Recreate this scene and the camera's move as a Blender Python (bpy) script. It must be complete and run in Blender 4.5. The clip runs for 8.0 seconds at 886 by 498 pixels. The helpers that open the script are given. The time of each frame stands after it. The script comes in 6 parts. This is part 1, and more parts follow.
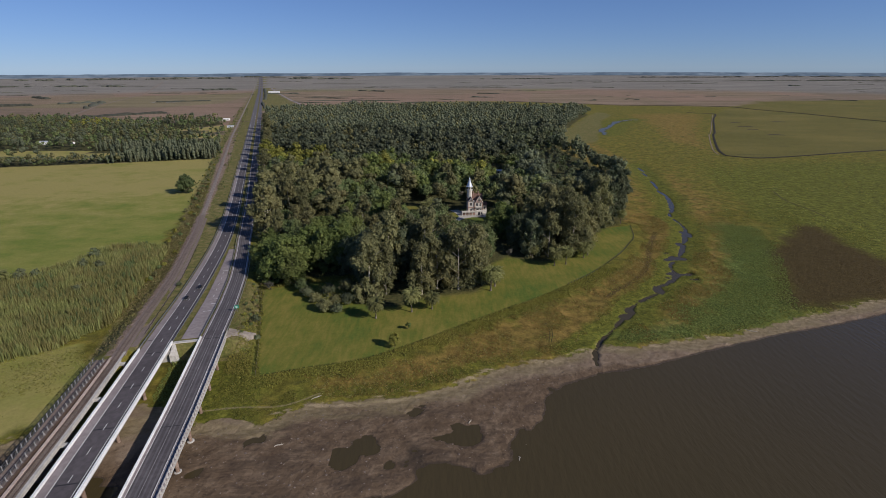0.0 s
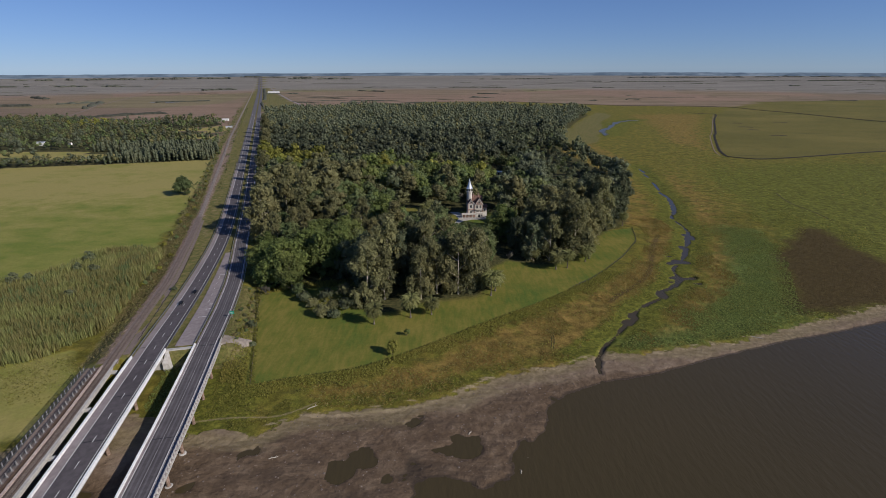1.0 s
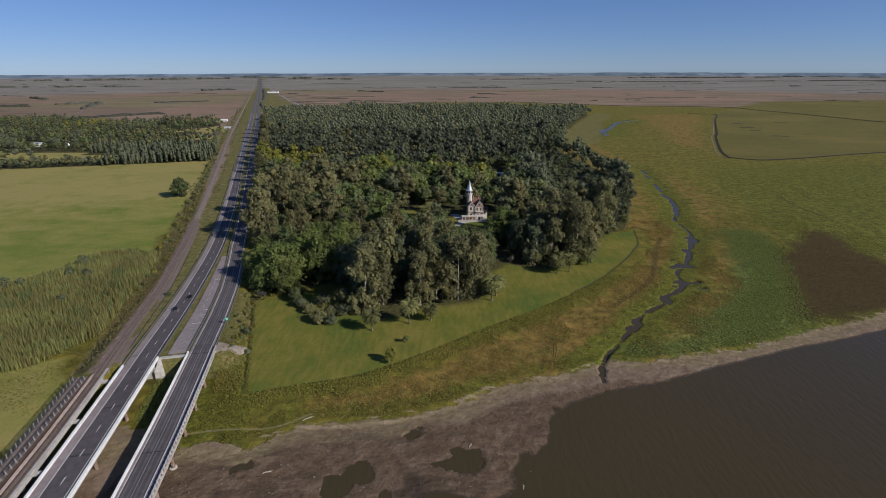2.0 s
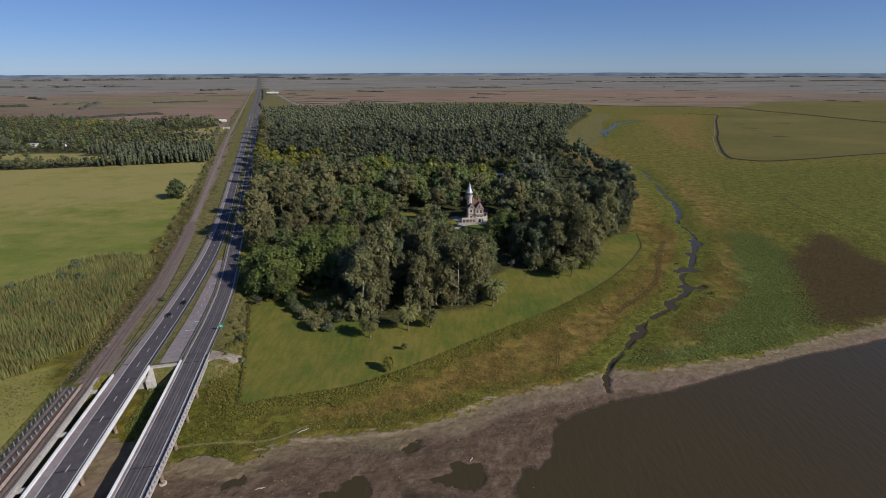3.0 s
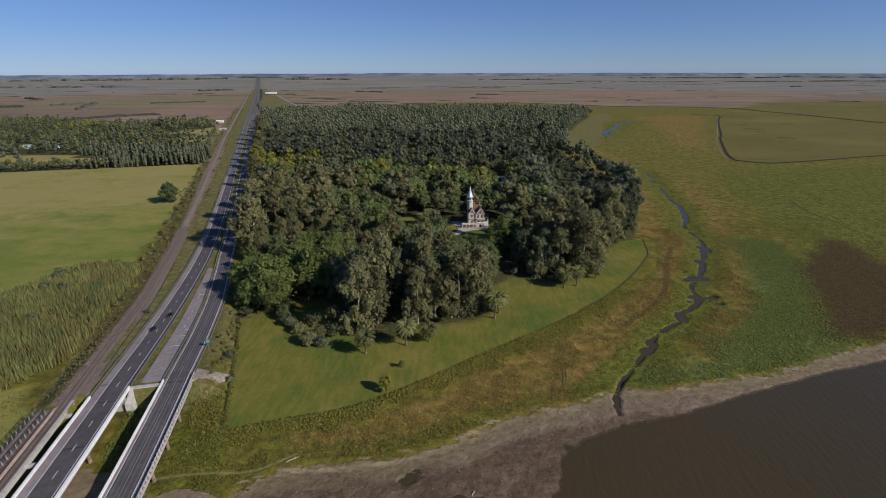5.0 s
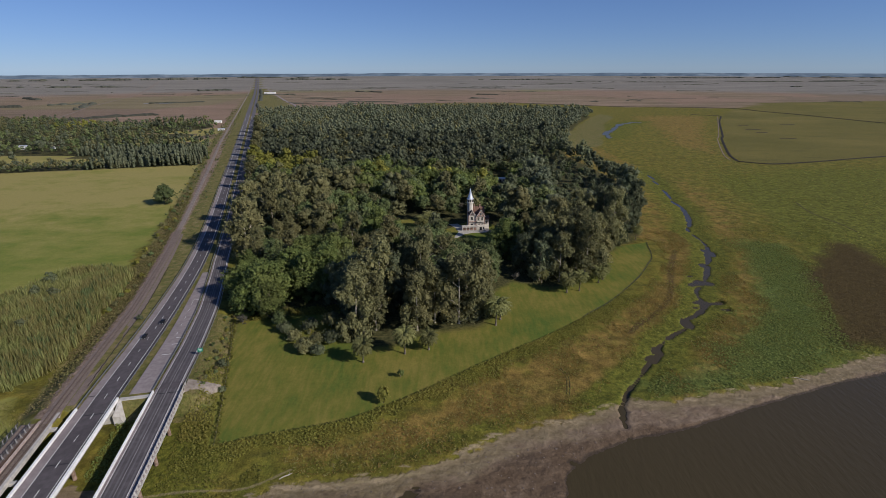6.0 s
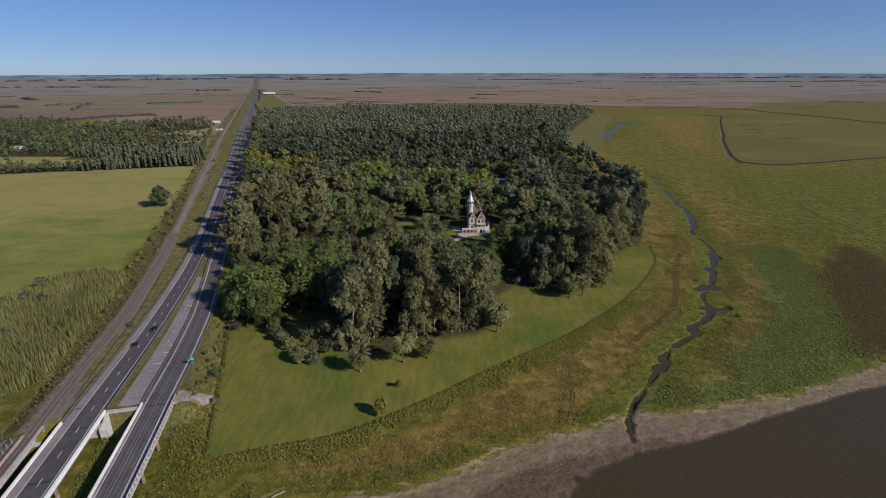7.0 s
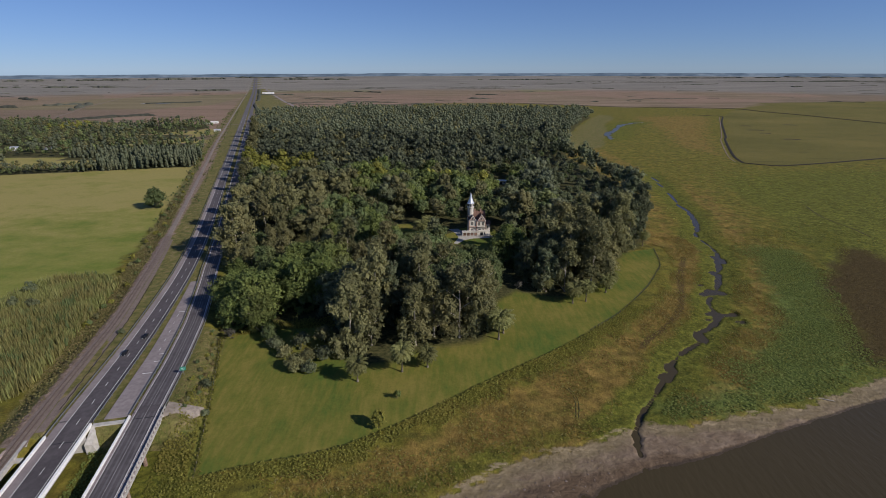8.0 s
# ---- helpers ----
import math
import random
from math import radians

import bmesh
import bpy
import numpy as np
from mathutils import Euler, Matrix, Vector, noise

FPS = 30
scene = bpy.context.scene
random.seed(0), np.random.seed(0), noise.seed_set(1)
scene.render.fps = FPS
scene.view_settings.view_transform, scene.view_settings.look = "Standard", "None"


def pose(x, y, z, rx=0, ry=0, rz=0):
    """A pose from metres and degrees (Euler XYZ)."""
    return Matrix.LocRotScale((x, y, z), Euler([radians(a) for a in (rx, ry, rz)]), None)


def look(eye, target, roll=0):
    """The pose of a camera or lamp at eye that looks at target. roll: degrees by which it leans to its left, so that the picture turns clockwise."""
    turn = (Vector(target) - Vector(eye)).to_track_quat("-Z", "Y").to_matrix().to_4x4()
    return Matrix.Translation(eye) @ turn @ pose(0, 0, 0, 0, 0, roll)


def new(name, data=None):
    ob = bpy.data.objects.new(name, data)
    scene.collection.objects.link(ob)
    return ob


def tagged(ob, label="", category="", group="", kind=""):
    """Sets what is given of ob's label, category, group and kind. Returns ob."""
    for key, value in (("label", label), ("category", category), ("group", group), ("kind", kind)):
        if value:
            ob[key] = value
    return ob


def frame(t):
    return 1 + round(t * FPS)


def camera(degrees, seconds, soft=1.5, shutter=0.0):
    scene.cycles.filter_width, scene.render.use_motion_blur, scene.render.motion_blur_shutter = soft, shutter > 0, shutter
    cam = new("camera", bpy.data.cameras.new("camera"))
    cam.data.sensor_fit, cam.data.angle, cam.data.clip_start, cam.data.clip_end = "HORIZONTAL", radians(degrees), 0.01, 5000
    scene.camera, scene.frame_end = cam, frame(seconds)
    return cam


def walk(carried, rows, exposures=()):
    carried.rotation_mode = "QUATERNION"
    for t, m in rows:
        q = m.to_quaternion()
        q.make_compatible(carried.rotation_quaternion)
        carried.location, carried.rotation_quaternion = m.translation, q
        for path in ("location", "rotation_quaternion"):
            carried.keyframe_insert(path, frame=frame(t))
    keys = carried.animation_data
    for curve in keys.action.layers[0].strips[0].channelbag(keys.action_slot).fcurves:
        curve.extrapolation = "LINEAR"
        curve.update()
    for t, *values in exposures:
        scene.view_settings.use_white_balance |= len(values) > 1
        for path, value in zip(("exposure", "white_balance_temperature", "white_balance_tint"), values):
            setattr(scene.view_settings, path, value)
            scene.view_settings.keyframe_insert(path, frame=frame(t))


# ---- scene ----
# camera: a drone gliding forward, about 125 m above the river
cam = camera(84, 8.0, 0.65)
ROWS = [
    (0.0, (0.0, 0.0, 125.0), (0.0, 93.88, 90.55), -0.152),
    (0.5, (0.1, 2.66, 125.24), (0.11, 96.54, 90.8), -0.15),
    (1.0, (0.18, 5.47, 125.45), (0.21, 99.35, 91.01), -0.148),
    (1.5, (0.24, 8.4, 125.64), (0.28, 102.29, 91.21), -0.146),
    (2.2, (0.3, 12.72, 125.86), (0.37, 106.61, 91.43), -0.144),
    (3.0, (0.32, 17.91, 126.05), (0.43, 111.8, 91.63), -0.141),
    (3.5, (0.32, 21.28, 126.14), (0.45, 115.17, 91.72), -0.139),
    (4.0, (0.31, 24.73, 126.2), (0.46, 118.62, 91.79), -0.137),
    (4.5, (0.29, 28.25, 126.23), (0.47, 122.14, 91.83), -0.135),
    (5.2, (0.24, 33.27, 126.24), (0.47, 127.17, 91.85), -0.133),
    (6.0, (0.18, 39.12, 126.19), (0.47, 133.03, 91.8), -0.13),
    (6.5, (0.14, 42.82, 126.13), (0.46, 136.73, 91.74), -0.128),
    (7.0, (0.09, 46.54, 126.04), (0.46, 140.44, 91.66), -0.126),
    (7.5, (0.05, 50.26, 125.92), (0.46, 144.17, 91.55), -0.124),
    (8.0, (0.01, 53.99, 125.78), (0.47, 147.9, 91.41), -0.122),
]
walk(cam, [(t, look(eye, aim, roll)) for t, eye, aim, roll in ROWS], [(0.0, 0.1, 6500, 12), (8.0, 0.1, 6500, 12)])

# ---- light ----
SUN_ELEV, SUN_AZ = radians(31), radians(119.5)   # azimuth clockwise from +y
world = bpy.data.worlds.new("world")
scene.world = world
world.use_nodes = True
wn = world.node_tree.nodes
sky = wn.new("ShaderNodeTexSky")
sky.sky_type, sky.sun_disc = "NISHITA", False
sky.sun_elevation, sky.sun_rotation = SUN_ELEV, SUN_AZ
sky.altitude, sky.air_density, sky.dust_density, sky.ozone_density = 2500, 1.0, 0.0, 4.0
wn["Background"].inputs["Strength"].default_value = 0.0905
tint = wn.new("ShaderNodeMix")
tint.data_type, tint.blend_type = "RGBA", "MULTIPLY"
tint.inputs[0].default_value, tint.inputs[7].default_value = 1.0, (0.685, 0.885, 1.30, 1)
even = wn.new("ShaderNodeGamma")
even.inputs[1].default_value = 0.75
world.node_tree.links.new(sky.outputs[0], even.inputs[0])
world.node_tree.links.new(even.outputs[0], tint.inputs[6])
world.node_tree.links.new(tint.outputs[2], wn["Background"].inputs["Color"])
sun = new("sun", bpy.data.lights.new("sun", "SUN"))
sun.data.energy, sun.data.angle, sun.data.color = 4.15, radians(0.53), (1.0, 0.95, 0.88)
sun_way = Vector((math.sin(SUN_AZ) * math.cos(SUN_ELEV), math.cos(SUN_AZ) * math.cos(SUN_ELEV), math.sin(SUN_ELEV)))
sun.matrix_world = look(sun_way * 300, (0, 0, 0))


# ---- node helpers ----
class Nodes:
    """A short hand for material nodes; positions are world metres."""

    def __init__(self, name):
        self.mat = bpy.data.materials.new(name)
        self.mat.use_nodes = True
        self.tree = self.mat.node_tree
        self.bsdf = self.tree.nodes["Principled BSDF"]
        self.bsdf.inputs["Specular IOR Level"].default_value = 0.3

    def add(self, kind):
        return self.tree.nodes.new(kind)

    def put(self, sock, v):
        if isinstance(v, bpy.types.NodeSocket):
            self.tree.links.new(v, sock)
        elif isinstance(v, (tuple, list)) and len(v) == 3 and sock.type == "RGBA":
            sock.default_value = (*v, 1)
        else:
            sock.default_value = v

    def pos(self, sx=1, sy=1, sz=1, turn=0):
        g = self.add("ShaderNodeNewGeometry")
        m = self.add("ShaderNodeMapping")
        m.inputs["Scale"].default_value = (sx, sy, sz)
        m.inputs["Rotation"].default_value = (0, 0, radians(turn))
        self.put(m.inputs["Vector"], g.outputs["Position"])
        return m.outputs[0]

    def noise(self, scale, detail=4, vec=None, rough=0.55):
        n = self.add("ShaderNodeTexNoise")
        self.put(n.inputs["Vector"], vec if vec is not None else self.pos())
        n.inputs["Scale"].default_value, n.inputs["Detail"].default_value, n.inputs["Roughness"].default_value = scale, detail, rough
        return n.outputs["Fac"]

    def cells(self, scale, vec=None, out="Color", feature="F1"):
        n = self.add("ShaderNodeTexVoronoi")
        n.feature = feature
        self.put(n.inputs["Vector"], vec if vec is not None else self.pos())
        n.inputs["Scale"].default_value = scale
        return n.outputs[out]

    def attr(self, name):
        n = self.add("ShaderNodeAttribute")
        n.attribute_name = name
        return n.outputs["Fac"]

    def rand(self):
        return self.add("ShaderNodeObjectInfo").outputs["Random"]

    def island(self):
        return self.add("ShaderNodeNewGeometry").outputs["Random Per Island"]

    def op(self, kind, a, b=0.0, c=0.0):
        n = self.add("ShaderNodeMath")
        n.operation = kind
        for s, v in zip(n.inputs, (a, b, c)):
            self.put(s, v)
        return n.outputs[0]

    def step(self, v, lo, hi):
        n = self.add("ShaderNodeMapRange")
        n.interpolation_type = "SMOOTHSTEP"
        for s, x in zip(n.inputs, (v, lo, hi, 0.0, 1.0)):
            self.put(s, x)
        return n.outputs[0]

    def mix(self, f, a, b, blend="MIX"):
        n = self.add("ShaderNodeMix")
        n.data_type, n.blend_type = "RGBA", blend
        self.put(n.inputs[0], f), self.put(n.inputs[6], a), self.put(n.inputs[7], b)
        return n.outputs[2]

    def ramp(self, f, *stops):
        n = self.add("ShaderNodeValToRGB")
        e = n.color_ramp.elements
        while len(e) < len(stops):
            e.new(0.5)
        for el, (at, c) in zip(e, stops):
            el.position, el.color = at, (*c, 1)
        self.put(n.inputs[0], f)
        return n.outputs[0]

    def done(self, color, rough=0.9, metal=0.0, bump=None, depth=0.3, spec=None):
        self.put(self.bsdf.inputs["Base Color"], color)
        self.put(self.bsdf.inputs["Roughness"], rough)
        self.put(self.bsdf.inputs["Metallic"], metal)
        if spec is not None:
            self.bsdf.inputs["Specular IOR Level"].default_value = spec
        if bump is not None:
            b = self.add("ShaderNodeBump")
            b.inputs["Distance"].default_value = depth
            b.inputs["Strength"].default_value = 1.0
            self.put(b.inputs["Height"], bump)
            self.put(self.bsdf.inputs["Normal"], b.outputs[0])
        return self.mat


def simple(name, a, b, scale=1.0, rough=0.85, metal=0.0, depth=0.02):
    """A plain worn surface between two shades."""
    n = Nodes(name)
    v = n.noise(scale, 5)
    w = n.noise(scale * 0.13, 3)
    c = n.mix(n.step(v, 0.3, 0.7), a, b)
    c = n.mix(n.op("MULTIPLY", n.step(w, 0.4, 0.75), 0.45), c, tuple(0.7 * x for x in a))
    return n.done(c, rough, metal, v, depth)


# ---- ground materials ----
def ground_material():
    n = Nodes("ground_cover")
    big, mid, fine = n.noise(0.012, 4), n.noise(0.07, 5), n.noise(0.6, 6)
    tuft = n.noise(1.5, 6, None, 0.65)
    rough_mix = n.noise(0.1, 8, n.pos(1, 0.8, 1, 35), 0.68)

    def edge(name, wobble, amount, lo, hi):
        return n.step(n.op("ADD", n.attr(name), n.op("MULTIPLY", n.op("SUBTRACT", wobble, 0.5), amount)), lo, hi)

    # marsh: olive, with rust and lush stretches
    col = n.ramp(rough_mix, (0.3, (0.08, 0.083, 0.014)), (0.5, (0.12, 0.106, 0.018)), (0.7, (0.168, 0.127, 0.027)))
    dash = n.step(n.noise(0.05, 7, n.pos(0.4, 1.4, 1, -6), 0.66), 0.53, 0.63)
    rust = n.ramp(n.noise(0.22, 7, n.pos(1, 0.6, 1, 30), 0.7), (0.3, (0.112, 0.08, 0.02)), (0.5, (0.172, 0.114, 0.03)), (0.72, (0.23, 0.15, 0.045)))
    col = n.mix(n.op("MULTIPLY", n.step(n.noise(0.17, 6, n.pos(0.4, 1.25, 1, -8), 0.62), 0.54, 0.66), 0.6), col, (0.052, 0.053, 0.013))
    col = n.mix(edge("rust", rough_mix, 1.9, 0.2, 0.9), col, rust)
    col = n.mix(n.op("MULTIPLY", dash, 0.3), col, (0.066, 0.06, 0.015))
    lush = n.ramp(fine, (0.3, (0.062, 0.072, 0.011)), (0.7, (0.124, 0.118, 0.019)))
    col = n.mix(edge("lush", mid, 1.3, 0.2, 0.75), col, lush)
    clump = n.ramp(n.noise(0.17, 7, None, 0.7), (0.36, (0.68, 0.68, 0.64)), (0.5, (1.0, 1.0, 1.0)), (0.64, (1.34, 1.34, 1.3)))
    col = n.mix(1.0, col, clump, "MULTIPLY")
    # far fields
    cell = n.add("ShaderNodeSeparateColor")
    n.put(cell.inputs[0], n.cells(0.0017, n.pos(1, 0.6, 1, 17)))
    strip = n.noise(0.006, 6, n.pos(0.35, 1.6, 1, 8))
    dots = n.step(n.noise(0.03, 7, n.pos(0.3, 1.4, 1, 3), 0.68), 0.56, 0.66)
    olive = n.ramp(n.noise(0.005, 7, n.pos(0.7, 1.1, 1, 20), 0.6), (0.3, (0.088, 0.082, 0.02)), (0.55, (0.122, 0.104, 0.028)), (0.7, (0.15, 0.122, 0.036)))
    olive = n.mix(n.op("MULTIPLY", dots, 0.55), olive, (0.075, 0.07, 0.022))
    col = n.mix(edge("olive", big, 60.0, -10, 10), col, olive)
    tan = n.ramp(strip, (0.3, (0.14, 0.107, 0.066)), (0.5, (0.185, 0.136, 0.088)), (0.7, (0.228, 0.168, 0.115)))
    tan = n.mix(n.step(cell.outputs[0], 0.5, 0.53), tan, n.ramp(strip, (0.3, (0.18, 0.124, 0.084)), (0.7, (0.225, 0.155, 0.108))))
    tan = n.mix(n.step(cell.outputs[1], 0.62, 0.66), tan, n.ramp(strip, (0.3, (0.14, 0.124, 0.058)), (0.7, (0.19, 0.16, 0.085))))
    tan = n.mix(n.op("MULTIPLY", n.step(cell.outputs[2], 0.72, 0.76), 0.45), tan, (0.13, 0.1, 0.07))
    scrub = n.step(n.noise(0.011, 7, n.pos(0.35, 1.5, 1, 4), 0.66), 0.55, 0.63)
    tan = n.mix(n.op("MULTIPLY", scrub, 0.7), tan, (0.1, 0.085, 0.048))
    # distance haze painted into the ground colour: far land turns grey
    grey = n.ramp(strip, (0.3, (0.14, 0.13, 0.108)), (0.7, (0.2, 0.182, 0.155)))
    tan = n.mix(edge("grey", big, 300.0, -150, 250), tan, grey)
    col = n.mix(edge("plain", big, 160.0, -30, 30), col, tan)
    # leafy bed and burnt bed
    leafy = n.ramp(n.noise(0.45, 7, None, 0.65), (0.32, (0.046, 0.068, 0.015)), (0.5, (0.085, 0.115, 0.027)), (0.7, (0.13, 0.16, 0.042)))
    lf = n.noise(0.05, 6, None, 0.62)
    col = n.mix(n.op("MULTIPLY", edge("leafy", lf, 44.0, -9, 9), 0.9), col, leafy)
    burnt = n.ramp(n.noise(0.5, 6, None, 0.65), (0.3, (0.048, 0.032, 0.011)), (0.55, (0.064, 0.044, 0.016)), (0.75, (0.088, 0.064, 0.024)))
    col = n.mix(n.op("MULTIPLY", edge("burnt", lf, 36.0, -10, 8), 0.96), col, burnt)
    gully = n.step(n.op("ADD", n.attr("gully"), n.op("MULTIPLY", n.op("SUBTRACT", n.noise(0.3, 5), 0.5), 4.0)), 3.4, 1.2)
    col = n.mix(n.op("MULTIPLY", gully, 0.92), col, (0.082, 0.056, 0.02))
    # mown lawn
    mow_mix = n.op("ADD", n.op("MULTIPLY", n.noise(0.03, 4), 0.6), n.op("MULTIPLY", n.noise(0.3, 5, n.pos(1.6, 0.35, 1, 12)), 0.4))
    mow = n.ramp(mow_mix, (0.38, (0.068, 0.097, 0.017)), (0.5, (0.112, 0.113, 0.021)), (0.62, (0.158, 0.135, 0.031)))
    lawn = edge("lawn", fine, 2.0, -0.7, 0.5)
    col = n.mix(lawn, col, mow)
    # pasture beyond the railway
    north = n.add("ShaderNodeSeparateXYZ")
    n.put(north.inputs[0], n.pos(1, 1, 1, -12))
    graze = n.op("ADD", n.op("MULTIPLY", big, 0.3), n.op("MULTIPLY", n.noise(0.05, 6, n.pos(0.7, 1.1, 1, 24), 0.62), 0.4))
    graze = n.op("ADD", graze, n.op("MULTIPLY", n.step(n.op("ADD", north.outputs[1], n.op("MULTIPLY", mid, 160.0)), 540, 680), 0.13))
    graze = n.op("ADD", graze, n.op("ADD", 0.085, n.op("MULTIPLY", n.step(north.outputs[1], 330, 250), 0.07)))
    past = n.ramp(graze, (0.37, (0.115, 0.14, 0.025)), (0.47, (0.175, 0.172, 0.042)), (0.57, (0.235, 0.2, 0.066)))
    pasture = edge("pasture", mid, 22.0, -3, 3)
    col = n.mix(pasture, col, past)
    # forest floor
    litter = n.ramp(fine, (0.35, (0.03, 0.034, 0.012)), (0.7, (0.085, 0.075, 0.03)))
    col = n.mix(edge("wood", mid, 14.0, -3, 5), col, litter)
    # verge by road and track: dry grass, and bare pinkish earth by the rails
    dry = n.ramp(n.noise(0.25, 7, None, 0.65), (0.33, (0.07, 0.08, 0.02)), (0.52, (0.128, 0.114, 0.038)), (0.7, (0.2, 0.155, 0.078)))
    col = n.mix(edge("verge", fine, 8.0, -1.5, 2), col, dry)
    earth = n.ramp(fine, (0.3, (0.15, 0.105, 0.075)), (0.7, (0.25, 0.185, 0.145)))
    col = n.mix(edge("earth", n.noise(0.2, 6), 9.0, -1, 1.5), col, earth)
    # mud and sand below the bank
    mudn = n.noise(0.3, 8, n.pos(0.95, 1.05, 1, 12), 0.64)
    mud = n.ramp(n.noise(0.13, 9, None, 0.66), (0.34, (0.078, 0.052, 0.032)), (0.5, (0.104, 0.071, 0.045)), (0.64, (0.135, 0.095, 0.062)))
    crusty = n.step(n.noise(0.045, 5), 0.4, 0.58)
    mud = n.mix(n.op("MULTIPLY", n.op("MULTIPLY", n.step(mudn, 0.54, 0.68), crusty), 0.5), mud, (0.19, 0.14, 0.096))
    mud = n.mix(n.op("MULTIPLY", n.step(mudn, 0.45, 0.4), 0.5), mud, (0.058, 0.039, 0.026))
    speck = n.step(n.noise(0.9, 3, n.pos(0.8, 1.2, 1, 10)), 0.69, 0.74)
    mud = n.mix(n.op("MULTIPLY", n.op("MULTIPLY", speck, n.step(n.noise(0.06, 3), 0.42, 0.6)), 0.8), mud, (0.3, 0.24, 0.185))
    slick = n.step(n.noise(0.07, 9, n.pos(0.5, 1.5, 1, 15), 0.64), 0.52, 0.58)
    mud = n.mix(n.op("MULTIPLY", slick, 0.65), mud, (0.066, 0.046, 0.031))
    sand = n.ramp(n.noise(0.2, 8, None, 0.6), (0.33, (0.125, 0.088, 0.058)), (0.5, (0.158, 0.114, 0.078)), (0.66, (0.196, 0.145, 0.102)))
    mud = n.mix(edge("sand", rough_mix, 9.0, -2.0, 2.5), mud, sand)
    khaki = n.ramp(n.noise(0.35, 6, n.pos(0.6, 1.3, 1, 12), 0.65), (0.35, (0.125, 0.098, 0.05)), (0.5, (0.165, 0.13, 0.072)), (0.66, (0.22, 0.175, 0.105)))
    mud = n.mix(n.op("MULTIPLY", n.step(n.op("ADD", n.attr("bank"), n.op("MULTIPLY", n.op("SUBTRACT", n.noise(0.09, 7, n.pos(0.5, 1.3, 1, 12), 0.65), 0.5), 26.0)), -11, -3), 0.75), mud, khaki)
    bare = n.step(n.op("ADD", n.attr("bank"), n.op("MULTIPLY", n.op("SUBTRACT", n.noise(0.18, 7, None, 0.65), 0.5), 11.0)), 0.8, -0.8)
    col = n.mix(bare, col, mud)
    strand = n.op("MULTIPLY", n.step(n.op("ABSOLUTE", n.op("ADD", n.attr("bank"), n.op("MULTIPLY", n.op("SUBTRACT", mid, 0.5), 14.0))), 2.4, 1.0), n.step(n.noise(0.16, 7, n.pos(0.5, 1.4, 1, 12), 0.66), 0.52, 0.6))
    col = n.mix(n.op("MULTIPLY", strand, 0.8), col, (0.27, 0.21, 0.13))
    trail = n.step(n.op("ADD", n.attr("trail"), n.op("MULTIPLY", n.op("SUBTRACT", fine, 0.5), 1.4)), 0.7, 0.25)
    col = n.mix(n.op("MULTIPLY", trail, 0.6), col, (0.23, 0.185, 0.1))
    wet = n.step(n.op("ADD", n.attr("rise"), n.op("MULTIPLY", n.op("SUBTRACT", mudn, 0.5), 0.12)), 0.15, 0.03)
    col = n.mix(n.op("MULTIPLY", wet, 0.8), col, (0.042, 0.031, 0.021))
    tone = n.op("ADD", n.op("MULTIPLY", fine, 0.45), n.op("MULTIPLY", tuft, 0.55))
    smooth = n.op("SUBTRACT", 1.0, n.op("MULTIPLY", n.op("MAXIMUM", lawn, n.op("MAXIMUM", pasture, bare)), 0.8))
    shade = n.ramp(tone, (0.32, (0.74, 0.74, 0.74)), (0.68, (1.62, 1.62, 1.62)))
    shade = n.mix(smooth, n.ramp(tone, (0.3, (1.06, 1.06, 1.06)), (0.7, (1.32, 1.32, 1.32))), shade)
    col = n.mix(1.0, col, shade, "MULTIPLY")
    rough = n.op("SUBTRACT", 0.95, n.op("MULTIPLY", wet, 0.4))
    relief = n.op("ADD", n.op("MULTIPLY", tone, smooth), n.op("MULTIPLY", n.op("MULTIPLY", n.op("ADD", mudn, n.op("MULTIPLY", n.noise(0.5, 4, n.pos(0.8, 1.2, 1, 20)), 0.6)), bare), 0.75))
    return n.done(col, rough, 0, relief, 1.0, 0.14)


def water_material():
    n = Nodes("river_water")
    w = n.noise(0.015, 4)
    c = n.mix(w, (0.051, 0.039, 0.018), (0.062, 0.047, 0.022))
    v = n.noise(0.5, 3, n.pos(1, 0.3, 1, -25))
    return n.done(c, 0.2, 0, v, 0.2, 0.2)


def leaf_material(name, dark, lit, warm, scale=0.25):
    n = Nodes(name)
    r = n.island()
    c = n.mix(r, dark, lit)
    c = n.mix(n.op("MULTIPLY", n.step(n.noise(0.045, 3), 0.45, 0.7), 0.55), c, warm)
    hue = n.add("ShaderNodeHueSaturation")
    hue.inputs["Hue"].default_value = 0.5
    n.put(hue.inputs["Value"], n.op("ADD", n.op("ADD", 0.72, n.attr("tone")), n.op("MULTIPLY", n.rand(), 0.55)))
    n.put(hue.inputs["Color"], c)
    n.bsdf.inputs["Subsurface Weight"].default_value = 0.0
    mat = n.done(hue.outputs[0], 0.75, 0, None, 0.1, 0.2)
    glow = n.add("ShaderNodeBsdfTranslucent")
    n.put(glow.inputs["Color"], hue.outputs[0])
    both = n.add("ShaderNodeMixShader")
    both.inputs[0].default_value = 0.42
    n.put(both.inputs[1], n.bsdf.outputs[0]), n.put(both.inputs[2], glow.outputs[0])
    n.put(n.tree.nodes["Material Output"].inputs["Surface"], both.outputs[0])
    return mat


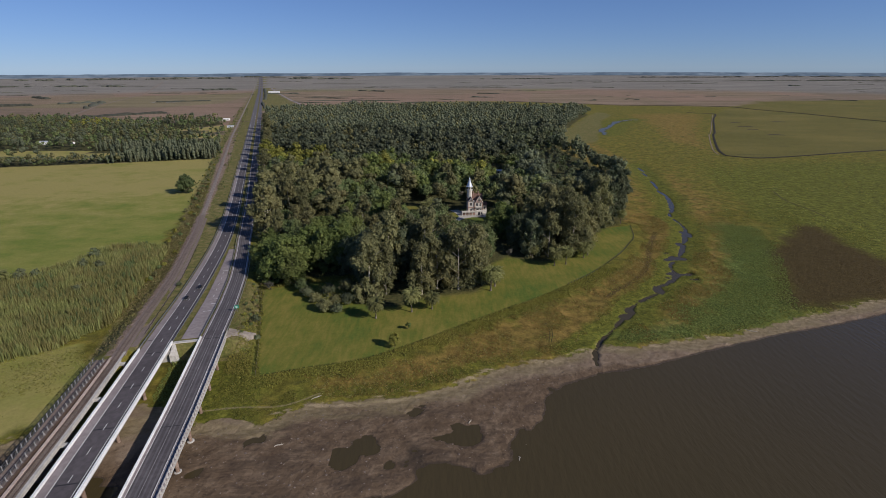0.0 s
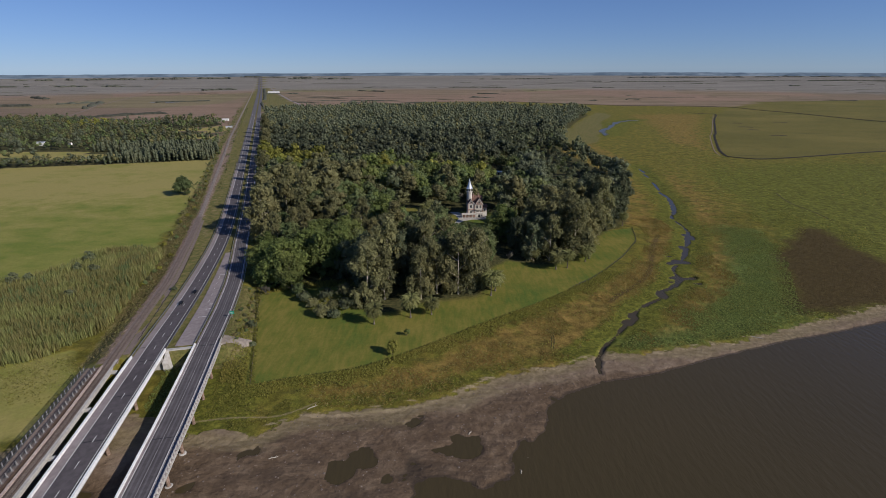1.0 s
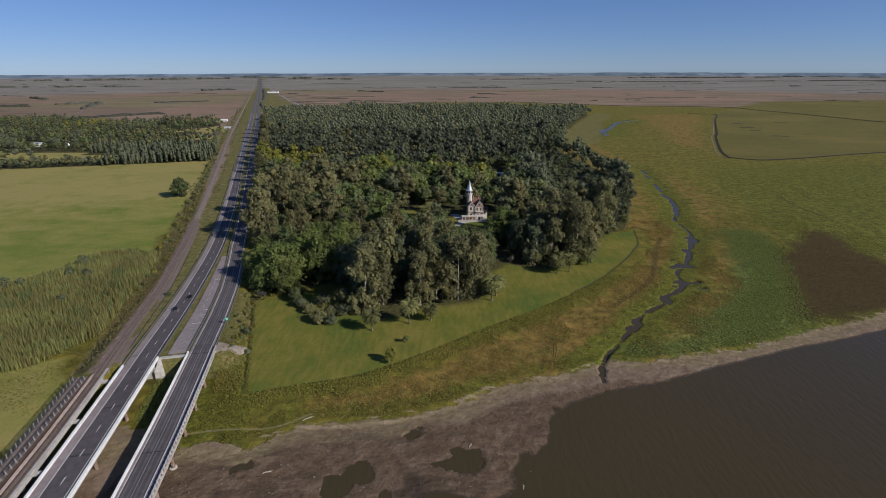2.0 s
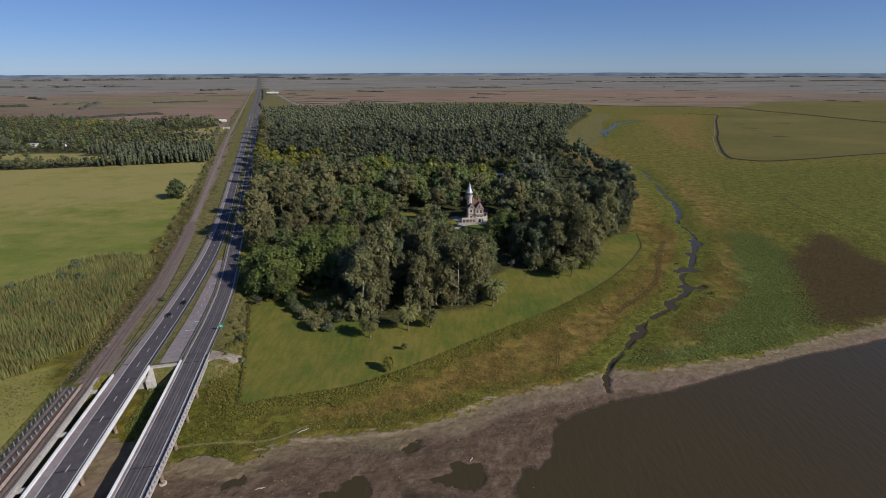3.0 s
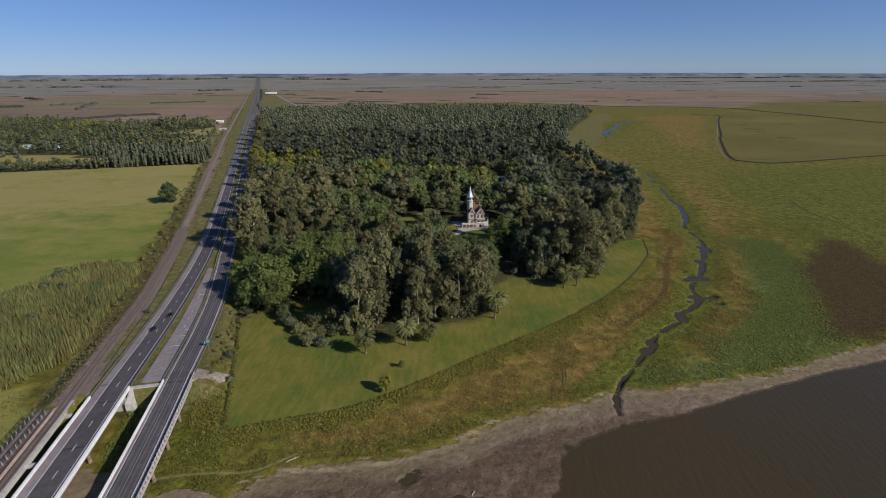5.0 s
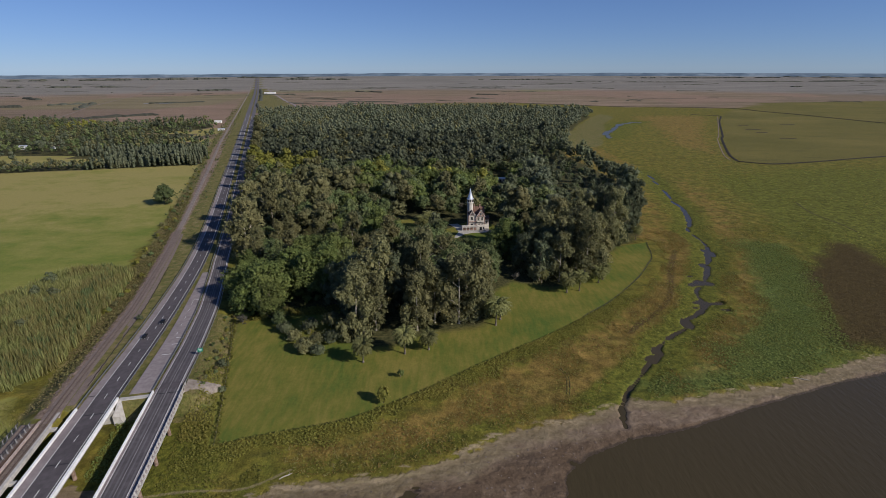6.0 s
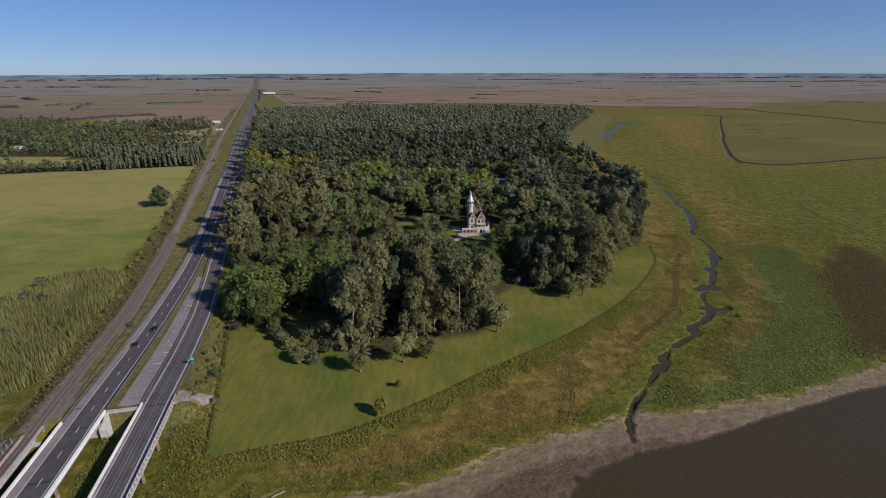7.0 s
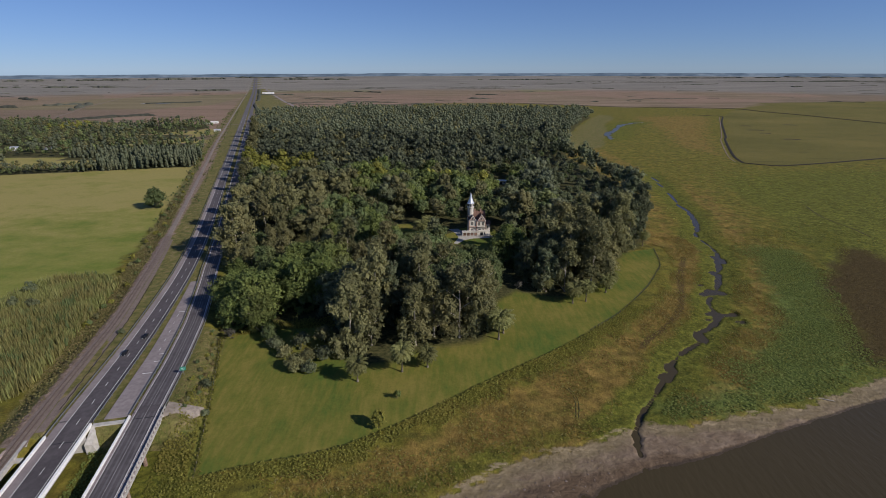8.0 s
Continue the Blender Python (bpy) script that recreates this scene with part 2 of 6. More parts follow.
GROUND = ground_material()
WATER = water_material()
LEAF = {
    "gum": leaf_material("gum_leaves", (0.148, 0.152, 0.07), (0.245, 0.232, 0.104), (0.255, 0.223, 0.098)),
    # far trees only: greyer and bluer than gum, haze put into the colour
    "plantation": leaf_material("plantation_leaves", (0.112, 0.133, 0.082), (0.158, 0.174, 0.104), (0.173, 0.175, 0.101)),
    "broad": leaf_material("broad_leaves", (0.108, 0.152, 0.06), (0.188, 0.222, 0.088), (0.215, 0.216, 0.09)),
    "bright": leaf_material("bright_leaves", (0.17, 0.178, 0.036), (0.305, 0.295, 0.066), (0.285, 0.265, 0.065)),
    "fresh": leaf_material("fresh_leaves", (0.095, 0.13, 0.038), (0.205, 0.245, 0.072), (0.21, 0.222, 0.067)),
    "leafy": leaf_material("leafy_plants", (0.13, 0.17, 0.042), (0.285, 0.325, 0.09), (0.27, 0.285, 0.076)),
    "dark": leaf_material("dark_needles", (0.104, 0.13, 0.07), (0.178, 0.192, 0.104), (0.187, 0.183, 0.096)),
    "palm": leaf_material("palm_fronds", (0.12, 0.13, 0.045), (0.26, 0.26, 0.1), (0.235, 0.22, 0.09)),
    "reed": leaf_material("reed_leaves", (0.15, 0.165, 0.055), (0.285, 0.29, 0.105), (0.3, 0.265, 0.105)),
    "straw": leaf_material("straw_reeds", (0.17, 0.162, 0.056), (0.3, 0.268, 0.105), (0.27, 0.225, 0.085)),
    "hedge": leaf_material("hedge_leaves", (0.09, 0.094, 0.072), (0.125, 0.13, 0.1), (0.13, 0.126, 0.094)),
    "grey": leaf_material("grey_leaves", (0.110, 0.101, 0.076), (0.211, 0.193, 0.149), (0.186, 0.169, 0.127)),
    "weed": leaf_material("weed_leaves", (0.14, 0.146, 0.03), (0.31, 0.29, 0.064), (0.3, 0.25, 0.066)),
    "rusty": leaf_material("rusty_plants", (0.19, 0.136, 0.036), (0.36, 0.24, 0.07), (0.28, 0.22, 0.054)),
    "scorched": leaf_material("scorched_plants", (0.055, 0.038, 0.014), (0.105, 0.074, 0.029), (0.098, 0.074, 0.028)),
    "dry": leaf_material("dry_grass", (0.125, 0.107, 0.044), (0.27, 0.215, 0.1), (0.2, 0.172, 0.06)),
}
BARK = simple("bark", (0.12, 0.095, 0.07), (0.25, 0.21, 0.16), 1.5, 0.9)
PALE_BARK = simple("pale_bark", (0.3, 0.26, 0.2), (0.45, 0.4, 0.33), 1.5, 0.85)
ASPHALT = simple("asphalt", (0.073, 0.063, 0.065), (0.104, 0.09, 0.092), 0.6, 0.85)
# polished wheel tracks, and the sheen painted on the far road
ASPHALT_MID = simple("polish_and_sheen_asphalt", (0.105, 0.096, 0.098), (0.14, 0.128, 0.13), 0.6, 0.85)
ASPHALT_PALE = simple("worn_asphalt", (0.215, 0.18, 0.175), (0.285, 0.245, 0.237), 0.6, 0.9)
CONCRETE = simple("concrete", (0.36, 0.34, 0.31), (0.5, 0.47, 0.43), 0.8, 0.85)
WHITE = simple("white_paint", (0.74, 0.73, 0.7), (0.86, 0.85, 0.82), 1.2, 0.7)
BALLAST = simple("ballast", (0.135, 0.102, 0.083), (0.24, 0.19, 0.162), 2.5, 0.95)
RAIL_STEEL = simple("rail_steel", (0.1, 0.07, 0.055), (0.16, 0.11, 0.085), 2.0, 0.6, 0.3)
POST_STEEL = simple("weathered_steel", (0.26, 0.25, 0.24), (0.4, 0.38, 0.36), 2.0, 0.6, 0.2)
DARK_STEEL = simple("dark_steel", (0.06, 0.057, 0.056), (0.12, 0.112, 0.106), 2.0, 0.6, 0.2)


# ---- mesh helpers ----
def mesh_from(name, verts, faces, material, smooth=False):
    me = bpy.data.meshes.new(name)
    verts = np.asarray(verts, dtype=np.float32)
    faces = np.asarray(faces, dtype=np.int32)
    k = faces.shape[1]
    me.vertices.add(len(verts))
    me.vertices.foreach_set("co", verts.ravel())
    me.loops.add(faces.size)
    me.loops.foreach_set("vertex_index", faces.ravel())
    me.polygons.add(len(faces))
    me.polygons.foreach_set("loop_start", np.arange(0, faces.size, k, dtype=np.int32))
    me.polygons.foreach_set("loop_total", np.full(len(faces), k, dtype=np.int32))
    me.materials.append(material)
    me.update(calc_edges=True)
    me.polygons.foreach_set("use_smooth", np.full(len(faces), smooth))
    return me


def part(name, data, material, parent, label=""):
    """A bmesh (or ready mesh) as one mesh object under a thing or a part."""
    if isinstance(data, bmesh.types.BMesh):
        me = bpy.data.meshes.new(name)
        bmesh.ops.recalc_face_normals(data, faces=data.faces[:])
        data.to_mesh(me)
        data.free()
        me.materials.append(material)
        data = me
    ob = new(name, data)
    ob.parent = parent
    return tagged(ob, label)


def thing(name, label, category, m=None, group="", kind=""):
    ob = new(name)
    ob.empty_display_size = 0.5
    if m is not None:
        ob.matrix_world = m
    return tagged(ob, label, category, group, kind)


def box(bm, x0, x1, y0, y1, z0, z1, bevel=0.0):
    made = bmesh.ops.create_cube(bm, size=1, matrix=Matrix.Translation(((x0 + x1) / 2, (y0 + y1) / 2, (z0 + z1) / 2))
                                 @ Matrix.Diagonal((x1 - x0, y1 - y0, z1 - z0, 1)))
    if bevel:
        edges = {e for v in made["verts"] for e in v.link_edges}
        bmesh.ops.bevel(bm, geom=list(edges), offset=bevel, segments=1, affect="EDGES")
    return made


def spline(points, steps=8):
    """A smooth line through a few points."""
    p = np.array(points, float)
    p = np.vstack([2 * p[0] - p[1], p, 2 * p[-1] - p[-2]])
    out = []
    for i in range(1, len(p) - 2):
        for t in np.arange(steps) / steps:
            a, b, c, d = p[i - 1:i + 3]
            out.append(0.5 * (2 * b + (c - a) * t + (2 * a - 5 * b + 4 * c - d) * t * t + (3 * b - a - 3 * c + d) * t ** 3))
    out.append(p[-2])
    return np.array(out)


def away(P, line):
    """Distance of points from a line of points."""
    best = np.full(len(P), 1e9)
    for a, b in zip(line[:-1], line[1:]):
        ab = b - a
        t = np.clip(((P - a) @ ab) / max(ab @ ab, 1e-9), 0, 1)
        d = P - a - t[:, None] * ab
        best = np.minimum(best, np.einsum("ij,ij->i", d, d))
    return np.sqrt(best)


def inside(P, poly):
    x, y = P.T
    hit = np.zeros(len(P), bool)
    for (x0, y0), (x1, y1) in zip(poly, np.roll(poly, -1, 0)):
        cut = (y0 > y) != (y1 > y)
        hit ^= cut & (x < (x1 - x0) * (y - y0) / (y1 - y0 + 1e-12) + x0)
    return hit


def signed(P, poly):
    """Distance to the edge of an area, positive inside."""
    d = away(P, np.vstack([poly, poly[:1]]))
    return np.where(inside(P, poly), d, -d)


def fbm(P, size, octaves=4, seed=0):
    """Smooth value noise, -1 to 1."""
    rng = np.random.RandomState(seed + 11)
    table = rng.rand(256, 256) * 2 - 1
    total, amp, out = 0, 1.0, np.zeros(len(P))
    for k in range(octaves):
        q = P / size * 2 ** k + 17.3 * k
        i = np.floor(q).astype(int)
        f = q - i
        f = f * f * (3 - 2 * f)
        a, b = i[:, 0] % 256, i[:, 1] % 256
        a1, b1 = (a + 1) % 256, (b + 1) % 256
        v = (table[a, b] * (1 - f[:, 0]) + table[a1, b] * f[:, 0]) * (1 - f[:, 1]) + (table[a, b1] * (1 - f[:, 0]) + table[a1, b1] * f[:, 0]) * f[:, 1]
        out += amp * v
        total += amp
        amp *= 0.5
    return out / total


def sstep(v, lo, hi):
    t = np.clip((v - lo) / (hi - lo), 0, 1)
    return t * t * (3 - 2 * t)


# ---- plan: lines and areas, in metres ----
SHORE = spline([(-1500, -300), (-900, -60), (-500, 70), (-320, 105), (-200, 118), (-132, 124), (-112, 126), (-96, 112), (-60, 107), (-17, 117), (-9, 128), (9, 131), (20, 129), (26, 136),
                (30, 147), (39, 155), (44, 167), (51, 175), (68, 182), (92, 188), (124, 200), (150, 209), (174, 217), (203, 225), (239, 237), (275, 250), (320, 266), (400, 294), (600, 365), (900, 470), (1800, 700), (5000, 1500)])
BANK = spline([(-1500, -280), (-900, -40), (-500, 85), (-320, 120), (-200, 130), (-135, 146), (-110, 150), (-94, 150), (-70, 149), (-55, 160), (-42, 163), (-19, 165), (4, 173), (24, 185), (45, 191), (68, 201),
               (75, 206), (87, 203), (114, 208), (145, 215), (182, 229), (214, 240), (253, 254), (290, 267), (340, 285), (420, 313), (620, 384), (900, 485), (1800, 715), (5000, 1520)])
LAND = np.vstack([SHORE, [(5000, 9000), (-9000, 9000), (-9000, -300)]])
GREEN = np.vstack([BANK, [(5000, 9000), (-9000, 9000), (-9000, -280)]])
LAWN = np.vstack([spline([(-82, 178), (-65, 184), (-37, 192), (-12, 207), (20, 231), (54, 255), (76, 273), (97, 292), (120, 319), (129, 331), (140, 348), (148, 362), (156, 392)]),
                  [(128, 382), (110, 350), (40, 330), (0, 280), (-84, 275), (-108, 266)]])
CREEK = spline([(266, 673), (251, 603), (241, 551), (233, 521), (232, 503), (225, 473), (214, 444), (204, 426), (201, 392), (193, 372), (176, 340), (163, 319), (153, 307), (148, 288), (138, 277), (131, 273), (126, 263), (115, 255),
                (104, 244), (101, 237), (94, 230), (86, 220), (76, 208), (71, 199), (69, 189), (67, 176)])
CREEK_W = [0.4, 0.7, 0.8, 1.6, 2.6, 2.8, 2.2, 0.7, 0.7, 3.0, 2.4, 1.8, 1.6, 2.2, 1.4, 1.6, 1.5, 1.0, 1.5, 1.3, 1.0, 0.8, 0.6, 0.5, 0.5, 0.6]
CREEK_POOLS = [(194, 374, 4, 10), (163, 319, 8, 5), (157, 318, 5, 3), (149, 289, 6, 7), (157, 291, 6, 3), (157, 284, 5, 3), (129, 268, 3.4, 6), (103, 242, 3.4, 5), (97, 234, 3.2, 3), (179, 346, 3.5, 6), (160, 331, 3.5, 3)]
GULLY = spline([(95, 257), (102, 265), (110, 272), (120, 282), (130, 294), (139, 310), (146, 326), (156, 348), (170, 374)])
BURNT = np.array([(249, 348), (300, 388), (312, 389), (301, 344), (300, 304), (330, 285), (290, 266), (249, 250), (212, 242), (196, 246), (200, 262), (224, 305)], float)
LEAFY = np.array([(87, 214), (115, 223), (146, 245), (176, 281), (191, 305), (211, 350), (236, 401), (254, 386), (246, 345), (222, 304), (208, 277), (196, 248), (178, 233), (145, 216), (114, 210), (90, 210)], float)
PASTURE = np.array([(-272, 276), (-249, 287), (-236, 330), (-214, 352), (-226, 396), (-262, 518), (-328, 736), (-380, 722), (-471, 690), (-569, 670), (-900, 615), (-900, 200), (-400, 230)], float)
MEDIAN = np.array([(-556, 1600), (-450, 1640), (-545, 1930), (-765, 2480), (-905, 2830), (-1100, 3320), (-1130, 3260), (-960, 2740)], float)
NEAR_MEADOW = np.array([(-195, 120), (-139, 158), (-150, 185), (-176, 205), (-205, 187), (-330, 176), (-330, 100)], float)
WOOD = np.array([(-122, 300), (-112, 276), (-86, 276), (-72, 284), (-56, 276), (-50, 250), (-37, 241), (-17, 246), (-1, 256), (21, 262), (32, 277), (30, 300), (45, 318), (66, 308),
                 (83, 313), (108, 340), (128, 380), (150, 396), (167, 430), (192, 505), (204, 570), (205, 640), (199, 715), (190, 780), (203, 845), (218, 900), (262, 1060), (345, 1285), (430, 1470), (400, 1530),
                 (250, 1600), (90, 1655), (-140, 1665), (-340, 1620), (-510, 1480), (-430, 1220), (-307, 860), (-212, 560), (-172, 440), (-146, 370)], float)
GLADES = [(28, 428, 22), (12, 416, 17), (-30, 405, 12), (42, 410, 18), (30, 400, 17), (25, 384, 14), (-48, 440, 9), (-21, 456, 11), (-17, 433, 10), (-14, 410, 9), (50, 414, 14), (50, 345, 12), (44, 328, 9), (66, 618, 17), (62, 592, 15), (60, 570, 9), (84, 606, 13), (98, 598, 11), (76, 598, 12), (-39, 468, 12), (-30, 448, 11), (-20, 424, 11), (-26, 436, 10), (-4, 431, 9)]
WOOD_LEFT = np.array([(-335, 722), (-460, 690), (-640, 645), (-1000, 590), (-1330, 1250), (-1000, 1330), (-760, 1230), (-570, 1290), (-500, 1180), (-430, 985)], float)
DRY_EDGE = np.array([(200, 850), (262, 880), (300, 960), (380, 1220), (480, 1440), (470, 1540), (400, 1400), (260, 1070)], float)
POND = spline([(322, 1010), (345, 1060), (404, 1198), (490, 1305)])

# the left carriageway's lane line: x as a function of y, bending from the bridge into the long straight
_ky = [-60, 120, 144, 167, 190, 214, 239, 264, 300, 335, 358, 427, 472, 520, 4820]
_kx = [-80.5, -114.6, -119.1, -123.4, -128.0, -133.0, -138.7, -144.6, -153.1, -161.2, -167.4, -189.0, -204.0, -220.3, -1682.3]
_ry = np.arange(-60.0, 4821.0, 2.0)
_rx = np.interp(_ry, _ky, _kx)
for _k in range(3):
    _rx[12:-12] = np.convolve(_rx, np.ones(25) / 25, "valid")
_rm = np.gradient(_rx, _ry)


def road_x(y):
    return np.interp(y, _ry, _rx)


def far_lift(x, y):
    """The far plain lifts towards the horizon's rim."""
    return 70.0 * sstep(np.hypot(x, y), 2900, 5300)


def road_base(y):
    return np.interp(y, [180, 200, 214, 226, 239, 252, 264, 282, 300, 340, 400], [7.5, 7.4, 6.9, 6.3, 5.6, 5.0, 4.5, 4.0, 3.7, 3.3, 3.0])


def road_z(y):
    """Height of the carriageways: the bridge, then a ramp down."""
    return road_base(y) + far_lift(road_x(y), y)


def beside(y, off, z=0.0):
    """A point off metres to the right of the lane line, z above the carriageway."""
    m = np.interp(y, _ry, _rm)
    k = 1 / np.sqrt(1 + m * m)
    return np.stack(np.broadcast_arrays(road_x(y) + off * k, y - off * m * k, road_z(y) + z), -1)


def rail_off(y):
    return np.interp(y, [150, 185, 202, 226, 250, 282, 337, 424, 536, 697, 950], [-13.9, -14.6, -15.4, -16.8, -17.9, -18.8, -22.5, -25.0, -26.5, -28.5, -33.0])


def right_off(y):
    """Offset of the right carriageway's left edge."""
    return np.interp(y, [145, 197, 233, 275, 310, 350, 400], [18.4, 17.7, 17.5, 16.3, 13.6, 10.6, 9.6])


ABUT = 197.0     # where bridge decks meet the bank


TRAILS = [spline([(-97, 156), (-80, 159), (-63, 160), (-50, 168)]), spline([(-34, 162), (-20, 164), (-6, 167)])]
REDS = np.array([(425, 770), (545, 1050), (740, 1420), (700, 1500), (520, 1480), (470, 1150), (395, 900)], float)
OLIVE = np.array([(424, 741), (446, 806), (532, 981), (560, 1026), (774, 1440), (962, 1715), (1000, 1600), (1080, 1228), (1500, 980), (705, 790), (520, 734), (469, 724)], float)


CLEARINGS = [(-615, 768, 140, 42), (-700, 872, 26, 22), (-655, 885, 20, 20), (-470, 985, 85, 38), (-490, 1120, 55, 85), (-560, 1090, 70, 40)]


def in_clearing(P):
    x, y = P.T
    hit = np.zeros(len(P), bool)
    for cx, cy, ca, cb in CLEARINGS:
        hit |= ((x - cx) / ca) ** 2 + ((y - cy + 0.1 * (x - cx)) / cb) ** 2 < 1
    return hit


def land_height(P, fields=False):
    x, y = P.T
    near = 1 - sstep(np.hypot(x, y - 200), 350, 700)
    shore = signed(P, LAND) + near * (fbm(P, 14, 4, 3) * 6.0 * (1 - sstep(x, 45, 75)) + (0.8 + 1.6 * (x < 50)) * fbm(P, 4, 3, 4))
    bank = signed(P, GREEN)
    flat = (1 - sstep(bank, -10, -1)) * sstep(shore, 0, 3)
    z = -1.2 + 1.2 * sstep(shore, -12, 0) + 0.3 * sstep(shore, 0, 2.5)
    pools = np.minimum(fbm(P, 17, 4, 5) + 0.12, 0.25)
    z = z + 1.1 * (1 - sstep(np.abs(x + 115), 9, 14)) * sstep(y, 124, 132) * (1 - sstep(y, 150, 160))
    z = z + near * flat * (0.5 * pools * (1 - sstep(x, 30, 60)) + 0.16 * fbm(P, 5, 4, 1))
    for px, py, pr in ((8.5, 144, 5.6), (1.5, 143, 3.6), (5, 148.5, 2.6), (-27, 138, 5.0), (-33, 133, 4.5), (-19, 131, 3.6), (-10, 157, 3.5), (-66, 141, 3.5), (-82, 127, 4)):
        d = np.hypot(x - px, (y - py) * 1.15) + 5.5 * fbm(P, 6, 4, 9)
        z = z - 0.75 * (1 - sstep(d, pr * 0.6, pr * 1.1)) * (shore > 1.5)
    z = z + 0.7 * sstep(bank, -2.5, 2.0) + near * 0.14 * fbm(P, 6, 4, 2) * sstep(bank, -2, 4)
    lawn = signed(P, LAWN)
    z = z + 0.9 * sstep(lawn, -22, 6) * sstep(bank, 2, 20)
    wood = signed(P, WOOD)
    z = np.where(wood > -10, np.maximum(z, 1.2 + 0.7 * sstep(wood, -10, 10)), z)
    creek = away(P, CREEK)
    some = CREEK[::4]
    along = np.zeros(len(P), int)
    best = np.full(len(P), 1e18)
    for k, (cx, cy) in enumerate(some):
        d = (x - cx) ** 2 + (y - cy) ** 2
        along = np.where(d < best, k, along)
        best = np.minimum(best, d)
    w = np.interp(along * 4 / 8.0, np.arange(len(CREEK_W)), CREEK_W) * (0.46 + 0.7 * fbm(P, 9, 2, 20))
    z = z - 0.75 * (1 - sstep(creek, 2.5, 16)) * (z < 2.5) * sstep(bank, 0, 12)
    edge = creek + 1.3 * fbm(P, 5, 3, 21)
    z = z - 1.75 * (1 - sstep(edge, 0.35 * w, 0.9 * w + 0.45)) * (z < 2.5)
    wob = 1.15 * fbm(P, 7, 4, 24)
    for px, py, ra, rb in CREEK_POOLS:
        d = np.hypot((x - px) / (0.85 * ra), (y - py) / (0.85 * rb)) + wob
        z = z - 1.7 * (1 - sstep(d, 0.45, 1.0)) * (z > -0.6) * (z < 2.5)
    pond = away(P, POND) + 5 * fbm(P, 40, 3, 23)
    # embankment of road and railway
    rx, rz = road_x(y), road_base(y)
    off = (x - rx) / np.sqrt(1 + np.interp(y, _ry, _rm) ** 2)
    lo, hi = rail_off(y) - 3.2, right_off(y) + 12.0
    side = np.maximum(lo - off, off - hi)
    bench = rz - 0.35
    cut = 9.0 * (off < -11)
    rise = bench * (1 - sstep(side, 0.0, bench * 2.4)) * sstep(y - 0.19 * off, ABUT - 8.0 - cut, ABUT - 2.0 - cut)
    z = np.where((rise > z) & (rise > 0.02), rise, z)
    z = z + far_lift(x, y)
    if not fields:
        return z
    verge = np.where(y > ABUT - 6, np.minimum(np.minimum(off - (lo - 14), hi + 10 - off), 12), -20)
    verge = np.where((off > right_off(y) + 9) & (y > 275), -20, verge)
    verge = np.maximum(verge, np.minimum(signed(P, MEDIAN), 12))
    verge = np.maximum(verge, 0.5 * signed(P, DRY_EDGE) + 8 * fbm(P, 40, 3, 26))
    earth = np.where(y > 186, 3.2 - np.abs(off - rail_off(y) + 2.6 * (y < 420)), -9) + 5.5 * sstep(y, 420, 800)
    crx = np.interp(y, CREEK[::-1, 1], CREEK[::-1, 0])
    past = x - crx
    belt = sstep(lawn, -52, -34) * (1 - sstep(lawn, -16, -4)) * sstep(x, -62, -40) * sstep(bank, 3, 14)
    rust = 0.75 * belt + 0.6 * sstep(past, 12, 24) * (1 - sstep(past, 30, 62)) * (1 - sstep(y, 520, 720)) + 0.7 * sstep(signed(P, REDS), -30, 40)
    rust = rust + 0.55 * sstep(-lawn, 30, 45) * sstep(creek, 14, 24) * (past < 0) * (x > 0)
    lush = 0.9 * (1 - sstep(creek, 6, 19)) + 0.45 * sstep(bank, 0.5, 4) * (1 - sstep(bank, 7, 16)) + 0.7 * (1 - sstep(pond, 20, 70))
    lush = np.maximum(lush, 1.0 * sstep(past, 46, 95) * (1 - sstep(y, 520, 800)) * (x > 60))
    lush = np.maximum(lush, 0.7 * (1 - sstep(x, -80, -60)) * (x > -114) * (lawn < -2) * (y < 200))
    glade = np.full(len(P), -50.0)
    for gx, gy, gr in GLADES:
        glade = np.maximum(glade, gr - np.hypot(x - gx, y - gy))
    grass = np.where((y > 380) & (y < 460), glade - 3, -50)
    lawn = np.maximum(lawn, grass)
    wood = np.where(grass > 0, -grass - 4, wood)
    left_wood = signed(P, WOOD_LEFT) - 4
    open_land = in_clearing(P)
    wood = np.maximum(wood, np.where(open_land, -20, left_wood))
    lush = np.maximum(lush, 0.75 * (1 - sstep(np.hypot((x - 520) / 130, (y - 640) / 60), 0.6, 1.1)))
    lineR = np.interp(x, [263, 476, 633, 817, 962, 1252, 3000], [2046, 1904, 1808, 1774, 1715, 2004, 2300])
    plain = np.where(open_land, -200, 0) + np.where(x > rx + 30, np.where(x > -100, np.maximum(y - lineR, x - 1900), y - 1500), np.where(y > 600, 200, -x - 960))
    olive = np.maximum(signed(P, OLIVE), np.minimum(x - 1000, 200))
    sand = np.where(x > 0, 14 + bank, 7 + bank) * np.where(x > -30, 1, 0.6) - 4 * (1 - sstep(x, 40, 80)) - 3 * (shore < 1.5) + 12 * (1 - sstep(np.abs(x + 117), 10, 16)) * (y < 160)
    for px, py, ra, rb in ((-114, 150, 9, 14), (-82, 149, 10, 4.0)):
        d = np.hypot((x - px) / ra, (y - py) / rb) + 0.5 * fbm(P, 6, 3, 25)
        bare = 1 - sstep(d, 0.6, 1.1)
        bank = bank - bare * np.maximum(bank + 6, 0)
        sand = sand + 16 * bare
    trail = np.minimum(away(P, TRAILS[0]), away(P, TRAILS[1]))
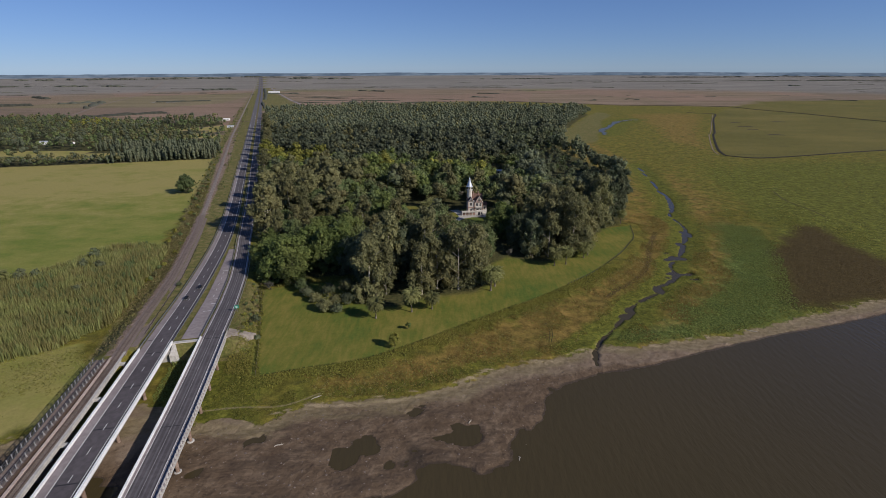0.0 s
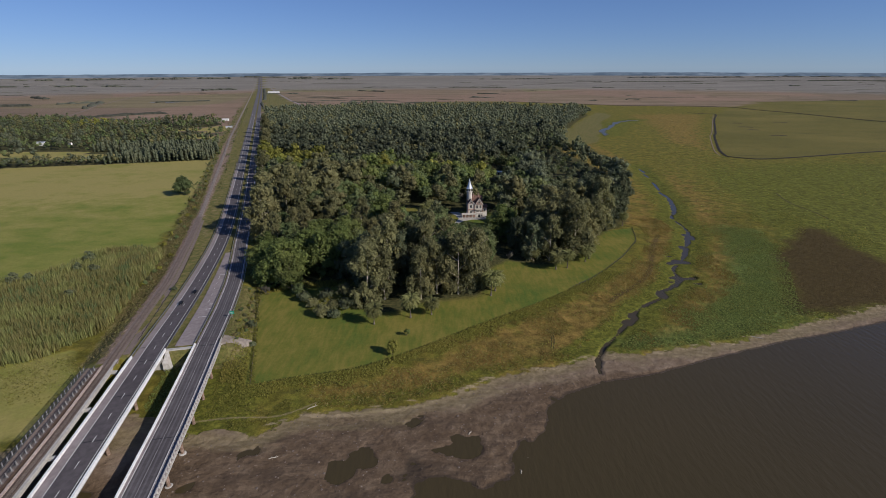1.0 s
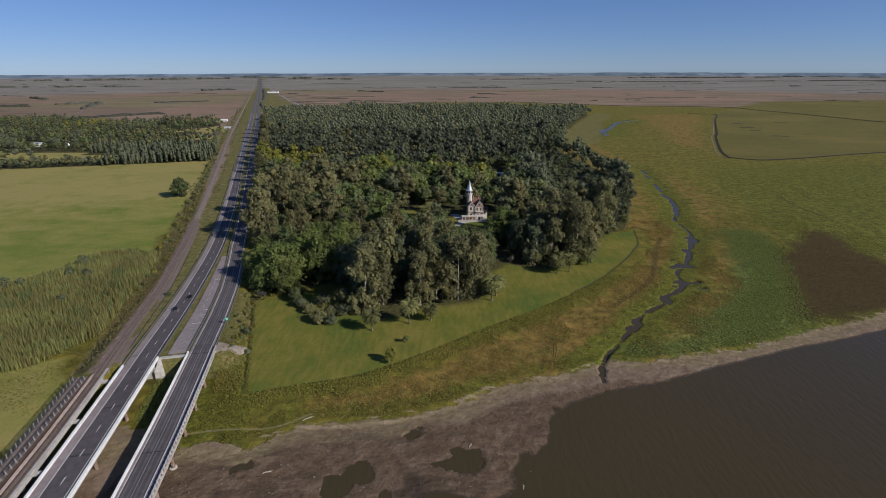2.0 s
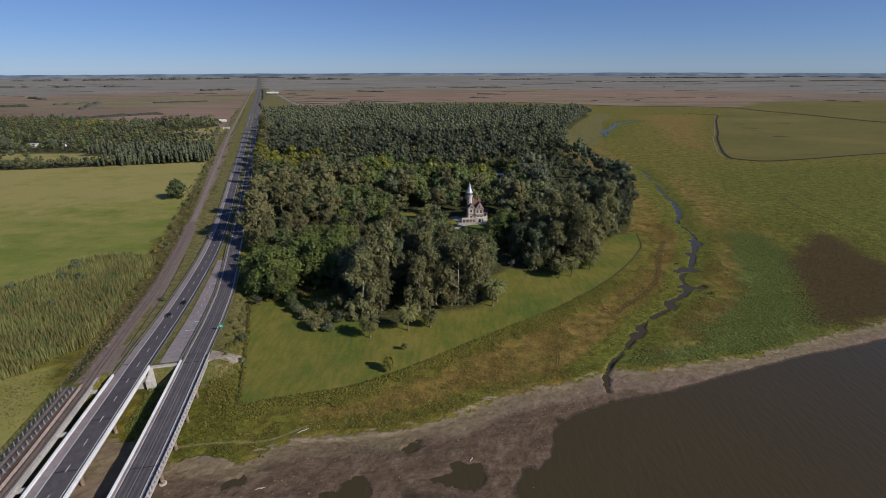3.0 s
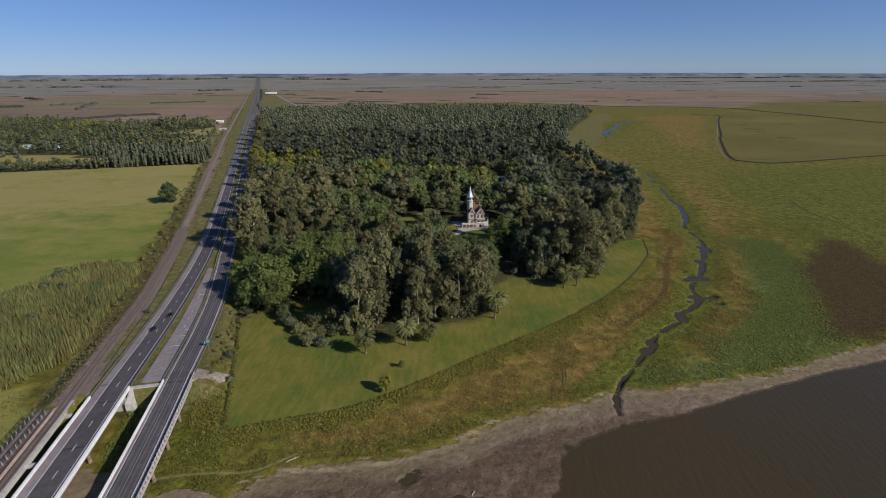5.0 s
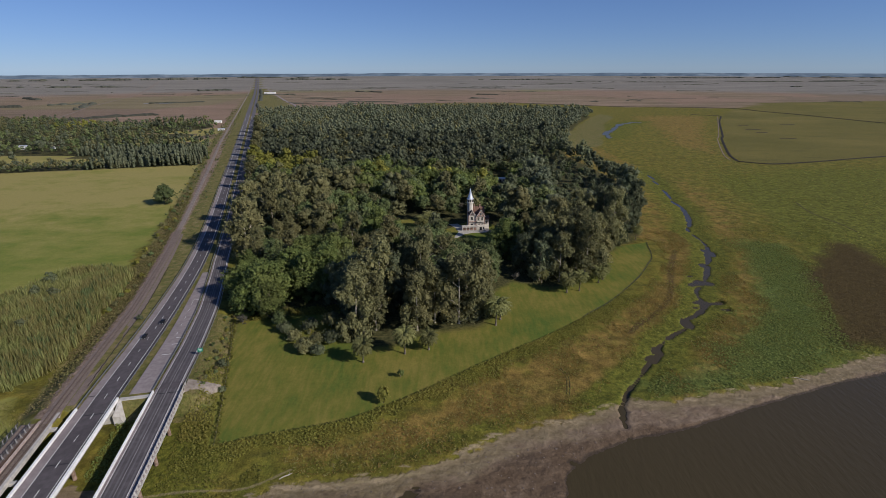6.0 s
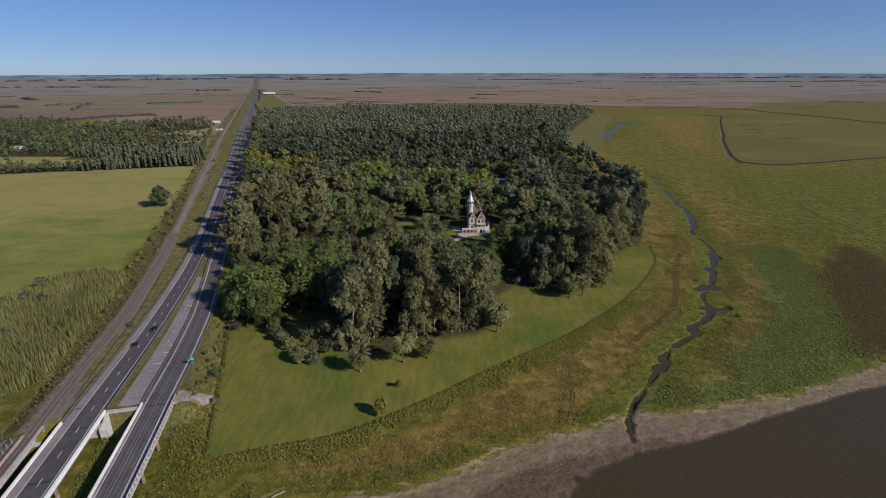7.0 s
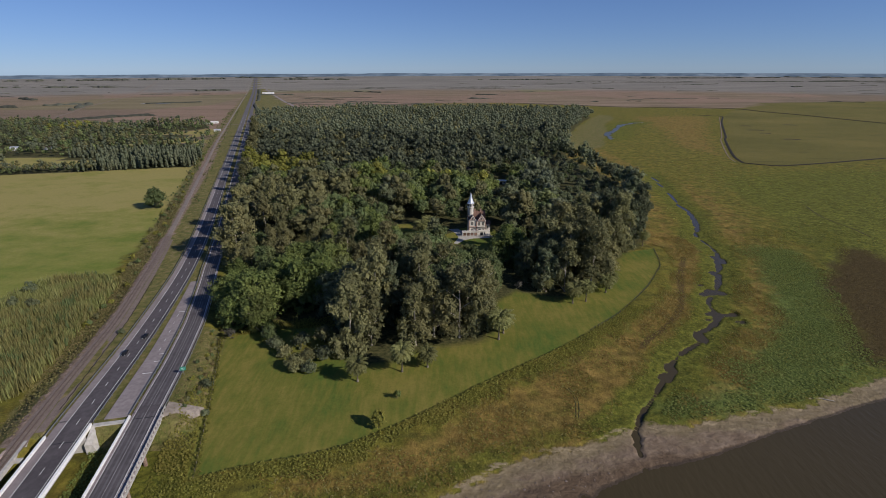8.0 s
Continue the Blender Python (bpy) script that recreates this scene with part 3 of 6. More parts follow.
    # grey: distance from the start, drives the painted haze
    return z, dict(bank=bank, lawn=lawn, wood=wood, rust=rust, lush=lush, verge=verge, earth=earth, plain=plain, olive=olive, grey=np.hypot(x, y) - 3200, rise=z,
                   sand=sand, trail=trail, gully=away(P, GULLY) * np.interp(y, [285, 330, 420], [1.6, 1.0, 1.3]), burnt=signed(P, BURNT), leafy=signed(P, LEAFY), pasture=np.where(open_land, 12, np.maximum(signed(P, PASTURE), signed(P, NEAR_MEADOW))))


def axis(cuts, steps, far_lo, far_hi, grow=1.07):
    """Grid lines: fine where the camera passes near, growing outwards."""
    mid = np.concatenate([np.arange(a, b, s) for a, b, s in zip(cuts[:-1], cuts[1:], steps)] + [[cuts[-1]]])

    def tail(s, end):
        out, v = [], 0.0
        while v < end:
            s *= grow
            v += s
            out.append(min(v, end))
        return np.array(out)
    return np.concatenate([(mid[0] - tail(steps[0], mid[0] - far_lo))[::-1], mid, mid[-1] + tail(steps[-1], far_hi - mid[-1])])


def build_ground():
    xs = axis([-240, -100, 210, 330], [2.2, 1.15, 2.2], -5200, 5200)
    ys = axis([104, 212, 430], [0.95, 1.4], -400, 4850)
    X, Y = np.meshgrid(xs, ys)
    P = np.stack([X.ravel(), Y.ravel()], 1)
    z, f = land_height(P, True)
    nx, ny = len(xs), len(ys)
    i = (np.arange(ny - 1)[:, None] * nx + np.arange(nx - 1)).ravel()
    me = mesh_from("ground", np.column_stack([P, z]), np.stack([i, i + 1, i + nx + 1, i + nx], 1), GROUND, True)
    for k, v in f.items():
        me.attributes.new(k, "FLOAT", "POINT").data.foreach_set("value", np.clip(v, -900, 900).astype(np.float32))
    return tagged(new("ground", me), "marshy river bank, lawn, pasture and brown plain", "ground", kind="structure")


ground = build_ground()
wx, wy = np.meshgrid(np.linspace(-2600, 2600, 40), np.linspace(-400, 1400, 20))
wi = (np.arange(19)[:, None] * 40 + np.arange(39)).ravel()
river = new("water", mesh_from("water", np.column_stack([wx.ravel(), wy.ravel(), 0 * wx.ravel()]), np.stack([wi, wi + 1, wi + 41, wi + 40], 1), WATER, True))
tagged(river, "brown muddy river with small ripples", "water", kind="structure")


def z_at(pts):
    return land_height(np.asarray(pts, float).reshape(-1, 2))


# ---- roads ----
def strip(name, y0, y1, a, b, z, material, parent=None, step=6.0, thick=0.0, z2=None):
    """A ribbon or bar that follows the road between two offsets (numbers or functions of y)."""
    ys = np.linspace(y0, y1, max(2, int(round((y1 - y0) / step)) + 1))
    fa = a(ys) if callable(a) else np.full(len(ys), float(a))
    fb = b(ys) if callable(b) else np.full(len(ys), float(b))
    L, R = beside(ys, fa, z), beside(ys, fb, z if z2 is None else z2)
    n = len(ys)
    i = np.arange(n - 1)
    if not thick:
        return part(name, mesh_from(name, np.vstack([L, R]), np.stack([i, i + n, i + n + 1, i + 1], 1), material), material, parent)
    D = np.array([0, 0, thick])
    V = np.vstack([L, R, L - D, R - D])
    F = [np.stack([i, i + n, i + n + 1, i + 1], 1), np.stack([i + 2 * n, i + 2 * n + 1, i + 3 * n + 1, i + 3 * n], 1),
         np.stack([i, i + 1, i + 2 * n + 1, i + 2 * n], 1), np.stack([i + n, i + 3 * n, i + 3 * n + 1, i + n + 1], 1),
         np.array([[0, 2 * n, 3 * n, n], [n - 1, 2 * n - 1, 4 * n - 1, 3 * n - 1]])]
    return part(name, mesh_from(name, V, np.vstack(F), material), material, parent)


def frame_at(y, off, z=0.0):
    """A pose beside the road: local y runs along it."""
    p = beside(float(y), float(off), z)
    return Matrix.Translation(p.tolist()) @ Matrix.Rotation(-math.atan(float(np.interp(y, _ry, _rm))), 4, "Z")


Y_NEAR, Y_END = -40.0, 4700.0
road_left = strip("road_1", Y_NEAR, Y_END, -6.7, 4.9, 0.0, ASPHALT, None, 8.0, 0.3)
tagged(road_left, "dark asphalt carriageway with pale shoulder and white lane markings", "road", kind="structure")
road_right = strip("road_2", Y_NEAR, Y_END, lambda y: right_off(y) - 0.2, lambda y: right_off(y) + 9.4, 0.0, ASPHALT, None, 8.0, 0.3)
tagged(road_right, "older dark asphalt carriageway with worn wheel tracks", "road", kind="structure")
strip("shoulder", Y_NEAR, 640, -6.7, -3.8, 0.012, ASPHALT_PALE, road_left)
# far carriageways painted paler: low-angle sheen put into the surface colour
strip("older_surface", 640, Y_END, -6.7, 4.9, 0.02, ASPHALT_MID, road_left, 8.0)
strip("older_surface", 640, Y_END, lambda y: right_off(y) - 0.2, lambda y: right_off(y) + 9.4, 0.02, ASPHALT_MID, road_right, 8.0)
strip("edge_line", Y_NEAR, 1500, -3.78, -3.6, 0.05, WHITE, road_left)
strip("edge_line", Y_NEAR, 1500, 3.6, 3.78, 0.05, WHITE, road_left)
strip("edge_line", Y_NEAR, 1500, lambda y: right_off(y) + 0.7, lambda y: right_off(y) + 0.85, 0.05, WHITE, road_right)
strip("edge_line", Y_NEAR, 1500, lambda y: right_off(y) + 8.3, lambda y: right_off(y) + 8.5, 0.05, WHITE, road_right)
for a, b in ((1.5, 2.1), (3.2, 3.8), (5.4, 6.0), (7.1, 7.7)):
    strip("wheel_track", Y_NEAR, 420, lambda y: right_off(y) + a, lambda y: right_off(y) + b, 0.008, ASPHALT_MID, road_right)
strip("shoulder", Y_NEAR, 640, lambda y: right_off(y) - 0.2, lambda y: right_off(y) + 0.65, 0.012, ASPHALT_PALE, road_right)
strip("shoulder", Y_NEAR, 640, lambda y: right_off(y) + 8.55, lambda y: right_off(y) + 9.4, 0.012, ASPHALT_PALE, road_right)
lane_dash = mesh_from("lane_dash", [(-0.09, -1.6, 0), (0.09, -1.6, 0), (0.09, 1.6, 0), (-0.09, 1.6, 0)], [(0, 1, 2, 3)], WHITE)
for k in range(80):
    y = 12.0 + 11.72 * k
    d = part("lane_dash", lane_dash, WHITE, road_left)
    d.matrix_world = frame_at(y - 0.5, 0.0, 0.05)
FADED = simple("faded_paint", (0.3, 0.285, 0.28), (0.42, 0.4, 0.39), 0.5, 0.8)
strip("centre_line", Y_NEAR, 1500, lambda y: right_off(y) + 4.48, lambda y: right_off(y) + 4.6, 0.05, FADED, road_right)

far_lane = [(-440, 1660), (-540, 1930), (-650, 2190), (-765, 2480), (-905, 2830), (-1140, 3420)]
# paved apron between the carriageways, with faded bars
apron = strip("pavement", 198.5, 330, lambda y: np.interp(y, [198, 240, 300, 330], [8.4, 8.6, 7.6, 7.0]), lambda y: right_off(y) - 1.6, -0.03, ASPHALT_PALE, None, 4.0, 0.25)
tagged(apron, "worn grey paved apron between the carriageways", "pavement", kind="structure")
for y, a, b in ((227.5, 11.2, 15.2), (237.0, 13.0, 15.4), (243.5, 13.0, 15.2), (288, 10.2, 13.2)):
    strip("painted_bar", y, y + 0.35, a, b, 0.0, WHITE, apron)
for k in range(5):
    d = part("painted_bar", lane_dash, WHITE, apron)
    d.matrix_world = frame_at(248.0 + 9 * k, 12.2 - 0.35 * k, 0.0)

# ---- road bridges ----
ABUT_L, ABUT_R = 190.0, 196.0


def pier(parent, y, off, width, top, sides=10):
    """Cross beam on two stained columns with footings."""
    bm = bmesh.new()
    box(bm, -width / 2, width / 2, -0.7, 0.7, -1.6, -0.5, 0.08)
    p = part("pier_cap", bm, CONCRETE, parent)
    p.matrix_world = frame_at(y, off, -0.4)
    for s in (-1, 1):
        bm = bmesh.new()
        tube(bm, [(0, 0, -2.0), (0, 0, top - 2.0)], [0.65, 0.65], sides)
        c = part("column", bm, STAINED, parent, "rust-stained concrete column")
        q = frame_at(y, off + s * width * 0.42)
        q.translation.z = 0
        c.matrix_world = q
        bm = bmesh.new()
        tube(bm, [(0, 0, -1.5), (0, 0, 0.45), (0, 0, 0.6)], [1.25, 1.25, 1.0], 12)
        c = part("footing", bm, CONCRETE, parent)
        c.matrix_world = q


def tube(bm, pts, radii, sides=6):
    rings = []
    for k, (p, r) in enumerate(zip(pts, radii)):
        p = Vector(p)
        d = (Vector(pts[min(k + 1, len(pts) - 1)]) - Vector(pts[max(k - 1, 0)])).normalized()
        q = d.to_track_quat("Z", "Y")
        rings.append([bm.verts.new(p + q @ Vector((r * math.cos(2 * math.pi * s / sides), r * math.sin(2 * math.pi * s / sides), 0))) for s in range(sides)])
    for a, b in zip(rings[:-1], rings[1:]):
        for s in range(sides):
            bm.faces.new((a[s], a[(s + 1) % sides], b[(s + 1) % sides], b[s]))
    bm.faces.new(rings[0][::-1]), bm.faces.new(rings[-1])


STAINED = simple("stained_concrete", (0.16, 0.1, 0.07), (0.3, 0.22, 0.17), 0.9, 0.9)
TAR = simple("joint_tar", (0.02, 0.02, 0.022), (0.035, 0.034, 0.036), 1.0, 0.7)
GALV = simple("galvanised_steel", (0.25, 0.25, 0.25), (0.36, 0.36, 0.35), 1.0, 0.5, 0.6)
OLD_CONCRETE = simple("old_concrete", (0.2, 0.165, 0.135), (0.31, 0.265, 0.22), 0.8, 0.9)
PINK_CONCRETE = simple("pinkish_concrete", (0.36, 0.28, 0.24), (0.5, 0.4, 0.35), 0.9, 0.85)

bridge_l = thing("road_bridge", "concrete road bridge with plain white parapets", "bridge")
strip("deck", Y_NEAR, ABUT_L, -7.3, 5.3, -0.31, CONCRETE, bridge_l, 8.0, 0.9)
strip("parapet", Y_NEAR, ABUT_L + 2, -7.45, -6.75, 0.85, WHITE, bridge_l, 8.0, 1.2, 0.85)
strip("parapet", Y_NEAR, ABUT_L + 6, 4.95, 5.65, 0.85, WHITE, bridge_l, 8.0, 1.2, 0.85)
for k in range(-6, 4):
    y = 114.6 + 24.4 * k
    strip("expansion_joint", y, y + 0.5, -3.5, 4.4, 0.016, TAR, bridge_l)
    if y < 185:
        pier(bridge_l, y, -1.0, 11.0, 7.5)
for a in (-5.0, -2.5, 0.0, 2.5, 4.0):
    strip("girder", Y_NEAR, ABUT_L, a - 0.3, a + 0.3, -1.2, CONCRETE, bridge_l, 8.0, 1.1)

bridge_r = thing("road_bridge", "older concrete road bridge with a pierced balustrade", "bridge")
strip("deck", Y_NEAR, ABUT_R, lambda y: right_off(y) - 0.9, lambda y: right_off(y) + 10.9, -0.31, CONCRETE, bridge_r, 8.0, 0.8)
strip("parapet", Y_NEAR, ABUT_R + 2, lambda y: right_off(y) - 0.85, lambda y: right_off(y) - 0.3, 0.75, WHITE, bridge_r, 8.0, 1.1)
strip("walkway", Y_NEAR, ABUT_R + 1, lambda y: right_off(y) + 9.5, lambda y: right_off(y) + 10.6, 0.22, ASPHALT_PALE, bridge_r, 8.0, 0.5)
strip("handrail", Y_NEAR, ABUT_R + 4, lambda y: right_off(y) + 10.45, lambda y: right_off(y) + 10.75, 1.2, CONCRETE, bridge_r, 8.0, 0.2)
bm = bmesh.new()
box(bm, -0.18, 0.18, -0.32, 0.32, 0.0, 1.3, 0.03)
box(bm, 0.1, 0.55, -0.22, 0.22, -0.45, 0.15, 0.03)
balus = bpy.data.meshes.new("baluster")
bm.to_mesh(balus)
bm.free()
balus.materials.append(CONCRETE)
for k in range(118):
    b = part("baluster", balus, WHITE, bridge_r)
    y = ABUT_R + 4 - 2.0 * k
    b.matrix_world = frame_at(y, float(right_off(y)) + 10.6, 0.0)
for k in range(-6, 4):
    y = 136.2 + 14.3 * k
    if k in (0, -3, -6):
        strip("expansion_joint", y, y + 0.4, lambda v: right_off(v) + 0.6, lambda v: right_off(v) + 9.0, 0.016, TAR, bridge_r)
    pier(bridge_r, y, float(right_off(y)) + 5.0, 10.6, 7.5)
strip("expansion_joint", ABUT_R, ABUT_R + 0.5, lambda v: right_off(v) + 0.6, lambda v: right_off(v) + 9.0, 0.016, TAR, bridge_r)

# abutments and wing walls
abut = thing("bridge_abutment", "pale concrete abutment wall between the bridge decks", "abutment")
strip("cap_beam", 195.0, 196.6, 5.8, lambda y: right_off(y) - 1.0, 0.12, CONCRETE, abut, 0.8, 0.5)
strip("front_wall", 195.4, 196.4, 5.4, lambda y: right_off(y) - 0.9, -0.4, CONCRETE, abut, 0.5, 8.5)
strip("front_wall", 190.0, 191.2, -7.4, 5.4, -0.5, CONCRETE, abut, 0.6, 8.5)
strip("front_wall", 196.2, 197.2, lambda y: right_off(y) - 0.9, lambda y: right_off(y) + 10.6, -0.5, CONCRETE, abut, 0.5, 8.5)
bm = bmesh.new()
v = [bm.verts.new(p) for p in ((0, 0, -7.5), (3.6, 0.5, -7.5), (4.0, 7, -7.5), (0, 7, -7.5), (0, 0, -2.4), (1.9, 0.8, -3.2), (1.6, 7, -0.3), (0, 7, 0.0))]
for f in ((3, 2, 1, 0), (4, 5, 6, 7), (0, 1, 5, 4), (1, 2, 6, 5), (2, 3, 7, 6), (3, 0, 4, 7)):
    bm.faces.new([v[i] for i in f])
w = part("wing_wall", bm, CONCRETE, abut)
w.matrix_world = frame_at(188.5, 5.7, 0)
bm = bmesh.new()
v = [bm.verts.new(p) for p in ((0, 0, 0.4), (0, 7, 0.4), (12, 5.5, -3.2), (7.5, -3.0, -3.9), (0, -5.0, -2.8), (0, 0, -6.5), (0, 7, -6.5), (13, 5.5, -6.5), (7.5, -3.5, -6.5), (0, -5.5, -6.5))]
for f in ((0, 1, 2), (0, 2, 3), (0, 3, 4), (1, 6, 7, 2), (2, 7, 8, 3), (3, 8, 9, 4), (4, 9, 5, 0), (0, 5, 6, 1)):
    bm.faces.new([v[i] for i in f])
slope = tagged(part("slope_paving", bm, OLD_CONCRETE, None), "cracked concrete slope paving beside the bridge end", "slope paving")
slope.matrix_world = frame_at(197.0, float(right_off(197.0)) + 10.8, 0)

# ---- guard rails ----
post_me = bpy.data.meshes.new("post")
bm = bmesh.new()
box(bm, -0.07, 0.07, -0.07, 0.07, -0.4, 0.75)
bm.to_mesh(post_me)
bm.free()
post_me.materials.append(GALV)


def guard_rail(y0, y1, off, label):
    g = thing("guard_rail", label, "guard rail", None, "guard rails")
    fn = off if callable(off) else (lambda y: np.full(np.shape(y), float(off)))
    strip("beam", y0, y1, lambda y: fn(y) - 0.09, lambda y: fn(y) + 0.09, 0.78, GALV, g, 6.0, 0.34)
    for y in np.arange(y0, min(y1, y0 + 240), 4.0):
        p = part("post", post_me, GALV, g)
        p.matrix_world = frame_at(y, float(fn(y)), 0)


guard_rail(192.5, 700, -7.3, "galvanised guard rail along the outer shoulder")
guard_rail(197.5, 600, 5.5, "galvanised guard rail on the inner edge of the carriageway")
guard_rail(199.0, 600, lambda y: right_off(y) - 0.9, "galvanised guard rail beside the older carriageway")
guard_rail(201.0, 330, lambda y: right_off(y) + 10.3, "galvanised guard rail at the lawn side")

# ---- railway ----
ballast = strip("railway_ballast", 186, 430, lambda y: rail_off(y) - 2.6, lambda y: rail_off(y) + 2.6, -0.12, BALLAST, None, 6.0, 0.6)
tagged(ballast, "brown railway ballast bed on the embankment", "ballast", kind="structure")
PALE_BALLAST = simple("pale_ballast", (0.21, 0.175, 0.15), (0.31, 0.265, 0.23), 0.5, 0.95)
far_ballast = strip("railway_ballast_far", 430, 3600, lambda y: rail_off(y) - 1.7, lambda y: rail_off(y) + 1.7, -0.12, PALE_BALLAST, None, 6.0, 0.6)
tagged(far_ballast, "pale dusty railway ballast on the low embankment", "ballast", kind="structure")
track = strip("service_track", 196, 420, lambda y: rail_off(y) + 2.9, lambda y: rail_off(y) + np.interp(y, [196, 210, 300, 420], [5.6, 6.2, 5.6, 4.6]), -0.22, BALLAST, None, 6.0, 0.3)
tagged(track, "grey gravel service strip beside the railway", "gravel", kind="structure")
rail_bridge = thing("rail_bridge", "concrete railway bridge with a track of worn sleepers", "bridge")
strip("deck", Y_NEAR, 188, lambda y: rail_off(y) - 2.4, lambda y: rail_off(y) + 2.1, -0.45, BALLAST, rail_bridge, 8.0, 1.2)
strip("kerb", Y_NEAR, 188, lambda y: rail_off(y) - 2.7, lambda y: rail_off(y) - 1.9, 0.1, PINK_CONCRETE, rail_bridge, 8.0, 0.9)
strip("kerb", Y_NEAR, 192, lambda y: rail_off(y) + 1.5, lambda y: rail_off(y) + 2.5, 0.0, CONCRETE, rail_bridge, 8.0, 1.6)
for k in range(-5, 4):
    y = 110.5 + 24.5 * k
    pier(rail_bridge, y, float(rail_off(y)) + 0.5, 8.0, 7.5)
bm = bmesh.new()
box(bm, -1.35, 1.35, -0.13, 0.13, -0.18, 0.0)
sleeper_me = bpy.data.meshes.new("sleeper")
bm.to_mesh(sleeper_me)
bm.free()
SLEEPER = simple("sleeper_wood", (0.13, 0.1, 0.085), (0.22, 0.18, 0.155), 1.5, 0.9)
sleeper_me.materials.append(SLEEPER)
railway = thing("railway_track", "single railway track with rusty rails on sleepers", "railway")
for s in (-0.84, 0.84):
    strip("rail", Y_NEAR, 3600, lambda y: rail_off(y) + s - 0.07, lambda y: rail_off(y) + s + 0.07, 0.18, RAIL_STEEL, railway, 5.0, 0.2)
for k in range(290):
    y = 60.0 + 0.72 * k
    q = part("sleeper", sleeper_me, SLEEPER, railway)
    q.matrix_world = frame_at(y, float(rail_off(y)), 0.0)

# old footbridge with lattice fences beside the railway
old = thing("old_rail_bridge", "disused narrow rail bridge with dark steel lattice fences", "bridge")
strip("deck", Y_NEAR, 187, -22.4, -17.9, -0.1, BALLAST, old, 8.0, 0.6)
strip("girder", Y_NEAR, 187, -22.7, -22.3, 0.1, DARK_STEEL, old, 8.0, 1.6)
strip("girder", Y_NEAR, 187, -18.2, -17.8, 0.1, RAIL_STEEL, old, 8.0, 1.6)
for off in (-22.5, -18.6):
    strip("top_rail", Y_NEAR, 186, off - 0.09, off + 0.09, 1.75, DARK_STEEL, old, 8.0, 0.16)
    strip("mid_rail", Y_NEAR, 186, off - 0.06, off + 0.06, 0.95, DARK_STEEL, old, 8.0, 0.12)
bm = bmesh.new()
box(bm, -0.1, 0.1, -0.12, 0.12, 0.0, 1.85)
tube(bm, [(0.55, 0, -0.1), (0.0, 0, 1.3)], [0.08, 0.08], 4)
fpost = bpy.data.meshes.new("fence_post")
bm.to_mesh(fpost)
bm.free()
fpost.materials.append(POST_STEEL)
bm = bmesh.new()
tube(bm, [(0, -1.25, 0.1), (0, 1.25, 1.7)], [0.07, 0.07], 4)
fbrace = bpy.data.meshes.new("fence_brace")
bm.to_mesh(fbrace)
bm.free()
fbrace.materials.append(DARK_STEEL)
for k in range(66):
    y = 184.5 - 2.5 * k
    for off in (-22.5, -18.6):
        q = part("fence_post", fpost, POST_STEEL, old)
        q.matrix_world = frame_at(y, off, 0.0) @ (Matrix.Rotation(math.pi, 4, "Z") if off < -21 else Matrix.Identity(4))
        q = part("fence_brace", fbrace, DARK_STEEL, old)
        q.matrix_world = frame_at(y, off, 0.0)
for k in range(-4, 4):
    y = 100.5 + 24.5 * k
    pier(old, y, -20.2, 6.0, 7.5)


# ---- trees ----
def leaves(rng, centers, radii, squash, count, size, droop=0.0):
    """Small leaf sprays in tufts, the tufts scattered over the outer side of round boughs."""
    tufts = max(6, count // 12)
    area = radii ** 2
    which = rng.choice(len(centers), tufts, p=area / area.sum())
    d = rng.normal(size=(tufts, 3))
    d[:, 2] = np.abs(d[:, 2]) - 0.45 * rng.rand(tufts)
    d /= np.linalg.norm(d, axis=1)[:, None]
    R = radii[which]
    tuft = centers[which] + d * (R * (0.74 + 0.34 * rng.rand(tufts)))[:, None] * np.array([1, 1, squash])
    own = rng.randint(tufts, size=count)
    loose = rng.normal(size=(count, 3)) * (0.2 * R[own])[:, None] * np.array([1, 1, 1 + 0.5 * droop])
    loose[:, 2] -= np.abs(rng.normal(size=count)) * 0.16 * R[own] * droop
    c = tuft[own] + loose
    nrm = d[own] + rng.normal(size=(count, 3)) * 0.42
    nrm[:, 2] += 0.25
    nrm /= np.linalg.norm(nrm, axis=1)[:, None]
    t = np.cross(nrm, rng.normal(size=(count, 3)))
    t /= np.linalg.norm(t, axis=1)[:, None] + 1e-9
    b = np.cross(nrm, t)
    s = size * (0.55 + 0.9 * rng.rand(count))[:, None]
    k = 0.65 + 0.5 * rng.rand(count)[:, None]
    hang = np.array([0, 0, -1.0]) * s * droop * 0.7
    V = np.stack([c + t * s, c - t * s * 0.5 + b * s * k, c - t * s * 0.5 - b * s * k + hang], 1)
    return V.reshape(-1, 3), np.arange(count)[:, None] * 3 + np.arange(3)


def ball(rng, c, r, squash, rings=4, segs=6):
    """A rough lump."""
    V, F = [], []
    for a in range(rings + 1):
        th = math.pi * a / rings
        for s in range(segs):
            ph = 2 * math.pi * (s + 0.5 * (a % 2)) / segs
            k = r * (0.85 + 0.3 * rng.rand())
            V.append((c[0] + k * math.sin(th) * math.cos(ph), c[1] + k * math.sin(th) * math.sin(ph), c[2] + k * squash * math.cos(th)))
    for a in range(rings):
        for s in range(segs):
            F.append((a * segs + s, a * segs + (s + 1) % segs, (a + 1) * segs + (s + 1) % segs, (a + 1) * segs + s))
    return V, F


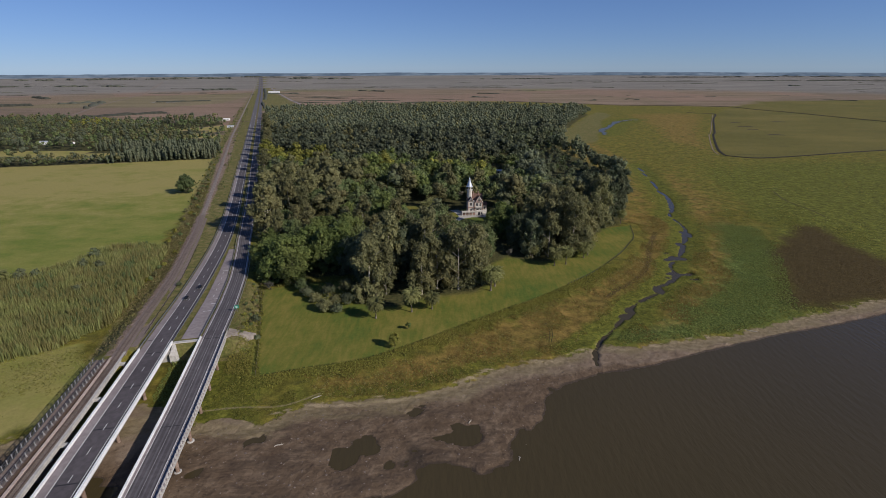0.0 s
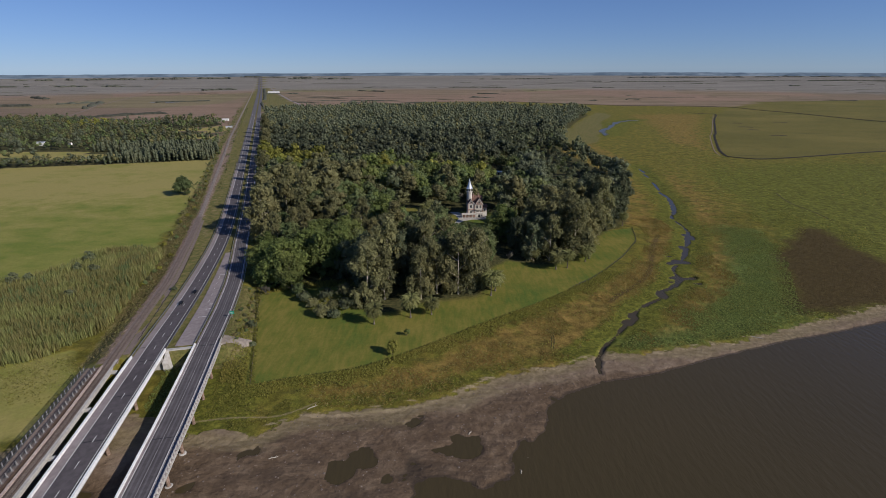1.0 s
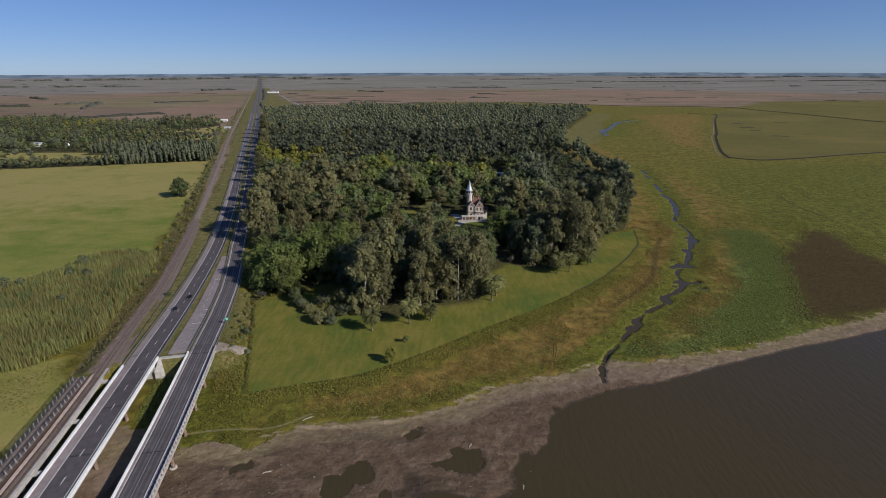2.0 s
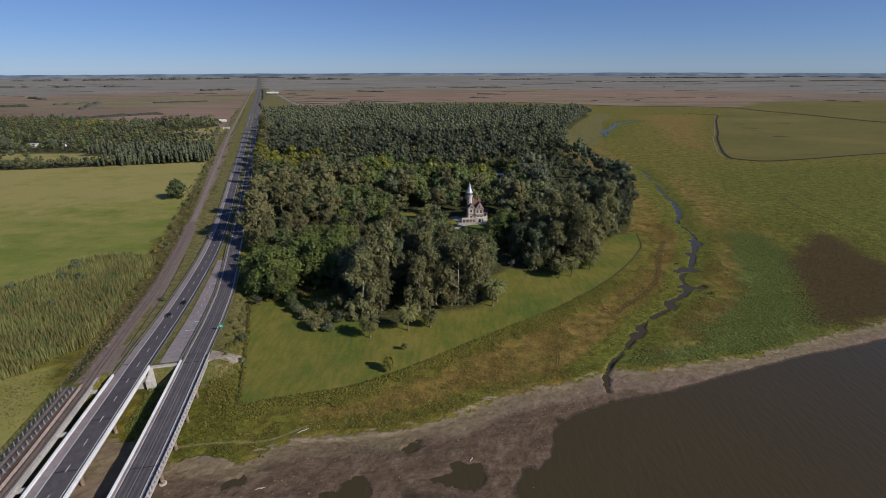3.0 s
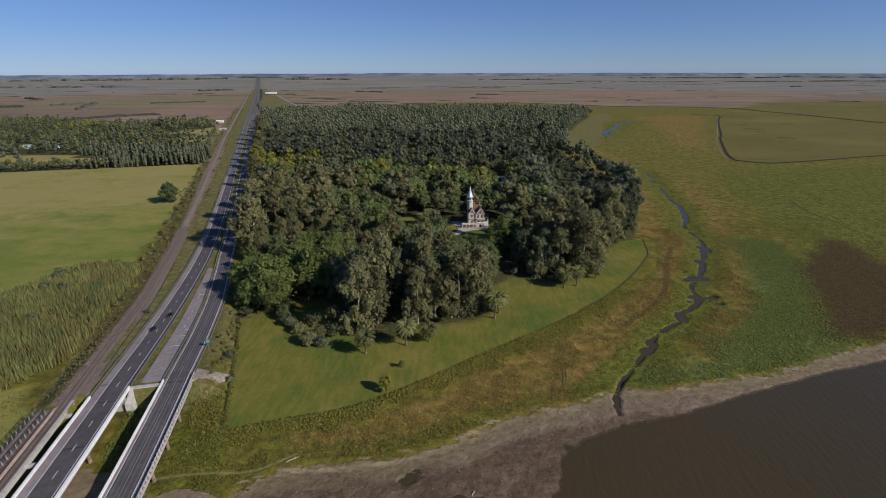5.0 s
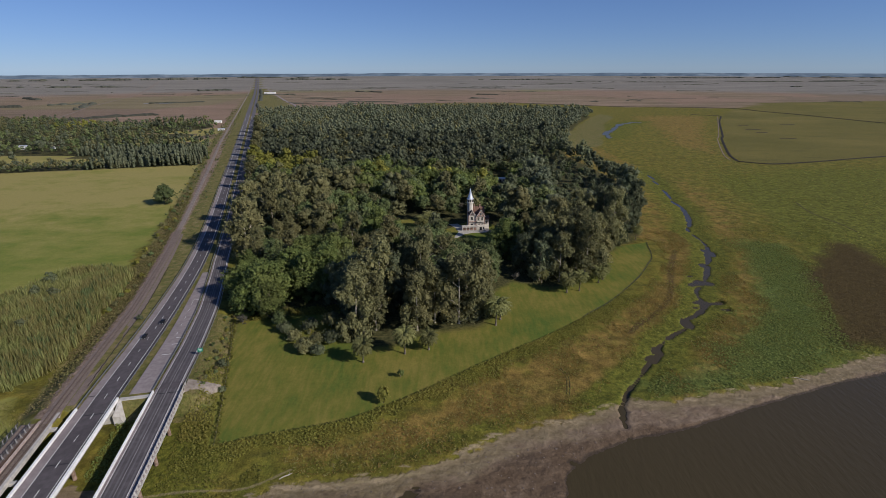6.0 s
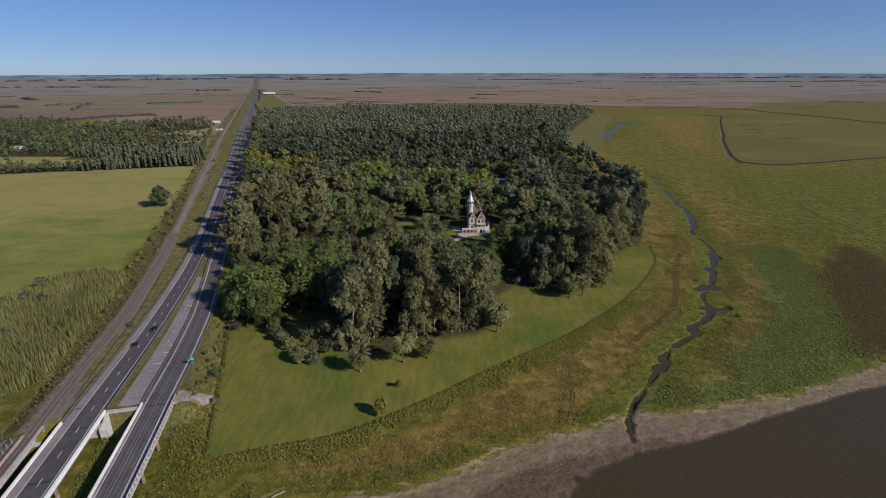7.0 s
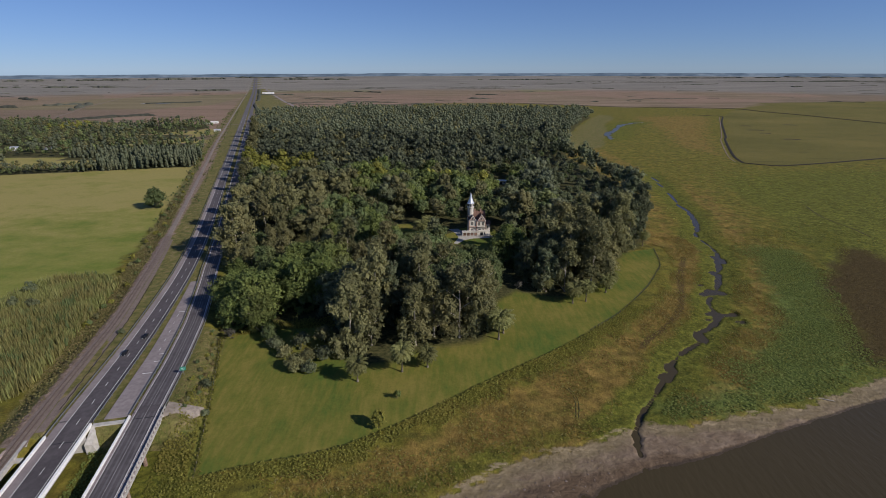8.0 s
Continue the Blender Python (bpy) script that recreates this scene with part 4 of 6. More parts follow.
def block(rng, c, r, squash):
    """The dense inner body of a bough, so that no sky shows through."""
    q = np.array([(x, y, z) for x in (-1, 1) for y in (-1, 1) for z in (-1, 1)], float)
    m = np.linalg.qr(rng.normal(size=(3, 3)))[0]
    q = (q * (0.42 + 0.32 * rng.rand(8, 1))) @ m.T * r
    q[:, 2] *= squash
    faces = [(0, 1, 3, 2), (4, 6, 7, 5), (0, 4, 5, 1), (2, 3, 7, 6), (0, 2, 6, 4), (1, 5, 7, 3)]
    return q + np.array(c), [t for a, b, e, f in faces for t in ((a, b, e), (a, e, f))]


def crown_arrays(seed, height, width, base, boughs, count, size, shape="round", squash=0.85, droop=0.0, core=0.56):
    """Points and faces of a crown: boughs fill an outline, leaf clumps cover the boughs."""
    rng = np.random.RandomState(seed)
    C, R = [], []
    for k in range(boughs):
        u = (k + rng.rand()) / boughs
        if shape == "round":
            env = math.sin(math.pi * min(0.97, 0.16 + 0.84 * u)) ** 0.55
        elif shape == "column":
            env = (1 - u) ** 0.45 * 0.9 + 0.1
        else:                                   # ragged tall gum
            env = (0.55 + 0.45 * math.sin(math.pi * min(1, 0.25 + u * 0.85))) * (0.75 + 0.4 * rng.rand())
        z = base + (height - base) * u
        if shape == "crowd":                    # a closed crown of a few big boughs round a top
            a = 2.4 * k + rng.rand()
            out = 0.12 if k == 0 else 0.34 + 0.3 * rng.rand()
            C.append((math.cos(a) * width * out, math.sin(a) * width * out, height * (0.84 if k == 0 else 0.5 + 0.32 * rng.rand())))
            R.append(width * (0.46 if k == 0 else 0.3 + 0.2 * rng.rand()) * (0.78 if boughs > 9 else 1.0))
            continue
        if shape == "spire":
            C.append((rng.normal() * 0.12 * width, rng.normal() * 0.12 * width, height * (0.1 + 0.8 * u)))
            R.append(width * (0.5 + 0.5 * math.sin(math.pi * (0.2 + 0.68 * u))))
            continue
        a = rng.rand() * 2 * math.pi
        rr = width * env * (0.2 + 0.62 * rng.rand() ** 0.6)
        C.append((math.cos(a) * rr, math.sin(a) * rr, z))
        R.append(width * (0.20 + 0.20 * rng.rand()) * (0.65 + 0.35 * env))
    if shape in ("crowd", "round"):             # the body that the boughs stand out from
        C.append((0.0, 0.0, height * 0.57))
        R.append(width * 0.74)
    C, R = np.array(C), np.array(R)
    C[:, 2] = np.minimum(C[:, 2], height - R * squash * 0.9)
    V, F = leaves(rng, C, R, squash, count, size, droop)
    if core:
        VV, FF, n = [V], [F], len(V)
        for k, (c, r) in enumerate(zip(C, R)):
            v, f = block(rng, c, r * core * (0.72 if k == boughs else 1.0), squash)
            VV.append(np.array(v)), FF.append(np.array(f) + n)
            n += len(v)
        V, F = np.vstack(VV), np.vstack(FF)
    return V, F


def trunk_mesh(seed, height, radius, base, width, material):
    rng = random.Random(seed)
    bm = bmesh.new()
    top = height * 0.8
    lean = (rng.uniform(-1, 1) * 0.025, rng.uniform(-1, 1) * 0.025)
    at = lambda z: (lean[0] * z + 0.25 * math.sin(z * 0.4 + seed), lean[1] * z, z)
    tube(bm, [at(z) for z in (-0.4, 0.6, base, (base + top) / 2, top)], [radius * 1.5, radius, radius * 0.85, radius * 0.55, radius * 0.2])
    for k in range(6):
        z = base * 0.7 + (top - base * 0.7) * k / 6
        a = k * 2.4 + rng.random()
        out = width * rng.uniform(0.45, 0.8)
        p = Vector(at(z))
        tube(bm, [p, p + Vector((math.cos(a) * out * 0.5, math.sin(a) * out * 0.5, out * 0.45)), p + Vector((math.cos(a) * out, math.sin(a) * out, out * 0.8))],
             [radius * 0.42, radius * 0.28, radius * 0.1], 4)
    me = bpy.data.meshes.new("trunk")
    bm.to_mesh(me)
    bm.free()
    me.materials.append(material)
    return me


# kind: leaf, height, half width, crown base, boughs, clumps, clump size, outline, squash, droop
SORTS = {
    "gum": ("gum", 27, 7.4, 0.5, 36, 6200, 0.4, "ragged", 1.25, 0.9),
    "broad": ("broad", 18, 7.6, 1.0, 38, 5000, 0.4, "round", 0.9, 0.2),
    "bright": ("bright", 22, 8.4, 1.0, 34, 4000, 0.5, "round", 0.9, 0.2),
    "fresh": ("fresh", 19, 7.8, 0.5, 42, 5600, 0.4, "round", 0.95, 0.2),
    "dark": ("dark", 25, 6.8, 1.0, 42, 5200, 0.4, "ragged", 1.3, 0.6),
    "plantation": ("plantation", 26, 8.4, 1.0, 30, 1000, 0.62, "ragged", 1.1, 0.5),
    "poplar": ("plantation", 21, 2.7, 0.4, 22, 700, 0.5, "column", 1.5, 0.2),
    "grey": ("grey", 12, 4.0, 2.5, 16, 1000, 0.4, "round", 0.9, 0.2),
}
TREE_WORDS = {
    "gum": ("tall eucalyptus with ragged grey-green drooping foliage", "eucalyptus_tree"),
    "broad": ("dense dark green broadleaf park tree", "broadleaf_tree"),
    "bright": ("rounded tree with yellow-green autumn foliage", "yellow_tree"),
    "fresh": ("full fresh green broadleaf tree at the lawn", "leafy_tree"),
    "dark": ("tall dark casuarina with fine hanging foliage", "casuarina_tree"),
    "grey": ("thin grey half-bare tree in the park", "bare_tree"),
}
PROTO = {}
for s_i, (sort, (leaf, h, w, base, boughs, count, size, shape, squash, droop)) in enumerate(SORTS.items()):
    if sort in ("plantation", "poplar"):
        continue
    PROTO[sort] = []
    for k in range(4):
        V, F = crown_arrays(100 * s_i + k, h, w * (0.88 + 0.09 * k), base, boughs, count, size, shape, squash, droop)
        PROTO[sort].append((mesh_from("crown", V, F, LEAF[leaf]), trunk_mesh(100 * s_i + k, h, 0.42, base, w, PALE_BARK if sort == "gum" else BARK)))


def plant(sort, x, y, scale, turn, k, group="", label=""):
    words, name = TREE_WORDS[sort]
    crown, trunk = PROTO[sort][k % len(PROTO[sort])]
    z = float(z_at([(x, y)])[0])
    t = thing(name, label or words, "tree", Matrix.Translation((x, y, z)) @ Matrix.Rotation(turn, 4, "Z") @ Matrix.Diagonal((scale * random.uniform(0.92, 1.1), scale, scale * random.uniform(0.92, 1.08), 1)), group)
    part("trunk", trunk, None, t)
    part("crown", crown, None, t)
    return t


def scatter(poly, gap, seed, jitter=0.42):
    """Uneven rows of places inside an area."""
    rng = np.random.RandomState(seed)
    lo, hi = poly.min(0), poly.max(0)
    xs, ys = np.arange(lo[0], hi[0], gap), np.arange(lo[1], hi[1], gap * 0.87)
    X, Y = np.meshgrid(xs, ys)
    X = X + gap / 2 * (np.arange(len(ys)) % 2)[:, None]
    P = np.stack([X.ravel(), Y.ravel()], 1) + (rng.rand(X.size, 2) - 0.5) * 2 * jitter * gap
    return P[inside(P, poly)]


def far_wood(name, label, P, kinds, seed, clumps, size, scale=(0.8, 1.15), category="woodland", boughs=6, core=1.0, tone=0.0, grow=1.0):
    """Many trees too far to count, as one mesh for each foliage."""
    rng = np.random.RandomState(seed)
    zs = z_at(P)
    lift = (1 + 0.32 * fbm(P, 42, 2, seed + 50)) * grow
    for sort in SORTS:
        pick = np.nonzero(np.asarray(kinds) == sort)[0]
        if not len(pick):
            continue
        leaf, h, w, base, _, _, _, shape, squash, droop = SORTS[sort]
        wide = w * 1.06
        protos = [crown_arrays(900 + k + 31 * seed, h, wide, base * 0.4, boughs, clumps, size, "spire" if shape == "column" else "crowd", 1.6 if shape == "column" else min(squash, 1.0), droop * 0.4, core) for k in range(7)]
        VV, FF, TT, n = [], [], [], 0
        for k in pick:
            (x, y), z = P[k], zs[k]
            V, F = protos[rng.randint(7)]
            a, s = rng.rand() * 6.283, rng.uniform(*scale) * lift[k]
            c, q = math.cos(a), math.sin(a)
            VV.append(np.column_stack([(V[:, 0] * c - V[:, 1] * q) * s + x, (V[:, 0] * q + V[:, 1] * c) * s + y, V[:, 2] * s * rng.uniform(0.85, 1.12) + z]))
            FF.append(F + n)
            TT.append(np.full(len(V), rng.uniform(-0.2, 0.2) + tone))
            n += len(V)
        me = mesh_from(name, np.vstack(VV), np.vstack(FF), LEAF[leaf], True)
        me.attributes.new("tone", "FLOAT", "POINT").data.foreach_set("value", np.concatenate(TT).astype(np.float32))
        tagged(new(name, me), label, category, kind="stuff")


def near_line(x, y, a, b):
    """Distance from a point to a stretch between two points."""
    d = (b[0] - a[0], b[1] - a[1])
    t = max(0.0, min(1.0, ((x - a[0]) * d[0] + (y - a[1]) * d[1]) / (d[0] ** 2 + d[1] ** 2)))
    return math.hypot(x - a[0] - t * d[0], y - a[1] - t * d[1])


GOLD_ROWS = (((-252, 690), (-182, 655), 31), ((-170, 655), (-150, 645), 10), ((-100, 600), (-30, 578), 17), ((-30, 578), (16, 552), 17), ((-85, 665), (-66, 662), 10), ((40, 560), (62, 552), 8))


def pick_kind(rng, **share):
    names = list(share)
    w = np.array([share[k] for k in names], float)
    return names[rng.choice(len(names), p=w / w.sum())]


def park_kind(x, y, rng, g):
    """Which tree grows where in the park."""
    if y < 338 and x < -55:
        return pick_kind(rng, fresh=7, broad=3)
    if y < 300 and x < 45:
        return pick_kind(rng, gum=8, dark=2)
    if any(near_line(x, y, a, b) < w for a, b, w in GOLD_ROWS):
        return "bright" if x < -120 else pick_kind(rng, bright=2, fresh=3)
    if x > 55 and y < 430:
        return pick_kind(rng, gum=5, dark=3, broad=2)
    if x > 90 and y < 950:
        return pick_kind(rng, dark=7, broad=2, plantation=2)
    if x < -88 and y < 560 + 0.5 * (x + 88):
        return pick_kind(rng, gum=8, broad=2)
    if y < 350:
        return pick_kind(rng, gum=3, broad=5, dark=2, grey=0.5)
    if y < 640:
        return pick_kind(rng, fresh=5, broad=5, gum=1) if g > 0.05 else pick_kind(rng, broad=6, gum=2, dark=2, fresh=2, grey=0.3)
    return pick_kind(rng, plantation=12, gum=1.6, broad=0.6, dark=0.8)


def clear(P, pad=0.0):
    keep = np.ones(len(P), bool)
    for gx, gy, gr in GLADES:
        keep &= np.hypot(P[:, 0] - gx, P[:, 1] - gy) > gr + pad
    return P[keep]


def rim_growth(P):
    """Tall trees along the marsh side of the park, lower ones in their lee."""
    inner = np.interp(P[:, 1], [430, 505, 570, 640, 715, 780], [167, 192, 204, 205, 199, 190]) - P[:, 0]
    lee = sstep(inner, 16, 24) * (1 - sstep(inner, 70, 95)) * sstep(P[:, 1], 430, 470) * (1 - sstep(P[:, 1], 740, 800))
    return 1 + 0.22 * (1 - sstep(inner, 10, 22)) * (P[:, 1] < 800) - 0.42 * lee


def before_house(x, y):
    """Tallest growth that leaves the house in view, in metres."""
    if 318 < y < 426 and abs(x - 0.066 * y) < 20:
        return max(0.0, 125 * (1 - y / 408))
    if 330 < y < 430 and -17 < x < 8:
        return max(5.0, 126 * (1 - (y - 54) / 378))
    if 325 < y < 475 and abs(x + 0.072 * (y - 54)) < 0.036 * (y - 54):
        return max(0.0, 123 * (1 - (y - 54) / 385))
    return 60.0


# tall trees that stand out of the park: x, y, kind, height
HEROES = [(-41, 251, "gum", 36), (-33, 259, "gum", 33), (-12, 259, "gum", 31), (9, 266, "gum", 39), (19, 274, "gum", 37), (2, 277, "dark", 33), (-60, 290, "dark", 24), (-96, 283, "fresh", 29), (-76, 297, "fresh", 27), (-89, 271, "fresh", 19), (-122, 327, "fresh", 18), (-113, 293, "fresh", 21), (-106, 277, "fresh", 18), (-116, 309, "fresh", 17), (52, 336, "dark", 24), (61, 321, "dark", 25), (73, 319, "gum", 30), (54, 354, "broad", 19),
          (91, 328, "gum", 40), (79, 336, "gum", 36), (64, 326, "dark", 30), (102, 346, "gum", 37), (116, 366, "gum", 30), (141, 404, "dark", 33), (154, 424, "dark", 36), (168, 452, "dark", 36),
          (-160, 432, "gum", 40), (-137, 366, "gum", 39), (-130, 404, "gum", 37), (-112, 386, "gum", 34), (-146, 466, "gum", 37), (-124, 440, "gum", 38), (-205, 564, "gum", 31), (-240, 676, "bright", 34), (-272, 776, "gum", 36), (-222, 616, "gum", 32), (-257, 726, "gum", 33), (-290, 832, "gum", 35), (-308, 884, "gum", 35), (-330, 945, "gum", 36), (-352, 1010, "gum", 36), (-376, 1080, "gum", 36)]

# the park: trees that stand nearest are single things, the rest is one wood
rng = np.random.RandomState(7)
P = clear(scatter(WOOD, 14.6, 3))
P = P[signed(P, WOOD) > 3.5]
for hx, hy, _, _ in HEROES:
    P = P[np.hypot(P[:, 0] - hx, P[:, 1] - hy) > 10.5]
for k, (hx, hy, sort, high) in enumerate(HEROES):
    plant(sort, hx, hy, high / SORTS[sort][1], 1.7 * k, k, "trees of the park")
g = fbm(P, 45, 2, 40)
patch = fbm(P, 34, 2, 47)
rim = np.interp(P[:, 1], [276, 300, 370, 440, 560, 860], [-112, -122, -146, -172, -212, -307])
single = P[:, 1] < 395 + 0.12 * P[:, 0]
for (x, y), q, lift, edge_x in zip(P[single], g[single], patch[single], rim[single]):
    sort = park_kind(x, y, rng, q)
    scale = rng.uniform(0.98, 1.38) * (1 + 0.4 * lift)
    if x < edge_x + 15:
        scale *= 0.72
    if y < 345 and x < -55:
        scale *= 1.12
    top = before_house(x, y)
    if top < SORTS[sort][1] * scale * 1.08:
        sort, scale = "broad", top / 19.5
        if scale < 0.3:
            continue
    plant(sort, x, y, scale, rng.rand() * 6.28, rng.randint(4), "trees of the park")
view = (P[:, 1] > 505) & (P[:, 1] < 606) & (np.abs(P[:, 0] - 0.12 * (P[:, 1] - 30)) < 11)
rest = ~single & (P[:, 1] < 640) & ~view
far_wood("park_wood", "mixed park woodland with dense green crowns", P[rest], [park_kind(x, y, rng, q) for (x, y), q in zip(P[rest], g[rest])], 2, 900, 0.62, (0.82, 1.28), boughs=10, core=0.9, grow=rim_growth(P[rest]))
P = scatter(WOOD, 12.4, 5, 0.62)
level = P[:, 1] + 90 * fbm(P, 60, 2, 44)
back = P[(P[:, 1] >= 640) & (level < 960)]
far_wood("eucalyptus_wood", "dense eucalyptus plantation with grey-green crowns", back, [park_kind(x, y, rng, 0) for x, y in back], 4, 220, 0.8, (0.7, 1.12), boughs=5, core=0.7, grow=rim_growth(back))
back = P[level >= 960]
far_wood("eucalyptus_wood", "dense eucalyptus plantation with grey-green crowns", back, [park_kind(x, y, rng, 0) for x, y in back], 9, 56, 1.2, (0.72, 1.06), boughs=3, core=0.7)

# woods beyond the pasture: a hedge in front, poplars, then mixed groves round clearings
P = scatter(WOOD_LEFT, 13.5, 6)
P = P[~in_clearing(P)]
front = 690 + 0.27 * (P[:, 0] + 460)
hedge = (P[:, 1] < front + 62) & (P[:, 0] < -470)
poplars = ~hedge & (P[:, 1] < 830) & (P[:, 0] > -560)
gold = (np.abs(P[:, 0] + 815) < 34) & (P[:, 1] > 1120)
Q = scatter(WOOD_LEFT, 7.0, 16)
front = 690 + 0.27 * (Q[:, 0] + 460)
Q = Q[(Q[:, 1] < front + 38) & (Q[:, 0] < -455) & ~in_clearing(Q)]
far_wood("field_hedge", "low rounded hedge trees along the pasture", Q, [pick_kind(rng, broad=6, gum=3, plantation=3) for _ in Q], 5, 90, 0.6, (0.3, 0.52), boughs=6, core=0.85, tone=0.08)
far_wood("poplar_wood", "dense dark plantation of slender trees", np.vstack([P[poplars] + d for d in ((0, 0), (6, 2), (3, 7))]), ["poplar"] * (3 * int(poplars.sum())), 6, 60, 0.62, (0.5, 0.92), boughs=5, tone=0.06)
other = ~(hedge | poplars)
far_wood("mixed_wood", "mixed woodland with scattered houses beyond the pasture", P[other], ["bright" if q else pick_kind(rng, broad=6, gum=2, dark=3, plantation=2) for q in gold[other]], 7, 52, 1.15, (0.42, 0.85), boughs=3, core=0.85, tone=0.0)


# scrub and small trees along the railway, further out
br = np.random.RandomState(61)
Q = []
for k in range(430):
    y = 470 + 1250 * br.rand() ** 0.85
    o = float(rail_off(y)) + (br.uniform(-19, -5) if br.rand() < 0.62 else br.uniform(5, 12))
    Q.append(beside(y, o)[:2])
Q = np.array(Q)
far_wood("railway_scrub", "scrubby green bushes and small trees along the railway", Q, [pick_kind(br, broad=5, gum=3, fresh=2) for _ in Q], 12, 40, 0.75, (0.09, 0.24), boughs=4, core=0.85, tone=0.1)


# ---- the castle-like house in the park ----
CREAM = simple("cream_render", (0.5, 0.46, 0.4), (0.64, 0.6, 0.53), 0.7, 0.85)
BRICK = simple("pink_brick", (0.3, 0.18, 0.14), (0.43, 0.29, 0.23), 1.5, 0.9)
TILE = simple("red_brown_tile", (0.12, 0.066, 0.048), (0.2, 0.115, 0.083), 1.8, 0.8)
TIN = simple("silver_tin", (0.5, 0.52, 0.55), (0.66, 0.68, 0.7), 0.8, 0.4, 0.5)
GLASS = simple("dark_glass", (0.015, 0.018, 0.022), (0.03, 0.033, 0.038), 1.0, 0.15)
GRAVEL = simple("pale_gravel", (0.33, 0.3, 0.26), (0.46, 0.43, 0.38), 1.2, 0.95)


def prism(bm, x0, x1, y0, y1, z0, z1, along="y"):
    """A gabled body: a roof or a gable end."""
    if along == "y":
        xm = (x0 + x1) / 2
        p = [(x0, y0, z0), (x1, y0, z0), (xm, y0, z1), (x0, y1, z0), (x1, y1, z0), (xm, y1, z1)]
    else:
        ym = (y0 + y1) / 2
        p = [(x0, y1, z0), (x0, y0, z0), (x0, ym, z1), (x1, y1, z0), (x1, y0, z0), (x1, ym, z1)]
    v = [bm.verts.new(q) for q in p]
    for f in ((0, 1, 2), (5, 4, 3), (0, 3, 4, 1), (1, 4, 5, 2), (2, 5, 3, 0)):
        bm.faces.new([v[i] for i in f])


def castle(x, y, z, turn):
    h = thing("castle_house", "cream castle-like villa with brick trim, gables and a silver spire", "house", pose(x, y, z, 0, 0, turn))

    def solid(name, mat, *boxes, bevel=0.0, label="", parent=None):
        bm = bmesh.new()
        for b in boxes:
            box(bm, *b, bevel)
        return part(name, bm, mat, parent or h, label)

    solid("plinth", CREAM, (-0.3, 13.2, -0.3, 12.3, -0.5, 1.4), bevel=0.1)
    solid("wall", CREAM, (0, 6.0, 0.6, 12, 1.4, 12.0))
    solid("wall", CREAM, (6.0, 12.8, 0, 12, 1.4, 11.2))
    solid("wall", CREAM, (12.8, 17.0, 2.5, 9.5, -0.3, 7.6))
    # roofs: two front gables over a hipped main roof
    def roof(*q, along="y", label="steep red-brown tiled roof"):
        bm = bmesh.new()
        prism(bm, *q, along)
        return part("roof", bm, TILE, h, label)
    roof(-0.5, 13.3, 2.5, 12.5, 11.2, 17.6, along="x")
    roof(6.4, 12.9, -0.5, 7.0, 11.0, 16.4)
    roof(0.4, 5.0, 0.1, 6.0, 12.0, 15.6)
    roof(12.6, 17.5, 2.0, 10.0, 7.6, 10.0, along="x")
    # gable faces and barge boards
    for x0, x1, yy, z0, z1 in ((6.6, 12.7, -0.35, 11.1, 15.9), (0.6, 4.8, 0.25, 12.0, 15.2)):
        bm = bmesh.new()
        prism(bm, x0, x1, yy - 0.2, yy, z0, z1)
        part("gable", bm, BRICK, h, "pink brick gable")
        xm = (x0 + x1) / 2
        for s in (-1, 1):
            bm = bmesh.new()
            tube(bm, [(xm, yy - 0.3, z1 + 0.5), (xm + s * (x1 - x0) * 0.58, yy - 0.3, z0 - 0.3)], [0.22, 0.22], 4)
            part("barge_board", bm, CREAM, h)
    # brick corners and bands
    for cx in (0.0, 5.9, 12.7):
        solid("quoin", BRICK, (cx - 0.25, cx + 0.35, -0.12 if cx > 1 else 0.45, 0.5 if cx > 1 else 1.0, 1.4, 11.6), label="pink brick corner")
    solid("band", BRICK, (-0.1, 12.9, -0.1, 0.5, 6.2, 6.6))
    # windows with frames
    def window(wx, wz, w, hh, wy=0.0):
        f = solid("window", CREAM, (wx - w / 2 - 0.2, wx + w / 2 + 0.2, wy - 0.14, wy + 0.1, wz - 0.2, wz + hh + 0.25), bevel=0.03)
        solid("pane", GLASS, (wx - w / 2, wx + w / 2, wy - 0.2, wy, wz, wz + hh), parent=f)
        solid("mullion", CREAM, (wx - 0.06, wx + 0.06, wy - 0.26, wy, wz, wz + hh), parent=f)
    for wx, wz, w, hh, wy in ((2.6, 2.6, 1.7, 2.2, 0.6), (2.6, 8.0, 1.5, 2.4, 0.6), (8.0, 7.6, 1.3, 2.6, 0), (11.0, 7.6, 1.3, 2.6, 0),
                              (11.2, 2.4, 1.3, 2.6, 0), (14.9, 4.2, 1.2, 2.0, 2.5), (14.9, 1.0, 1.2, 1.8, 2.5), (9.6, 12.0, 1.2, 1.9, -0.5), (2.7, 12.4, 1.0, 1.4, 0.1)):
        window(wx, wz, w, hh, wy)
    d = solid("door", CREAM, (7.0, 9.8, -0.16, 0.1, 1.3, 5.2), bevel=0.04)
    solid("pane", GLASS, (7.35, 9.45, -0.22, 0, 1.4, 4.8), parent=d)
    solid("balcony", CREAM, (6.4, 12.4, -1.6, 0, 6.6, 6.9), (6.4, 12.4, -1.6, -1.4, 7.5, 7.7))
    for k in range(9):
        solid("baluster", CREAM, (6.5 + 0.72 * k, 6.66 + 0.72 * k, -1.56, -1.44, 6.9, 7.5))
    for c in (0, 1):
        solid("chimney", BRICK, (4.6 + 4.5 * c, 5.6 + 4.5 * c, 6.6, 7.6, 15.0, 19.2), (4.45 + 4.5 * c, 5.75 + 4.5 * c, 6.45, 7.75, 18.6, 18.9))
